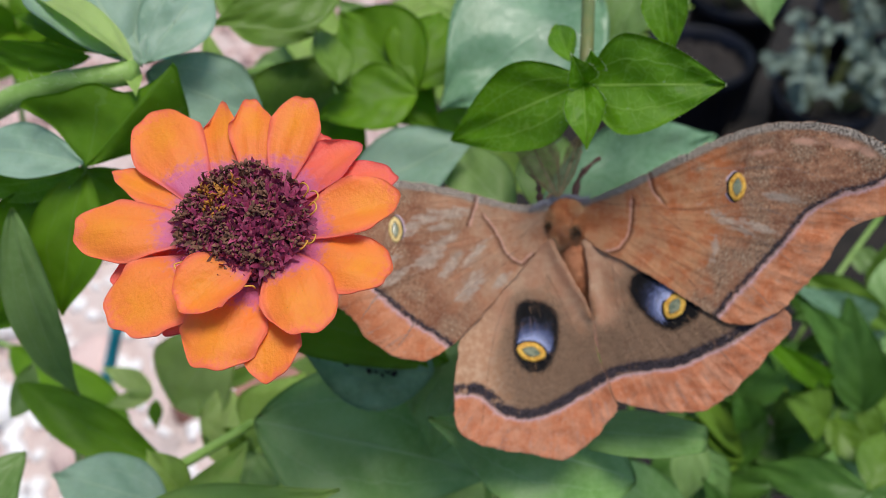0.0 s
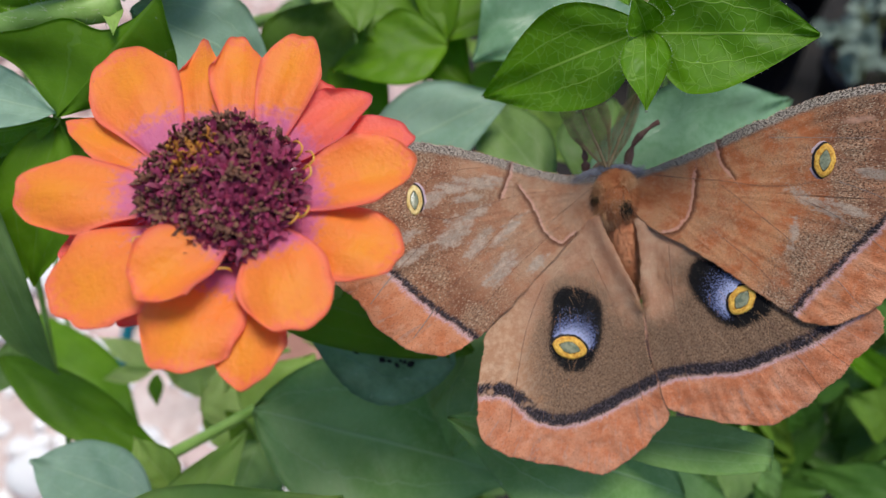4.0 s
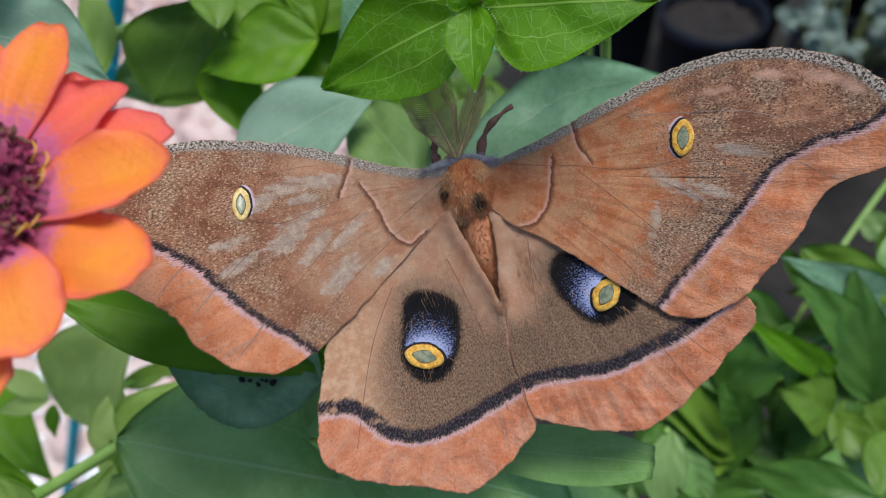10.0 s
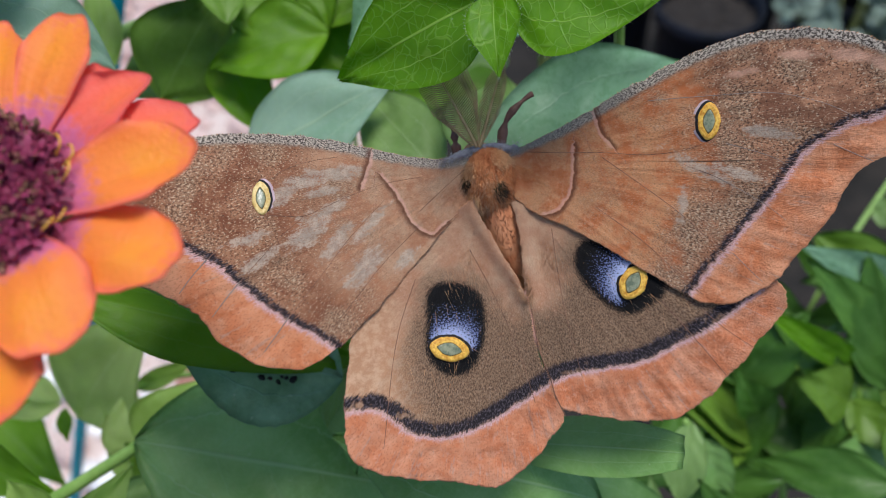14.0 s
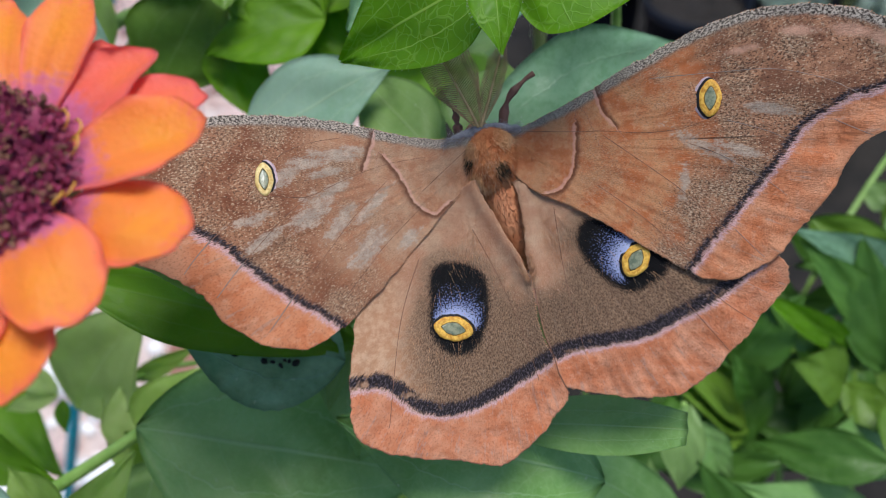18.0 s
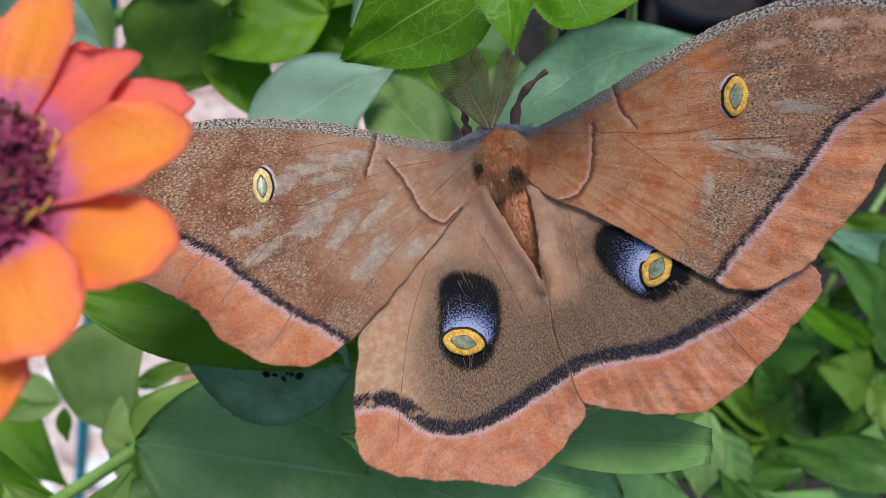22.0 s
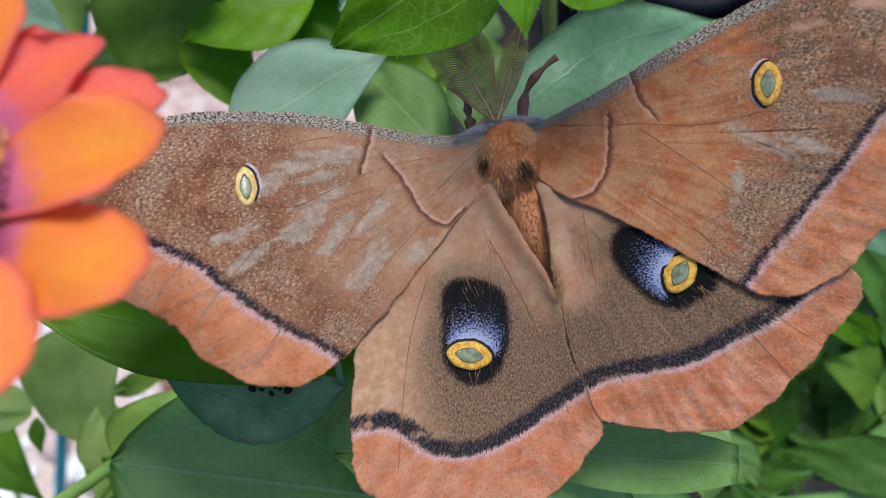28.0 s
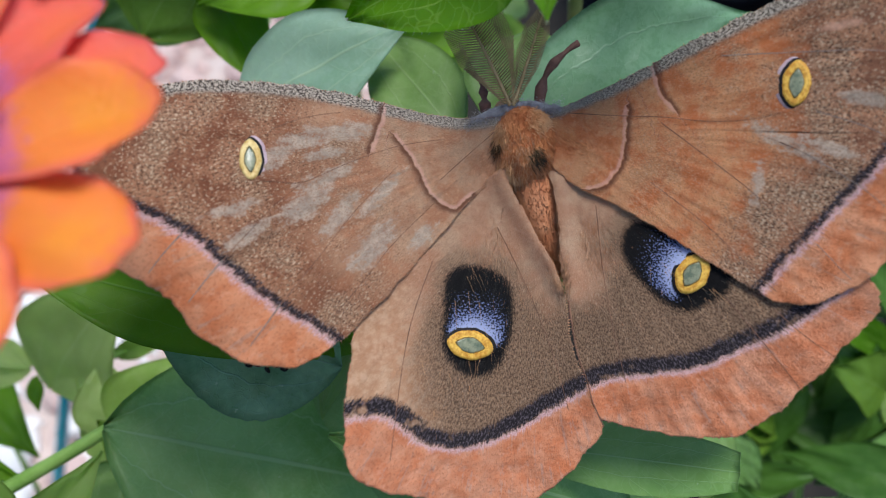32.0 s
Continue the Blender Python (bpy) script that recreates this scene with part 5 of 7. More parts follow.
def petal(parent, base, tip, plus, minus, wide=0.65, lift=0.0, rise=0.0, arch=0.6, roll=0.0, point=0.0, scallop=0.35, seed=0, rose=False):
    """One ray petal from base to tip, mm in the head's plane; plus, minus: its half widths to both sides; roll: edges up; point: a drawn-out tip."""
    rng = np.random.default_rng(seed + 40)
    ph = rng.uniform(0, 6.3, 4)
    ns, nw = 30, 21
    base, tip = np.array(base, float), np.array(tip, float)
    ax = tip - base
    ax /= np.linalg.norm(ax)
    base = base - ax * 2.6
    length = np.linalg.norm(tip - base)
    side = np.array((-ax[1], ax[0]))
    verts, rib, mm = [], [], []
    for i in range(ns):
        s = i / (ns - 1)
        if s < wide:
            w = 0.34 + 0.66 * math.sin(0.5 * math.pi * s / wide) ** 1.25
        else:
            w = 1 - (0.10 + 0.5 * point) * ((s - wide) / (1 - wide)) ** 2
        for j in range(nw):
            t = 2 * j / (nw - 1) - 1
            y = t * w * (plus if t > 0 else minus) * (1 + 0.035 * math.sin(9 * s + ph[2] + (2 if t > 0 else 0)))
            end = max(0.0, s - 0.7) / 0.3
            x = length * s * (1 - (0.26 - 0.06 * point) * abs(t) ** 2.6 * s * s) - scallop * end * (0.7 * math.sin(4 * t + ph[0]) + 0.5 * math.sin(9 * t + ph[1])) + point * 1.2 * end * (1 - abs(t)) ** 2
            z = lift + rise * s + arch * math.sin(math.pi * min(1.0, 1.1 * s)) - 1.1 * (1 - s) ** 4
            z += roll * abs(t) ** 2 * w * (plus + minus) * 0.12 + 0.35 * math.sin(2.4 * t + ph[1]) * s + 0.25 * math.sin(6 * s + 3 * t + ph[3])
            z += (0.13 * math.cos(8.5 * t + ph[0]) + 0.05 * math.cos(21 * t)) * min(1, 2 * s) * (1.15 - s) + 0.22 * abs(t) ** 6 * math.sin(13 * s + ph[2] + 2 * t)
            p = base + ax * x + side * y
            verts.append(np.array((p[0], p[1], z)) * 0.001)
            rib.append((s, 0.5 + 0.5 * t))
            mm.append((x * 0.1 + seed, y * 0.1))
    faces = [(i * nw + j, i * nw + j + 1, (i + 1) * nw + j + 1, (i + 1) * nw + j) for i in range(ns - 1) for j in range(nw - 1)]
    k = len(verts)
    verts += [v - np.array((0, 0, 0.00022)) for v in verts]
    rib, mm = rib + rib, mm + mm
    faces += [tuple(reversed([i + k for i in f])) for f in faces]
    rim = [i * nw for i in range(ns)] + [(ns - 1) * nw + j for j in range(1, nw)] + [i * nw + nw - 1 for i in range(ns - 2, -1, -1)]
    faces += [(rim[i], rim[i] + k, rim[i + 1] + k, rim[i + 1]) for i in range(len(rim) - 1)]
    return mesh_object("petal", verts, faces, MAT["petal_rose" if rose else "petal"], parent, {"rib": rib, "mm": mm})


def floret_mesh(kind, seed):
    """A tiny disc floret: five-lobed magenta star, or a withered brown or golden tuft on a tube."""
    rng = np.random.default_rng(seed)
    pieces, index = [], []
    v, f = tube_data([(0, 0, -0.0016), (0, 0, 0.0), (0, 0, 0.0005)], [0.00022, 0.00032, 0.00042], 6)
    pieces.append((v, f))
    index += [0] * len(f)
    for k in range(5):
        a = 2 * math.pi * k / 5 + rng.uniform(-0.25, 0.25)
        out, si = np.array((math.cos(a), math.sin(a), 0)), np.array((-math.sin(a), math.cos(a), 0))
        L = rng.uniform(0.0008, 0.0012)
        p0, p1 = out * 0.0003 + np.array((0, 0, 0.0004)), out * L + np.array((0, 0, rng.uniform(0.0007, 0.0014)))
        mid = 0.5 * (p0 + p1) + np.array((0, 0, 0.0002))
        w = 0.0002
        pieces.append(([p0 - si * w * 0.8, p0 + si * w * 0.8, mid + si * w, mid - si * w, p1], [(0, 1, 2, 3), (3, 2, 4)]))
        index += [0 if kind == 0 or rng.uniform() < 0.3 else 1] * 2
    if kind:
        for _ in range(6):
            a = rng.uniform(0, 6.28)
            out = np.array((math.cos(a), math.sin(a), 0))
            c = out * rng.uniform(0.0, 0.0005) + np.array((0, 0, rng.uniform(0.0004, 0.0010)))
            v, f = tube_data([c, c + out * 0.0002 + np.array((0, 0, 0.0003)), c + out * rng.uniform(0.0002, 0.0006) + np.array((0, 0, rng.uniform(0.0000, 0.0005)))], [0.00012, 0.00016, 0.00006], 5, 0.5)
            pieces.append((v, f))
            index += [1] * len(f)
    verts, faces = join(pieces)
    me = bpy.data.meshes.new("disc_floret")
    me.from_pydata([tuple(v) for v in verts], [], faces)
    for m in (MAT["floret"], MAT["anther_gold"] if kind == 2 else MAT["anther"]):
        me.materials.append(m)
    me.polygons.foreach_set("material_index", index)
    me.polygons.foreach_set("use_smooth", [True] * len(me.polygons))
    return me


def zinnia_flower():
    z = thing("zinnia_flower", FLOWER, "orange zinnia bloom with pink petal bases and a dark maroon centre", "flower")
    petal(z, (-8.9, 7.2), (-17.5, 19.9), 5.9, 5.8, 0.68, 1.4, 1.2, 0.8, -0.4, seed=1)
    petal(z, (-4.2, 9.6), (-6.3, 22.2), 4.4, 3.2, 0.60, 0.2, 1.0, 0.5, 0.6, 0.8, 0.2, seed=2)
    petal(z, (0.1, 9.7), (-1.3, 22.6), 3.7, 3.5, 0.80, 0.8, 1.2, 0.3, 0.8, 0.2, 0.55, seed=3)
    petal(z, (4.6, 8.9), (7.2, 22.8), 4.1, 4.2, 0.76, 1.5, 1.3, 0.4, 0.7, seed=4)
    petal(z, (5.6, 7.6), (11.0, 17.6), 3.6, 3.6, 0.60, -1.0, 0.6, 0.3, 0.3, seed=18, rose=True)
    petal(z, (8.5, 7.3), (16.4, 14.4), 4.8, 2.8, 0.62, 0.6, 1.2, 0.2, 0.9, 0.3, 0.2, seed=5, rose=True)
    petal(z, (10.4, 5.2), (22.0, 9.6), 4.4, 3.2, 0.70, 0.2, 0.8, 0.4, 0.6, seed=6, rose=True)
    petal(z, (9.6, 0.3), (22.6, 5.4), 5.1, 4.5, 0.66, 1.7, 1.0, 0.5, 0.3, seed=7)
    petal(z, (9.1, -4.7), (22.0, -7.1), 5.4, 4.6, 0.62, 0.3, 1.2, 0.6, -0.4, seed=8)
    petal(z, (6.3, -6.1), (11.5, -17.3), 5.8, 5.2, 0.62, 1.9, 1.4, 0.9, -0.6, seed=9)
    petal(z, (3.9, -10.2), (5.3, -23.2), 5.0, 4.4, 0.66, -0.6, 0.8, 0.6, -0.4, seed=10)
    petal(z, (0.1, -9.6), (-3.0, -22.3), 6.0, 6.6, 0.62, 0.2, 1.4, 0.9, -0.5, seed=11)
    petal(z, (0.2, -6.6), (-6.9, -14.6), 4.8, 4.6, 0.70, 3.0, 2.6, 0.6, 0.8, seed=12)
    petal(z, (-6.0, -6.9), (-17.4, -15.9), 5.8, 7.0, 0.62, 0.8, 1.2, 0.8, -0.4, 0.0, 0.6, seed=13)
    petal(z, (-9.8, -1.0), (-25.2, -2.2), 4.4, 5.8, 0.66, 1.6, 1.4, 0.8, -0.7, seed=14)
    petal(z, (-9.6, 4.0), (-21.3, 9.3), 3.0, 3.8, 0.66, 0.4, 1.0, 0.4, 0.4, 0.3, seed=15)
    petal(z, (-9.0, -3.8), (-19.5, -8.0), 4.0, 4.0, 0.60, -1.2, 0.4, 0.3, 0.3, seed=16, rose=True)
    petal(z, (-5.5, -8.6), (-10.6, -16.0), 3.4, 3.4, 0.60, -0.9, 0.4, 0.3, 0.3, seed=17, rose=True)
    core = mesh_object("disc", *ellipsoid((0, 0, 0.0006), (0.0086, 0.0084, 0.0052), 14, 28), MAT["disc"], z, label="dark maroon domed centre")
    kinds = [[floret_mesh(k, 10 * k + j) for j in range(3)] for k in range(3)]
    rng = np.random.default_rng(5)
    for i in range(200):
        u = (i + 0.5) / 200
        r, a = 8.9 * math.sqrt(u), i * 2.39996
        x, y = r * math.cos(a), r * math.sin(a)
        h = 5.2 * math.sqrt(max(0.0, 1 - (r / 9.6) ** 2)) + 0.9
        nrm = Vector((x / 80.0, y / 80.0, h / 50.0)).normalized()
        upper_left = -x * 0.6 + y * 0.8
        kind = 1 if rng.uniform() < 0.5 + 0.05 * upper_left else 0
        if -7 < x < -1 and 0 < y < 5 and rng.uniform() < 0.45:
            kind = 2
        ob = new("disc_floret", kinds[kind][int(rng.integers(0, 3))])
        ob.parent = core
        turn = Vector((0, 0, 1)).rotation_difference((nrm + Vector(rng.normal(size=3)) * 0.3).normalized()).to_matrix().to_4x4()
        ob.matrix_local = Matrix.Translation((x * 0.001, y * 0.001, h * 0.001 - 0.0006)) @ turn @ pose(0, 0, 0, 0, 0, float(rng.uniform(0, 360))) @ Matrix.Scale(float(rng.uniform(1.2, 1.9)), 4)
    for k, (a, r) in enumerate(((28, 10.6), (18, 11.4), (8, 10.8), (-20, 11.2), (-27, 10.4), (-84, 10.8), (-128, 10.6), (-140, 11.6))):
        c, s_ = math.cos(radians(a)), math.sin(radians(a))
        pts = [(0.0088 * c, 0.0088 * s_, 0.002), (0.001 * r * c, 0.001 * r * s_, 0.0042), (0.001 * r * c - 0.0014 * s_, 0.001 * r * s_ + 0.0014 * c, 0.0040), (0.001 * r * c - 0.0018 * s_ - 0.0008 * c, 0.001 * r * s_ + 0.002 * c, 0.0030)]
        mesh_object("style", *tube_data(spline(pts, 12), 0.00013, 6), MAT["style"], z, label="curled yellow style thread")
    mesh_object("calyx", *ellipsoid((0, 0, -0.004), (0.0078, 0.0078, 0.0052), 8, 20), MAT["sepal"], z, label="green scaly cup under the petals")
    inv = FLOWER.inverted() @ NEAR
    pts = [inv @ Vector(p) for p in grounded(((-0.0302, 0.1240, 0.4430), (-0.027, 0.155, 0.420), (-0.022, 0.215, 0.360), (-0.012, 0.240, 0.280), (0.0, 0.250, 0.0)))]
    mesh_object("stem", *tube_data(spline([tuple(p) for p in pts], 24), np.linspace(0.0016, 0.003, 24), 10), MAT["stem"], z)


zinnia_flower()


# ---- the moth ----
MOTH = NEAR @ Matrix(((0.99958, 0.00961, -0.02745, 0.02668), (-0.02908, 0.33020, -0.94346, 0.16392), (0.0, 0.94386, 0.33034, 0.42693), (0, 0, 0, 1)))


def wing_lift(u, v):
    """How far the spread wings stand off the moth's own plane, in mm: they rise to both sides of the body."""
    s = np.sqrt(u * u + 64) - 8
    left, right = np.where(u < 0, s, 0), np.where(u > 0, s, 0)
    return -6.274 + 0.3206 * left + 0.3744 * right - 0.1935 * v - 0.00878 * left * v + 0.00406 * right * v


def to_line(p, line):
    """Signed mm from points to an open curve; plus lies to the right of its way."""
    best, sign = np.full(len(p), 1e9), np.zeros(len(p))
    for a, b in zip(line[:-1], line[1:]):
        d = b - a
        t = np.clip(((p - a) @ d) / (d @ d), 0, 1)
        q = p - (a + t[:, None] * d)
        dist = np.linalg.norm(q, axis=1)
        near = dist < best
        best = np.where(near, dist, best)
        sign = np.where(near, np.sign(d[1] * (p - a)[:, 0] - d[0] * (p - a)[:, 1]), sign)
    return best * sign


def inside(p, poly):
    """Signed mm to a closed outline, minus within it."""
    k = len(poly)
    hit = np.zeros(len(p), bool)
    best = np.full(len(p), 1e9)
    for i in range(k):
        a, b = poly[i], poly[(i + 1) % k]
        d = b - a
        t = np.clip(((p - a) @ d) / (d @ d + 1e-12), 0, 1)
        best = np.minimum(best, np.linalg.norm(p - (a + t[:, None] * d), axis=1))
        cross = (a[1] > p[:, 1]) != (b[1] > p[:, 1])
        with np.errstate(divide="ignore", invalid="ignore"):
            hit ^= cross & (p[:, 0] < (b[0] - a[0]) * (p[:, 1] - a[1]) / (b[1] - a[1]) + a[0])
    return np.where(hit, -best, best)


def blobs(p, spots):
    """Soft oval spots: u, v, half length, half width in mm, turn in degrees."""
    best = np.zeros(len(p))
    for u, v, a, b, turn in spots:
        c, s_ = math.cos(radians(turn)), math.sin(radians(turn))
        q = p - np.array((u, v))
        r = np.hypot((q[:, 0] * c + q[:, 1] * s_) / a, (q[:, 1] * c - q[:, 0] * s_) / b)
        best = np.maximum(best, np.exp(-0.55 * r * r))
    return best


def wing(parent, name, outline, pole, root, mat, band, raise_by, costa=None, ante=(), blot=None, eye=None, frost_way=(0, 1), ripple=0.16, seed=0, bare=(), apex=(), ridge=()):
    """A wing from its outline in mm; band: its dark line; costa: its front edge; ante: pale inner lines; blot: black patch."""
    rng = np.random.default_rng(seed)
    nb, nr = 360, 64
    rim = spline(outline, nb, True)
    pole, root = np.array(pole, float), np.array(root, float)
    rim = rim + (rim - pole) / np.linalg.norm(rim - pole, axis=1)[:, None] * (rng.normal(size=(nb, 1)) * 0.06)
    turn = np.arange(nb) * 2 * math.pi / nb
    rim = rim + (rim - pole) / np.linalg.norm(rim - pole, axis=1)[:, None] * np.array([0.30 * noise.noise((9 * math.cos(a) + seed, 9 * math.sin(a), 0.5)) + 0.12 * noise.noise((30 * math.cos(a), 30 * math.sin(a), seed)) for a in turn])[:, None]
    pts = [pole[None]]
    for r in range(1, nr + 1):
        pts.append(pole + (rim - pole) * (r / nr) ** 0.9)
    p = np.concatenate(pts)
    faces = [(0, 1 + k, 1 + (k + 1) % nb) for k in range(nb)]
    for r in range(nr - 1):
        a, b = 1 + r * nb, 1 + (r + 1) * nb
        faces += [(a + k, b + k, b + (k + 1) % nb, a + (k + 1) % nb) for k in range(nb)]
    bd = to_line(p, spline(band, 60))
    ang = np.arctan2(p[:, 1] - root[1], p[:, 0] - root[0]) % (2 * math.pi)
    reach = np.linalg.norm(p - root, axis=1)
    out = np.clip(bd, 0, 6)
    w = wing_lift(p[:, 0], p[:, 1]) + raise_by
    rough = np.array([noise.noise((a * 13 + 7 * seed, b * 0.05, 0.3)) + 0.6 * noise.noise((a * 31, b * 0.09, seed)) for a, b in zip(ang, reach)])
    w += ripple * 2.2 * rough * (np.clip(reach / 40, 0, 1) + 0.08 * out)
    flute = np.array([noise.noise((q[0] * 0.32, q[1] * 0.32, seed + 0.7)) for q in p])
    w += 0.10 * flute * np.clip(bd, 0, 6) + 0.25 * np.sin(p[:, 0] * 0.33 + seed) * np.sin(p[:, 1] * 0.41)
    attrs = {"band": bd, "reach": reach, "costa": np.full(len(p), 9.0), "ante": np.full(len(p), 9.0), "blot": np.full(len(p), 9.0), "frost": np.full(len(p), 9.0), "dusk": np.zeros(len(p)), "edge": np.zeros(len(p)), "bare": blobs(p, bare), "apex": blobs(p, apex)}
    if costa:
        attrs["costa"] = np.abs(to_line(p, spline(costa, 80)))
    if ante:
        ds = [to_line(p, spline(a, 40)) for a in ante]
        attrs["ante"] = np.min(np.stack([np.where(np.abs(d) < 3, d, 9.0) for d in ds]), axis=0) if len(ds) == 1 else np.where(np.abs(ds[0]) < np.abs(ds[1]), ds[0], ds[1])
        step = np.clip(attrs["ante"] / 0.8, -1, 1)
        w += np.where(np.abs(attrs["ante"]) < 3, -0.03 * step, 0)
    if blot:
        attrs["blot"] = inside(p, spline(blot, 60, True))
        near = np.exp(-(np.clip(attrs["blot"], 0, None) / 4.0) ** 2)
        attrs["dusk"] = np.clip(near * 0.55 + 0.95 * np.exp(-((bd + 5.0) / 6.0) ** 2), 0, 1) * np.clip((p[:, 0] + 21.0) / 8.0, 0.0, 1.0)
        attrs["edge"] = np.clip((-13.0 - p[:, 0] - 0.22 * (p[:, 1] + 20)) / 7.0, 0, 1)
        q = p - np.array(eye)
        toward = np.array(frost_way) / np.linalg.norm(frost_way)
        attrs["frost"] = np.linalg.norm(q, axis=1) - 1.9 + 12 * np.clip(0.2 - (q @ toward) / (np.linalg.norm(q, axis=1) + 1e-6), 0, 1)
    if ridge:
        w += (0.45 + 1.05 * np.clip((p[:, 1] + 20) / 8, 0, 1)) * np.exp(-(to_line(p, spline(ridge, 40)) / 1.6) ** 2)
    verts = [(q[0] * 0.001, q[1] * 0.001, h * 0.001) for q, h in zip(p, w)]
    k = len(verts)
    verts += [(x, y, z - 0.00012) for x, y, z in verts]
    top = faces
    faces = top + [tuple(reversed([i + k for i in f])) for f in top]
    e = 1 + (nr - 1) * nb
    faces += [(e + i, e + i + k, e + (i + 1) % nb + k, e + (i + 1) % nb) for i in range(nb)]
    uv = {"mm": np.tile(p * 0.01, (2, 1)), "polar": np.tile(np.stack([ang, reach * 0.01], 1), (2, 1))}
    attrs = {a: np.tile(v, 2) for a, v in attrs.items()}
    ob = mesh_object(name, verts, faces, mat, parent, uv, attrs)
    # short scales fringe the edge
    ri = rng.integers(0, nb, 900)
    edge, wr = rim[ri], w[1 + (nr - 1) * nb + ri]
    d = edge - pole
    d /= np.linalg.norm(d, axis=1)[:, None]
    roots = np.c_[edge - 0.15 * d, wr] * 0.001
    tips = np.c_[edge + d * rng.uniform(0.06, 0.24, (900, 1)) + rng.normal(size=(900, 2)) * 0.06, wr + rng.normal(size=900) * 0.12] * 0.001
    mesh_object("fringe", *hairs(roots, tips, 0.00005), MAT["fur_tan"], ob)["kind"] = "stuff"
    return ob


def on_wing(parent, points, up):
    """Points in mm laid on the wing's own uneven surface."""
    v = parent.data.vertices
    co = np.zeros(len(v) * 3, dtype=np.float32)
    v.foreach_get("co", co)
    co = co.reshape(-1, 3)[:len(v) // 2] * 1000
    p = np.array(points, float)
    high = []
    for q in p:
        d = np.linalg.norm(co[:, :2] - q, axis=1)
        near = np.argpartition(d, 6)[:6]
        high.append(np.average(co[near, 2], weights=1 / (d[near] + 0.05)))
    return np.c_[p, np.array(high) + up] * 0.001


def vein(parent, points, r=0.055, mat="vein"):
    path = on_wing(parent, spline(points, 30), 0.4 * r)
    mesh_object("vein", *tube_data(path, np.linspace(r, r * 0.6, 30) * 0.001, 5), MAT[mat], parent)


def eyespot(parent, at, angle, size, up, ring, crescent):
    """A ringed eyespot: black rim, golden ring, glassy pane; sizes in mm."""
    c, s_ = math.cos(radians(angle)), math.sin(radians(angle))
    a, b = size

    def lens(k, h, dx=0.0, point=0.0):
        verts, m = [], 40
        for i in range(m):
            q = 2 * math.pi * i / m
            rag = 1 + 0.03 * math.sin(7 * q + at[0]) + 0.02 * math.sin(17 * q + at[1])
            x, y = k * a * math.cos(q) * (1.04 + point * abs(math.cos(q)) ** 6), k * b * math.sin(q) * abs(math.sin(q)) ** 0.12 * rag + dx
            for lev, z in ((1.0, h - 0.25), (1.0, h), (0.8, h + 0.06), (0.0, h + 0.08)):
                X, Y = at[0] + (x * c - y * s_) * lev, at[1] + (x * s_ + y * c) * lev
                verts.append((X, Y, z))
        lift = wing_lift(np.array([v[0] for v in verts]), np.array([v[1] for v in verts])) + up
        verts = [(v[0] * 0.001, v[1] * 0.001, (v[2] + l) * 0.001) for v, l in zip(verts, lift)]
        faces = [(4 * i + j, 4 * ((i + 1) % m) + j, 4 * ((i + 1) % m) + j + 1, 4 * i + j + 1) for i in range(m) for j in range(3)]
        return verts, faces

    ob = mesh_object("eyespot", *lens(1.0, 0.30, -0.02, 0.05), MAT[ring], parent, label="yellow ringed eyespot with a glassy centre")
    if not crescent:
        mesh_object("eyespot_edge", *lens(1.12, 0.18, 0.10, 0.04), MAT["black"], parent)
    else:
        mesh_object("eyespot_edge", *lens(1.10, 0.16, crescent * 0.18, 0.04), MAT["black"], parent)
        mesh_object("eyespot_edge", *lens(1.16, 0.08, crescent * 0.40, 0.02), MAT["pink"], parent)
    mesh_object("eyespot_edge", *lens(0.62, 0.335, 0.0, 0.25), MAT["pane_edge"], parent)
    mesh_object("eyespot_pane", *lens(0.54, 0.37, 0.0, 0.25), MAT["eye_pane"], parent)
    return ob


def antenna(parent, points, left, right, up):
    """A feathered antenna: a shaft with a comb of fine barbs to both sides; left, right: the longest barbs in mm."""
    shaft = spline(points, 40)
    path = np.c_[shaft, np.linspace(up, up + 1.2, 40)] * 0.001
    ob = mesh_object("antenna", *tube_data(path, np.linspace(0.00030, 0.00012, 40), 6), MAT["antenna"], parent, label="tan feathered antenna")
    pieces = []
    for i in range(40):
        f = i / 39
        x = 1.0 + f * 37.5
        j = int(x)
        q = path[j] + (path[min(j + 1, 39)] - path[j]) * (x - j)
        d = path[min(j + 1, 39)] - path[max(j - 1, 0)]
        d /= np.linalg.norm(d)
        n = np.array((-d[1], d[0], 0))
        swell = min(1.0, 0.25 + 2.2 * f) * min(1.0, 0.22 + 2.4 * (1 - f))
        for n_, L in ((n, left * 0.001 * swell), (-n, right * 0.001 * swell)):
            mid = q + n_ * L * 0.55 + d * L * 0.22 + np.array((0, 0, 0.0003))
            tip = q + n_ * L * 0.95 + d * L * 0.70 + np.array((0, 0, 0.0002))
            pieces.append(tube_data([q, mid, tip], [0.00012, 0.00011, 0.00006], 4))
    mesh_object("plume", *join(pieces), MAT["plume"], ob)["kind"] = "stuff"


def fur(parent, count, place, comb, length, mat, seed, name="fur", width=0.00007):
    rng = np.random.default_rng(seed)
    roots, tips = [], []
    for _ in range(count):
        r, nrm = place(rng)
        roots.append(r)
        tips.append(np.array(r) + (np.array(comb) + np.array(nrm) * 0.55 + rng.normal(size=3) * 0.28) * length * rng.uniform(0.5, 1.2) * 0.001)
    mesh_object(name, *hairs(roots, tips, width), MAT[mat], parent)["kind"] = "stuff"


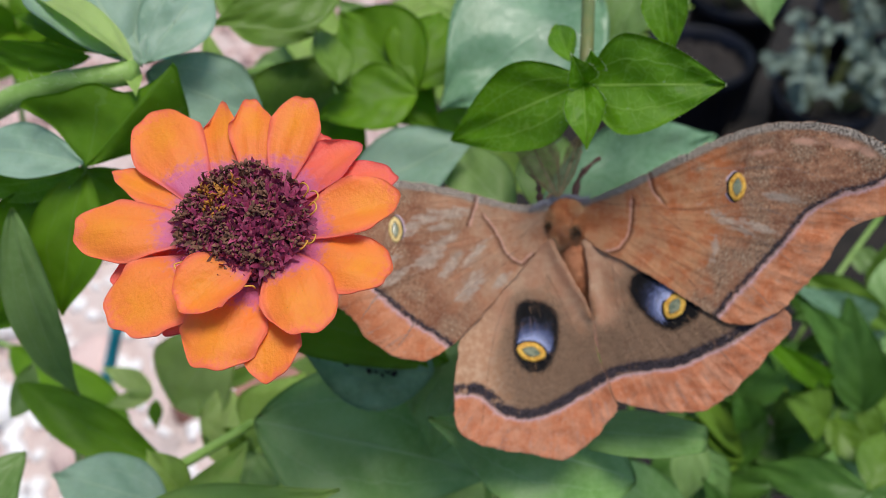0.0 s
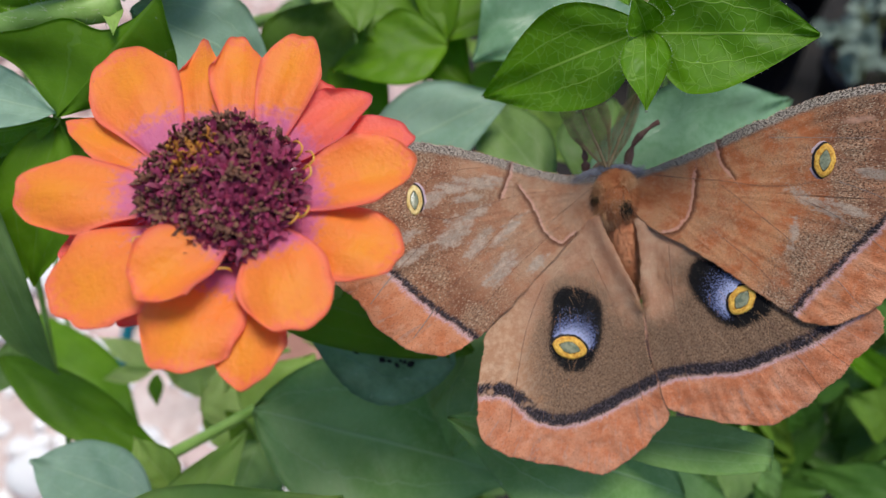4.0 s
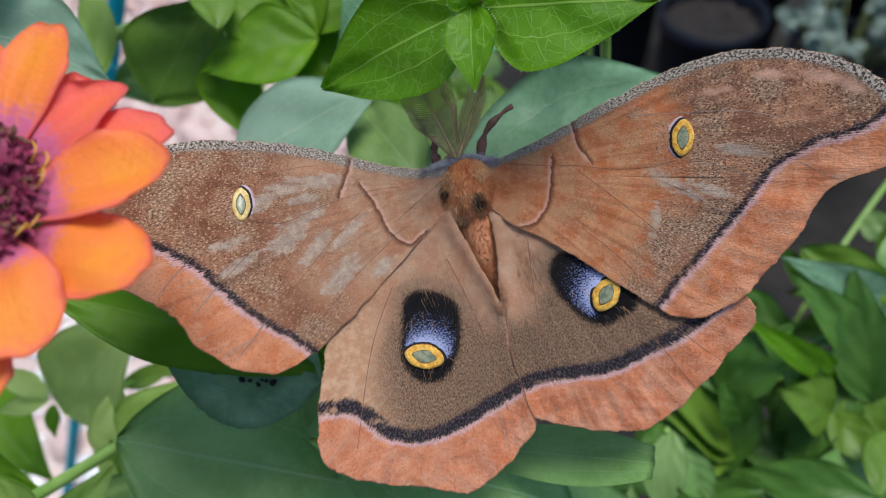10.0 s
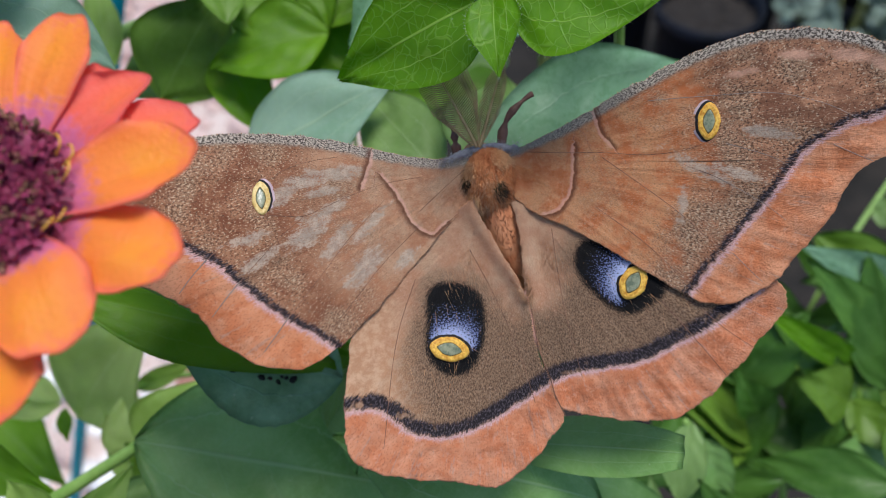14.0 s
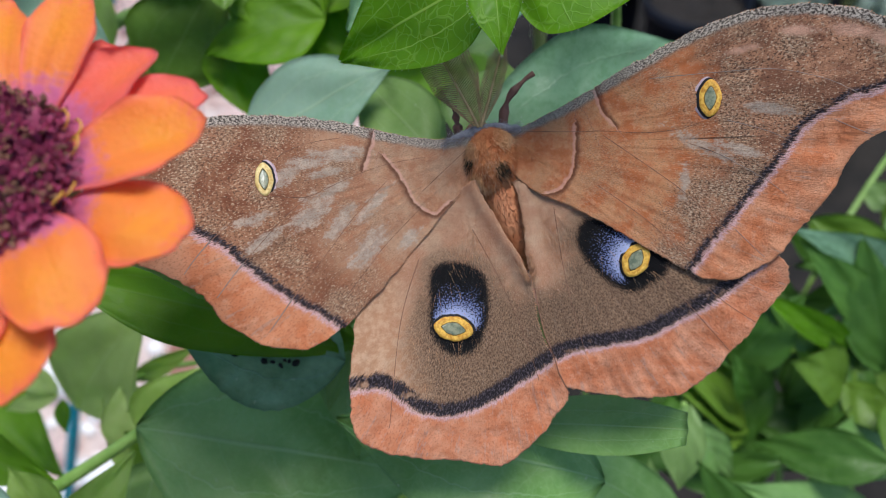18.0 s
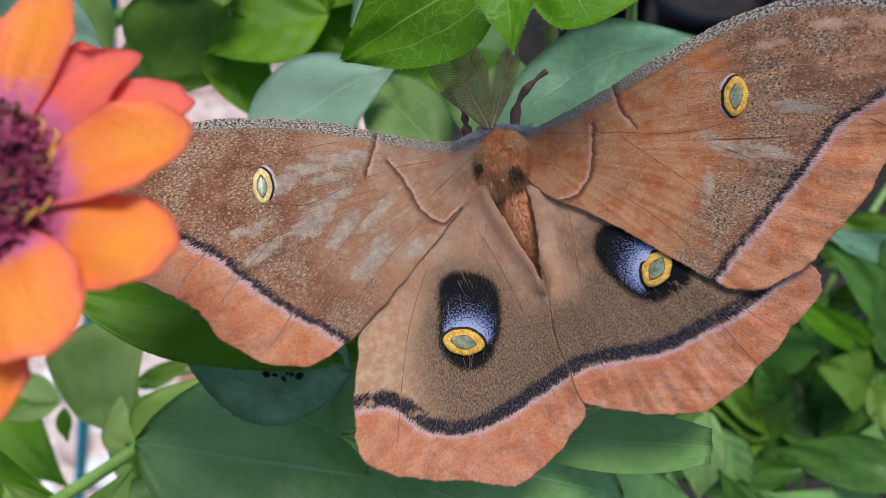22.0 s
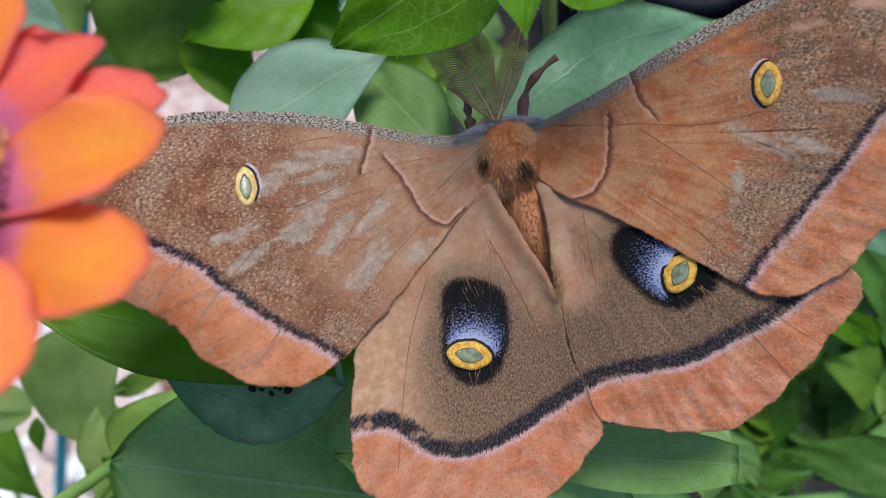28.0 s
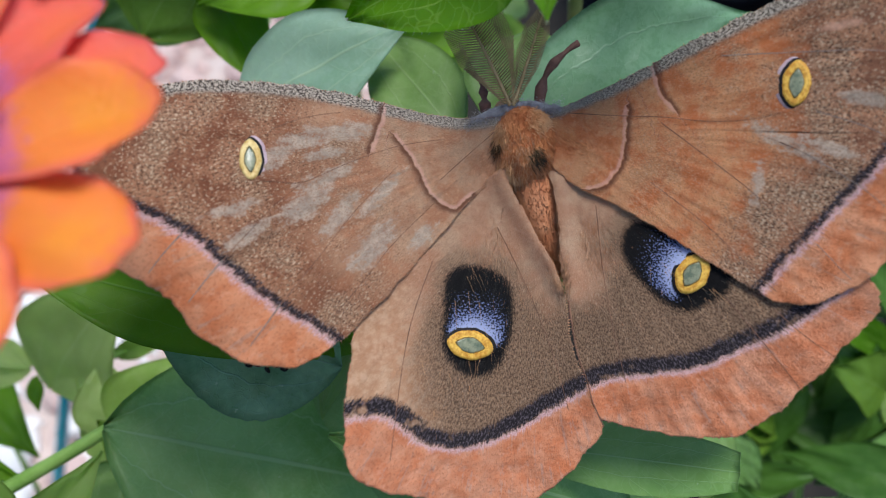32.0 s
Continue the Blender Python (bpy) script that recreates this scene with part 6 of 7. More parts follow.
def moth():
    m = thing("moth", MOTH, "large rust-brown silk moth with spread wings and yellow eyespots", "moth")
    # hindwings
    hl = wing(m, "hindwing", ((-3, 0), (-11, -6), (-18, -13), (-22.6, -19.5), (-23.6, -25), (-24.0, -30), (-23.8, -34.8), (-22.4, -38.2), (-18.6, -40.6), (-13, -42.9), (-8.5, -44.1), (-3.8, -45.7), (-0.3, -45.1), (3.7, -41.9), (7.1, -38.2), (9.0, -34.9), (7.5, -31.8), (6.7, -29.0), (5.3, -25.2), (4.5, -21.9), (4.0, -17.2), (2.6, -14.0), (0.6, -10.4), (-1.6, -6.6), (-3.4, -3.4), (-4.4, -1.6)),
              (-8, -24), (-1.5, -2), MAT["hind"], ((-27, -30.2), (-23, -30.9), (-20.7, -30.9), (-18.2, -32.0), (-14.8, -35.2), (-10.5, -36.9), (-6.0, -36.8), (-1.4, -35.0), (2.3, -32.8), (7.0, -29.7), (10, -27)), 0.25,
              blot=((-11.9, -19.7), (-11.5, -14.9), (-8.3, -13.9), (-3.9, -15.8), (-2.9, -20.5), (-3.8, -25.0), (-5.9, -28.0), (-9.5, -27.6), (-11.9, -24.2)), eye=(-8.3, -24.2), frost_way=(0.15, 1), ripple=0.12, seed=1, ridge=((-4.6, -2.0), (-1.9, -7.0), (0.5, -11.0), (2.6, -15.0), (3.9, -19.0), (4.7, -24.0), (6.2, -29.5)))
    hr = wing(m, "hindwing", ((1.6, 0), (2.5, -4.0), (3.0, -8), (3.4, -13), (3.9, -17), (5.2, -23), (6.2, -28), (6.9, -31.2), (8.6, -33.5), (11.0, -34.5), (14.0, -34.9), (18.3, -35.3), (24.3, -34.9), (29.4, -32.0), (32.7, -28.3), (36.0, -24.1), (39.5, -19.6), (40.9, -17.0), (40.2, -14.0), (36, -11), (28, -9), (18, -4), (9, 0)),
              (19, -19), (3, -1), MAT["hind"], ((3, -31), (7.4, -29.6), (11.5, -28.1), (16.8, -27.0), (21.2, -25.9), (25.4, -23.6), (28.8, -21.6), (32.4, -19.2), (38, -14)), 0.0,
              blot=((11.5, -12.3), (12.3, -8.4), (15.5, -8.3), (19.8, -10.2), (24.6, -14.6), (21.8, -18.0), (18.8, -19.0), (15.0, -16.9)), eye=(20.0, -14.2), frost_way=(-1, 0.45), ripple=0.12, seed=2, ridge=((2.8, -3.0), (3.3, -8.0), (3.9, -13.0), (4.6, -18.0)))
    eyespot(hl, (-8.5, -24.0), -17, (2.9, 1.85), 0.25, "eye_gold", 0)
    eyespot(hr, (19.9, -14.2), 62, (2.6, 1.9), 0.0, "eye_gold", 0)
    # forewings
    fr = wing(m, "forewing", ((1.0, 6.3), (4.3, 7.1), (10.7, 10.2), (16.1, 13.0), (22.1, 16.4), (27.9, 19.4), (32.6, 21.2), (37.1, 22.2), (41.5, 22.4), (45.7, 22.0), (49.8, 20.8), (54.4, 18.0), (57.4, 14.6), (58.8, 10.6), (58.0, 7.2), (55.2, 5.2), (51.2, 3.6), (48.5, 1.0), (46.6, -3.0), (44.0, -6.9), (40.9, -11.6), (38.4, -14.1), (35.3, -15.9), (32.1, -17.0), (29.3, -16.8), (27.6, -15.8), (23.1, -13.3), (19.0, -10.7), (15.5, -8.6), (11.2, -6.2), (6.7, -4.2), (3.4, -2.2), (1.2, 0.6), (0.6, 4.0)),
              (27, 4), (2, 4), MAT["fore_right"], ((26.5, -17), (28.1, -14.9), (30.6, -11.3), (33.8, -7.5), (36.9, -3.4), (40.0, 0.9), (42.9, 5.1), (45.8, 7.5), (48.6, 9.1), (51.3, 9.9), (54.5, 11.4), (57.5, 14.5)), 0.9,
              costa=((1.0, 6.3), (10.7, 10.2), (22.1, 16.4), (32.6, 21.2), (41.5, 22.4), (49.8, 20.8), (54.4, 18.0), (57.4, 14.6)),
              ante=(((11.7, 6.6), (11.5, 1.7), (10.9, -0.5), (9.1, -3.2), (7.0, -3.8))[::-1], ((14.9, 12.0), (15.2, 10.8), (15.9, 8.4), (17.4, 6.4))[::-1]), seed=3,
              bare=((29.5, 3.0, 4.5, 1.0, -30), (34.5, 2.2, 3.5, 0.8, -20), (27.0, -2.5, 3.4, 0.7, 80), (38, 8, 4, 0.8, -12)), apex=((42.3, 18.6, 2.6, 0.9, -5), (48.2, 18.2, 2.8, 1.0, -18), (52.0, 16.6, 2.2, 0.8, -30), (35, 16.5, 2.5, 0.6, 10)))
    fl = wing(m, "forewing", ((-2.5, 6.0), (-5.6, 5.5), (-9.8, 5.4), (-13.5, 5.9), (-17.1, 6.7), (-21.7, 7.9), (-26.2, 8.9), (-30.7, 9.7), (-35.1, 10.2), (-39.5, 10.5), (-43.8, 10.4), (-48.0, 9.8), (-53.0, 7.8), (-57.0, 4.0), (-58.6, -0.5), (-58.2, -4.0), (-56.0, -7.2), (-52.3, -9.9), (-49.0, -11.4), (-45.5, -13.5), (-42.5, -16.2), (-41.0, -18.4), (-38.0, -20.9), (-34.8, -22.7), (-31.2, -23.7), (-28.1, -23.6), (-25.6, -22.1), (-22.4, -19.8), (-17.3, -14.8), (-11.9, -9.0), (-8.0, -4.8), (-4.6, -2.0), (-1.6, 0.6), (-1.2, 4.0)),
              (-28, -4), (-3, 3), MAT["fore_left"], ((-24, -22.6), (-25.3, -21.4), (-27.4, -19.7), (-30.7, -17.5), (-34.0, -15.1), (-37.3, -12.4), (-40.7, -9.0), (-44.0, -7.0), (-46.9, -5.5), (-49.0, -4.4), (-53, -2.6), (-57, 1.0), (-58, 4))[::-1], 0.9,
              costa=((-2.5, 6.0), (-9.8, 5.4), (-17.1, 6.7), (-26.2, 8.9), (-35.1, 10.2), (-43.8, 10.4), (-48.0, 9.8), (-53.0, 7.8), (-57.0, 4.0)),
              ante=(((-18.3, 3.0), (-17.2, 1.7), (-15.4, -1.1), (-13.6, -4.4), (-10.9, -6.2), (-8.4, -4.6)), ((-20.0, 6.6), (-20.3, 5.0), (-20.8, 3.2), (-21.4, 1.6))), seed=4,
              bare=((-33.2, 0.9, 2.6, 1.4, 40), (-29.5, 3.0, 4.2, 1.3, 12), (-24.2, 3.8, 3.6, 1.2, 4), (-27.3, 1.2, 3.0, 0.8, 12), (-37.6, -5.2, 3.2, 0.9, 14), (-36.0, -8.4, 3.4, 1.0, 30), (-29.0, -4.6, 3.6, 1.9, 40), (-26.4, -1.8, 3.2, 1.0, 30), (-20.9, -10.6, 3.8, 1.9, 48), (-25.2, -6.6, 3.6, 1.2, 50), (-20.0, -4.0, 3.6, 1.0, 48), (-14.8, -9.6, 2.2, 1.2, 40)))
    eyespot(fl, (-36.0, 0.7), 98, (2.3, 1.3), 0.9, "eye_cream", -1)
    eyespot(fr, (30.8, 9.8), 86, (2.55, 1.5), 0.9, "eye_gold", 1)
    for line in (((-34.5, 3.4), (-33.3, 4.5), (-29.3, 5.8), (-25.1, 6.3)), ((-34.8, -1.9), (-32.1, -2.2), (-29.4, -2.2), (-23.8, 0.1), (-18.0, 1.9), (-12.0, 2.7)), ((-38.4, -11.0), (-33.4, -5.5), (-30.0, -2.5)),
                 ((-31.6, -16.6), (-26.7, -10.5), (-23.2, -6.0), (-18.0, -0.6)), ((-25.5, -18.7), (-21.3, -13.8), (-18.3, -10.2), (-13.1, -5.3)), ((-43.0, -7.6), (-41.1, -5.9), (-39.9, -5.0)), ((-12.5, -2.5), (-8.5, 1.0), (-5.5, 3.5))):
        vein(fl, line)
    for line in (((-38.4, -11.0), (-39.8, -12.8), (-41.6, -15.4)), ((-31.6, -16.6), (-33.0, -18.6), (-34.6, -20.8)), ((-43.0, -7.6), (-44.6, -9.6), (-46.0, -11.8))):
        vein(fl, line, 0.10, "vein_grey")
    for line in (((4.2, 6.0), (10.6, 5.7), (15.8, 5.6), (21.7, 5.1), (26.7, 5.5), (29.9, 6.5)), ((15.8, 4.9), (23.3, -0.9), (27.3, -4.3), (33.0, -10.0)), ((27.4, 3.5), (32.1, 1.4), (37.5, -2.0)), ((14.7, -2.7), (21.4, -7.9), (27.1, -13.5), (29.5, -15.6))):
        vein(fr, line)
    for line in (((33.0, 6.5), (38.3, 4.7), (41.2, 3.1)), ((22.7, 13.2), (31.5, 13.5), (39.1, 13.5), (45.5, 11.6), (49.7, 9.1)), ((32.0, 1.5), (37.5, -2.0), (40.6, -4.6)), ((46.5, 6.0), (49.0, 4.6), (51.0, 3.6)), ((33.6, -9.4), (36.0, -12.0), (37.6, -13.6))):
        vein(fr, line, 0.06, "vein_grey")
    for line in (((-13.5, -13.0), (-16.5, -22), (-18.5, -37)), ((-5.0, -9.0), (-1.0, -17), (2.6, -26), (4.6, -33))):
        vein(hl, line, 0.06)
    # no true vein: dark tube added to draw the seam where the hindwings overlap
    vein(hl, ((4.5, -18.5), (5.0, -22.0), (5.7, -25.4), (7.0, -29.0), (7.8, -31.8), (9.2, -34.8)), 0.12)
    for line in (((8, -6), (9.5, -18), (12.0, -29)), ((24, -17), (29, -23), (33, -28)), ((29.5, -18), (33, -21), (36.5, -23.4))):
        vein(hr, line, 0.06)
    # body
    thorax = mesh_object("thorax", *ellipsoid((-0.0016, 0.0014, -0.0066), (0.0044, 0.0056, 0.0030), 16, 24), MAT["fur"], m, label="furry rust-orange thorax")
    belly = spline([(-0.6, -1.6), (0.1, -4.2), (1.2, -8.0), (2.6, -12.0), (3.6, -16.5)], 24)
    deep = np.linspace(-7.6, -7.8, 24)
    round_ = np.interp(np.linspace(0, 1, 24), (0, 0.06, 0.16, 0.4, 0.75, 1), (0.0016, 0.0030, 0.0033, 0.0031, 0.0023, 0.0008)) + 0.00004 * np.cos(np.linspace(0, 6 * 6.283, 24))
    abdomen = mesh_object("abdomen", *tube_data(np.c_[belly, deep] * 0.001, round_, 20), MAT["fur_belly"], m, label="tapering rust-orange abdomen")
    mesh_object("head", *ellipsoid((-0.0034, 0.0062, -0.0082), (0.0022, 0.0018, 0.0018), 8, 14), MAT["fur_tan"], m, label="small tan furry head")

    def on_thorax(rng, cx=0.0, cy=0.0, size=2.0):
        while True:
            d = rng.normal(size=3)
            d /= np.linalg.norm(d)
            if d[2] > 0.1 and math.hypot(d[0] - cx, d[1] - cy) < size * rng.uniform(0.5, 1.15):
                return (-0.0016 + d[0] * 0.0044, 0.0014 + d[1] * 0.0056, -0.0066 + d[2] * 0.0030), d

    fur(thorax, 3000, on_thorax, (0.1, -0.7, 0.0), 0.8, "fur", 1, width=0.00005)
    fur(thorax, 200, lambda r: on_thorax(r, 0.38, -0.22, 0.26), (0.4, -0.6, 0.2), 1.1, "fur_dark", 2, width=0.00006)
    fur(thorax, 160, lambda r: on_thorax(r, -0.82, 0.05, 0.2), (0.1, -1.0, 0.1), 1.5, "fur_dark", 13, width=0.00005)
    fur(thorax, 520, lambda r: on_thorax(r, -0.74, 0.35, 0.28), (0.1, -0.8, 0.2), 1.3, "fur_pale", 3, width=0.00005)
    fur(thorax, 520, lambda r: on_thorax(r, 0.42, 0.68, 0.34), (0.3, -0.7, 0.15), 1.3, "fur_pale", 4, width=0.00005)
    fur(thorax, 900, lambda r: on_thorax(r, 0.0, -0.4, 0.8), (0.1, -0.8, 0.05), 1.1, "fur_tan", 17, width=0.00004)
    fur(thorax, 260, lambda r: on_thorax(r, -0.62, -0.55, 0.32), (0.2, -0.9, 0.1), 1.8, "fur_pale", 14)
    collar = spline([(-9.0, 4.6), (-6.6, 5.6), (-5.1, 6.1), (-2.8, 6.7), (-0.5, 6.9), (1.6, 6.6), (3.2, 6.8)], 30)
    high = np.array([float(wing_lift(np.array(q[0]), np.array(q[1]))) for q in collar])
    mesh_object("collar", *tube_data(np.c_[collar, high + 0.6] * 0.001, np.interp(np.arange(30), (0, 8, 22, 29), (0.0003, 0.0007, 0.0007, 0.0003)), 10), MAT["fur_grey"], m, label="blue-grey furry collar band")

    def on_collar(rng):
        i = int(rng.integers(0, 30))
        q = collar[i] + rng.normal(size=2) * (0.35, 0.45)
        return (q[0] * 0.001, q[1] * 0.001, (high[i] + 1.0 + rng.uniform(-0.8, 0.5)) * 0.001), (0, 0, 1)

    fur(thorax, 1800, on_collar, (0.0, -0.3, 0.4), 0.7, "fur_grey", 5, "collar_fur", 0.00005)

    def on_belly(rng):
        i = int(rng.integers(0, 23))
        a, r = rng.uniform(0.1, 3.04), round_[i] * 1000
        q = belly[i] + np.array((r * math.cos(a), rng.normal() * 0.3))
        return (q[0] * 0.001, q[1] * 0.001, (deep[i] + r * math.sin(a)) * 0.001), (0.4 * math.cos(a), 0, 0.4 * math.sin(a))

    fur(abdomen, 2200, on_belly, (0.2, -0.9, 0.0), 0.5, "fur_belly", 6, "abdomen_fur", 0.00005)

    def on_inner(root, far, spread, up):
        def place(rng):
            f = rng.uniform(0.02, 1) ** 0.8
            q = np.array(root) + (np.array(far) - np.array(root)) * f + rng.normal(size=2) * spread * (0.3 + f)
            return (q[0] * 0.001, q[1] * 0.001, (wing_lift(q[0], q[1]) + up) * 0.001), (0, 0, 0.15)
        return place

    # short silky hair on the wing bases and along their inner margins
    fur(hl, 700, on_inner((-5.0, -4), (-4, -18), 2.2, 0.2), (0.10, -1.0, 0.0), 1.3, "fur_tan", 7, width=0.000022)
    fur(hr, 700, on_inner((6.0, -4), (9, -18), 1.8, 0.0), (0.15, -0.98, 0.0), 1.3, "fur_tan", 8, width=0.000022)
    fur(hl, 420, on_inner((-4.2, -2.4), (3.4, -17), 0.25, 1.5), (0.45, -0.9, 0.0), 1.2, "fur_tan", 9, width=0.00003)
    fur(hr, 420, on_inner((2.8, -3), (4.4, -17), 0.25, 1.3), (-0.25, -1.0, 0.0), 1.2, "fur_tan", 10, width=0.00003)
    fur(fl, 320, on_inner((-4.0, 3), (-8.5, 0), 1.3, 0.95), (-0.7, -0.6, 0.05), 1.3, "fur_tan", 11, width=0.000025)
    fur(fr, 320, on_inner((2.2, 3), (7, 2), 1.3, 0.95), (0.8, -0.5, 0.05), 1.3, "fur", 12, width=0.000025)
    # a few long pale hairs over the black patches
    fur(hl, 46, on_inner((-8.5, -13), (-9.5, -29), 2.0, 0.35), (0.05, -1.0, 0.05), 5.0, "fur_pale", 15, "long_hair", 0.000022)
    fur(hr, 36, on_inner((15, -12), (24, -18), 1.8, 0.1), (0.5, -0.8, 0.05), 4.0, "fur_pale", 16, "long_hair", 0.000022)
    # antennae and legs
    antenna(m, ((-3.4, 7.0), (-4.4, 9.2), (-6.0, 12.4), (-7.9, 16.1), (-9.6, 19.4)), 4.0, 4.6, -6.0)
    antenna(m, ((-3.0, 7.0), (-2.0, 10.0), (-1.0, 13.3), (0.0, 16.6), (1.1, 20.0)), 1.9, 1.7, -6.0)
    for pts in (((-6.6, 6.0, -8), (-6.9, 8.4, -8.2), (-7.2, 10.4, -9)), ((0.6, 6.4, -8.0), (0.8, 9.0, -8.2), (1.9, 11.8, -8.6), (4.3, 14.2, -9.2), (5.8, 15.2, -9.6))):
        mesh_object("leg", *tube_data(spline(np.array(pts) * 0.001, 16), np.interp(np.arange(16), (0, 4, 6, 9, 12, 15), (0.0007, 0.0009, 0.00035, 0.0007, 0.0003, 0.0005)), 8), MAT["leg"], m, label="dark maroon leg gripping a leaf")


moth()

# ---- stake, pots, gravel and far planting ----
def garden_stake():
    s = thing("garden_stake", (0, 0, 0), "teal plastic-coated garden stake pushed into gravel", "stake")
    a, b = np.array((-0.442, 0.3525, -0.03)), np.array((-0.082, 0.4176, 0.912))
    path = [a + (b - a) * k / 30 for k in range(31)]
    mesh_object("rod", *tube_data(path, 0.0044, 14), MAT["stake"], s)
    for k in range(2, 30, 2):
        mesh_object("knob", *tube_data([a + (b - a) * (k / 30 - 0.002), a + (b - a) * k / 30, a + (b - a) * (k / 30 + 0.002)], [0.0044, 0.0051, 0.0044], 12), MAT["stake"], s)


def plant_pot(x, y, r, h, leaves, seed):
    rng = np.random.default_rng(seed)
    p = thing("plant_pot", (x, y, 0), "dark navy plastic nursery pot filled with soil", "plant pot", "nursery pots")
    prof = [(0.80, 0.0), (0.86, 0.4), (0.97, 0.9), (1.05, 0.9), (1.06, 1.0), (0.98, 1.0), (0.95, 0.9), (0.93, 0.86)]
    m = 40
    verts = [(r * q * math.cos(2 * math.pi * k / m), r * q * math.sin(2 * math.pi * k / m), h * z) for q, z in prof for k in range(m)]
    faces = [(i * m + k, i * m + (k + 1) % m, (i + 1) * m + (k + 1) % m, (i + 1) * m + k) for i in range(len(prof) - 1) for k in range(m)]
    mesh_object("pot", verts, faces, MAT["pot"], p)
    verts = [(r * 0.95 * q * math.cos(2 * math.pi * k / m), r * 0.95 * q * math.sin(2 * math.pi * k / m), h * 0.9 + rng.uniform(-0.006, 0.006)) for q in (1.0, 0.75, 0.5, 0.25) for k in range(m)]
    faces = [(i * m + k, i * m + (k + 1) % m, (i + 1) * m + (k + 1) % m, (i + 1) * m + k) for i in range(3) for k in range(m)] + [tuple(3 * m + k for k in range(m))]
    mesh_object("soil", verts, faces, MAT["soil"], p)
    if leaves:
        s = thing("silver_plant", (x, y, h * 0.9), "bushy plant with small rounded silver-green leaves", "plant")
        for c in range(leaves):
            a, q = rng.uniform(0, 6.28), r * 1.3 * math.sqrt(rng.uniform())
            top = np.array((q * math.cos(a), q * math.sin(a), rng.uniform(0.04, 0.13)))
            mesh_object("stem", *tube_data(spline([(top[0] * 0.3, top[1] * 0.3, -0.01), (top[0] * 0.7, top[1] * 0.7, top[2] * 0.6), tuple(top)], 6), 0.0016, 5), MAT["stem_dull"], s)
            for k in range(7):
                d = rng.normal(size=3)
                d /= np.linalg.norm(d)
                leaf(s, top, top + d * rng.uniform(0.018, 0.03), rng.uniform(0.012, 0.02), "silver", tuple(rng.normal(size=3) * 0.4 + (0, -0.3, 1)), wide=0.6, seed=c * 9 + k)


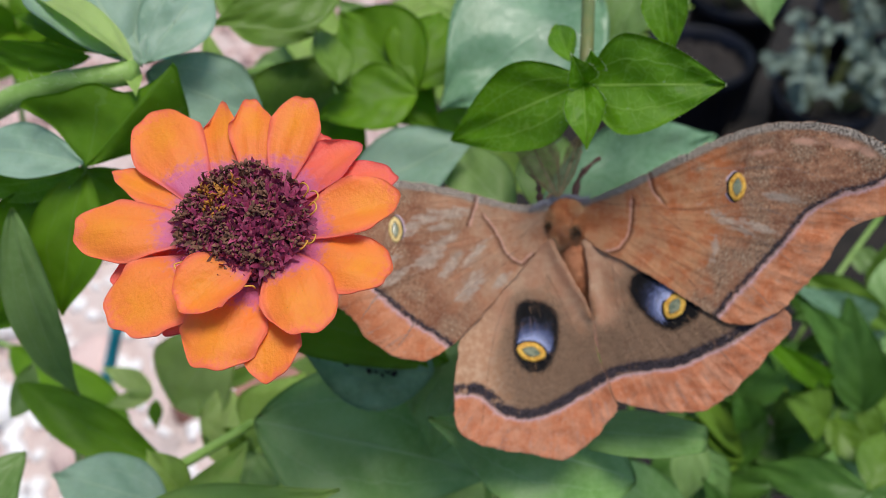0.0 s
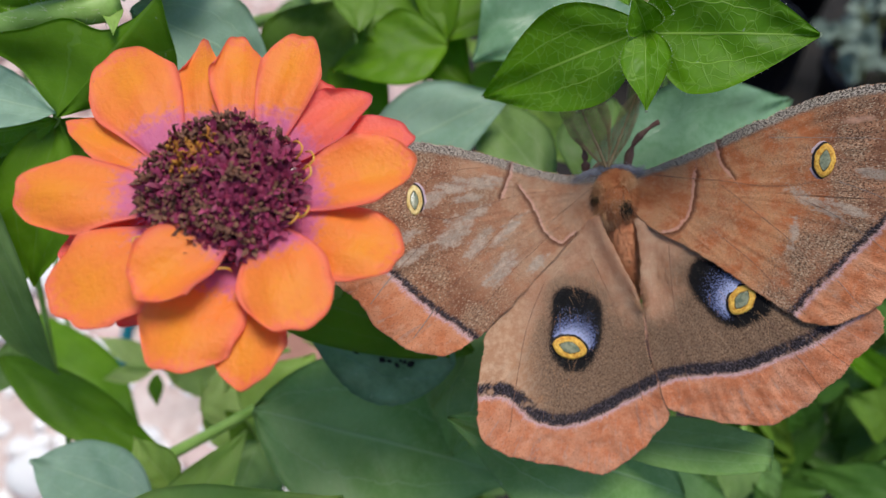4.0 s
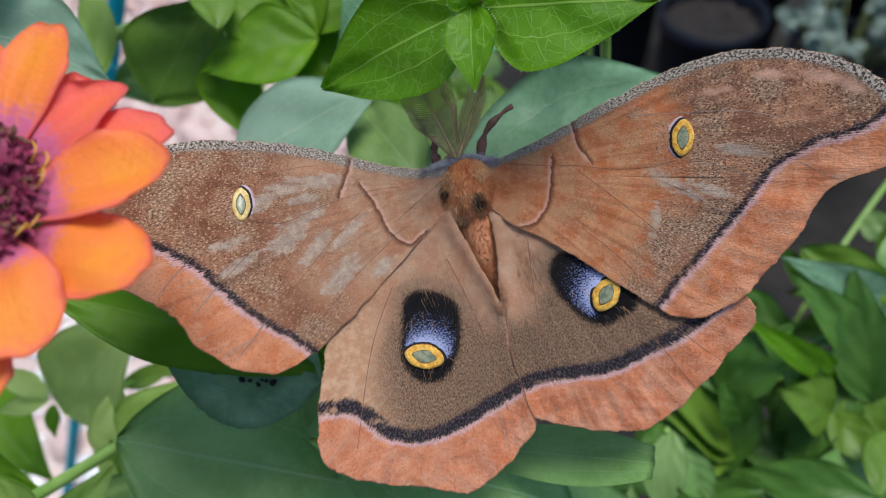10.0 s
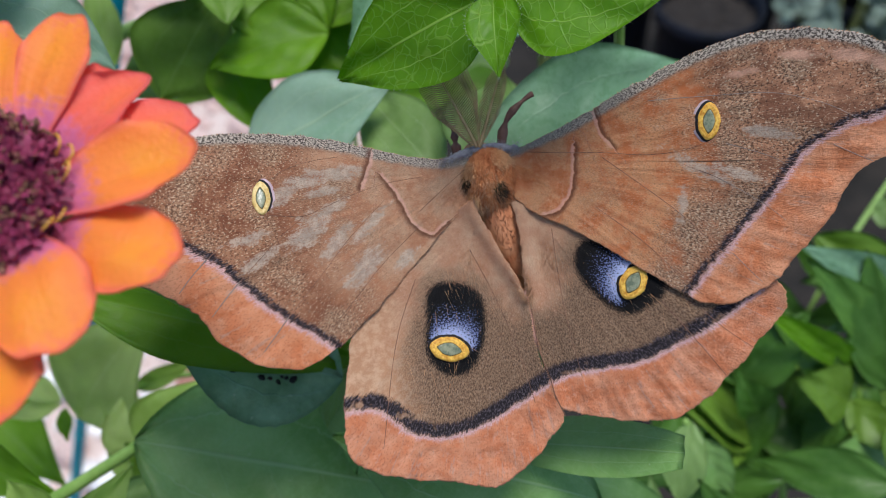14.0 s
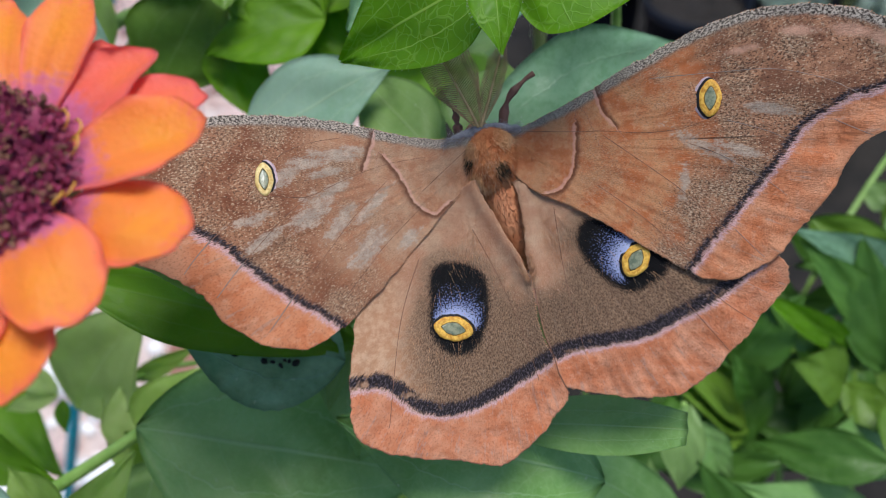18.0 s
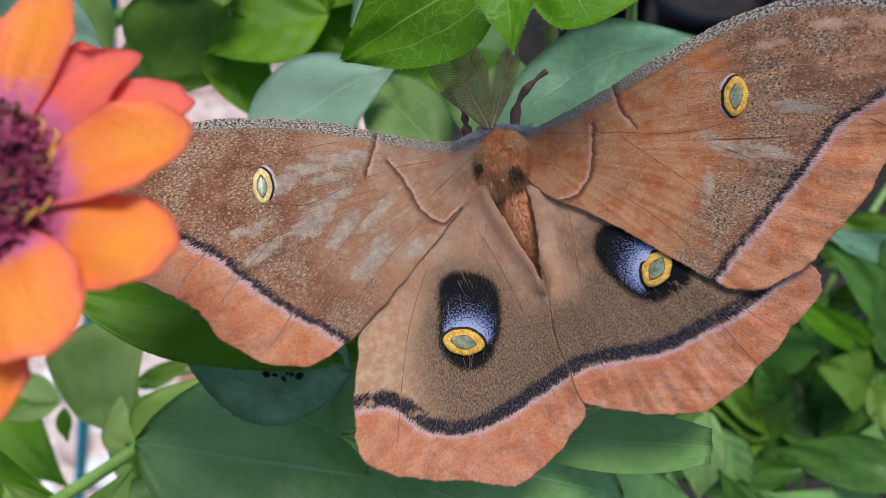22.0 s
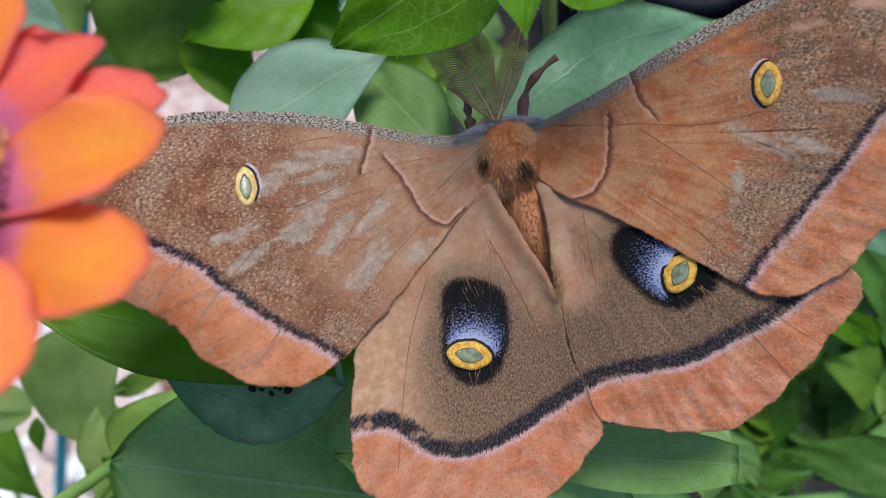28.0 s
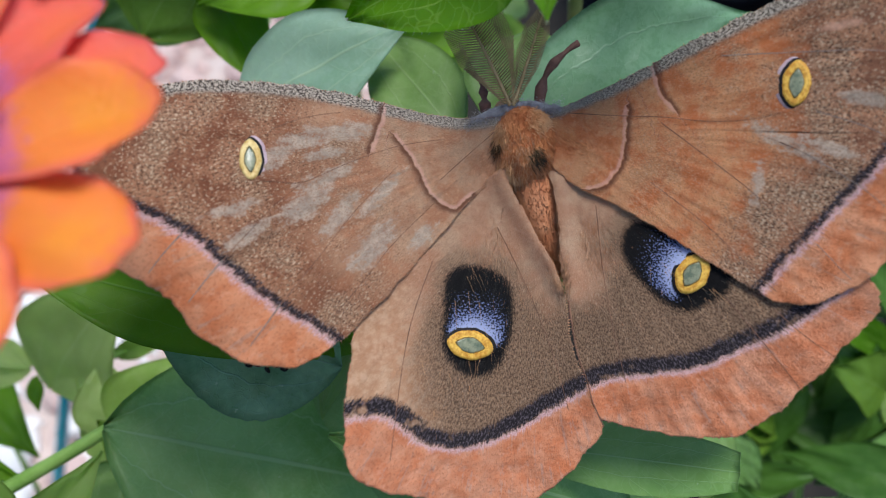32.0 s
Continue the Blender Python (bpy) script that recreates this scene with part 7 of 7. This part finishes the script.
def gravel(x0, x1, y0, y1, count, seed):
    rng = np.random.default_rng(seed)
    shapes = []
    for k in range(6):
        v, f = ellipsoid((0, 0, 0), (1, 1, 1), 7, 10)
        ph = rng.uniform(0, 6, 3)
        v = [np.array(q) * (1 + 0.16 * math.sin(3 * q[0] + ph[0]) + 0.14 * math.sin(4 * q[1] + ph[1])) for q in v]
        for mat in ("stone", "stone", "stone_pink"):
            me = bpy.data.meshes.new("stone")
            me.from_pydata([tuple(q) for q in v], [], f)
            me.materials.append(MAT[mat])
            me.polygons.foreach_set("use_smooth", [True] * len(f))
            shapes.append(me)
    xs, ys = np.linspace(x0 - 0.3, x1 + 0.05, 30), np.linspace(y0 - 0.1, y1, 30)
    verts = [(x + 0.02 * rng.normal(), y + 0.02 * rng.normal(), 0.010 + 0.002 * rng.normal()) for y in ys for x in xs]
    faces = [(j * 30 + i, j * 30 + i + 1, (j + 1) * 30 + i + 1, (j + 1) * 30 + i) for j in range(29) for i in range(29)]
    bed = thing("gravel_bed", (0, 0, 0), "pale pinkish white landscaping stones on soil", "gravel", kind="structure")
    mesh_object("grit", verts, faces, MAT["grit"], bed)
    small = [[], []]
    v0, f0 = ellipsoid((0, 0, 0), (1, 1, 0.7), 4, 6)
    for _ in range(2200):
        q, s = np.array((rng.uniform(x0 - 0.2, x1), rng.uniform(y0, y1), 0.014)), rng.uniform(0.006, 0.016)
        a = rng.uniform(0, 6.28)
        small[int(q[1] > 0.95)].append(([q + s * np.array((v[0] * math.cos(a) - 0.7 * v[1] * math.sin(a), v[0] * math.sin(a) + 0.7 * v[1] * math.cos(a), v[2])) for v in v0], f0))
    tagged(mesh_object("pebbles", *join(small[0]), MAT["stone"], bed), kind="stuff")
    tagged(mesh_object("pebbles", *join(small[1]), MAT["stone_pink"], bed), kind="stuff")
    for _ in range(count):
        x, y, pick = rng.uniform(x0, x1), rng.uniform(y0, y1), int(rng.integers(0, len(shapes)))
        ob = new("stone", shapes[pick // 3 * 3 + 2 if y > 0.95 else pick])
        ob.parent = bed
        r = rng.uniform(0.016, 0.040)
        ob.matrix_local = Matrix.LocRotScale((x, y, 0.010 + r * 0.45), Euler(rng.uniform(0, 6, 3) * (0.15, 0.15, 1)), Vector((r, r * rng.uniform(0.7, 1), r * rng.uniform(0.55, 0.8))))


garden_stake()
plant_pot(0.395, 1.165, 0.075, 0.245, 0, 1)
plant_pot(0.575, 1.10, 0.075, 0.22, 24, 2)
plant_pot(0.50, 1.36, 0.080, 0.24, 22, 3)
plant_pot(0.70, 1.30, 0.080, 0.24, 16, 8)
plant_pot(0.30, 1.40, 0.080, 0.25, 0, 6)


def paver(x, y, size, turn, seed):
    """A worn clay paver lying flat, with rounded edges."""
    rng = np.random.default_rng(seed)
    a, b, h, r = size[0] / 2, size[1] / 2, 0.05, 0.008
    ring = []
    for cx, cy, q0 in ((a - r, b - r, 0), (r - a, b - r, 90), (r - a, r - b, 180), (a - r, r - b, 270)):
        ring += [(cx + r * math.cos(radians(q0 + q)), cy + r * math.sin(radians(q0 + q))) for q in (0, 30, 60, 90)]
    verts, m = [], len(ring)
    for k, z in ((1.0, 0.0), (1.0, h - 0.008), (0.985, h - 0.002), (0.96, h), (0.5, h)):
        verts += [(p[0] * k, p[1] * k, z + rng.normal() * 0.0006) for p in ring]
    faces = [(i * m + k, i * m + (k + 1) % m, (i + 1) * m + (k + 1) % m, (i + 1) * m + k) for i in range(4) for k in range(m)] + [tuple(4 * m + k for k in range(m))]
    ob = mesh_object("clay_paver", verts, faces, MAT["clay"])
    ob.matrix_world = pose(x, y, 0.0, 0, 0, turn)
    tagged(ob, "worn terracotta paver lying among the pale stones", "paver", "edging pavers")


for k, (x, y, turn) in enumerate(((-0.05, 0.745, 8), (-0.26, 0.715, 8), (0.16, 0.77, 6))):
    paver(x, y, (0.20, 0.10), turn, k)
gravel(-1.15, -0.10, 0.36, 2.1, 300, 4)
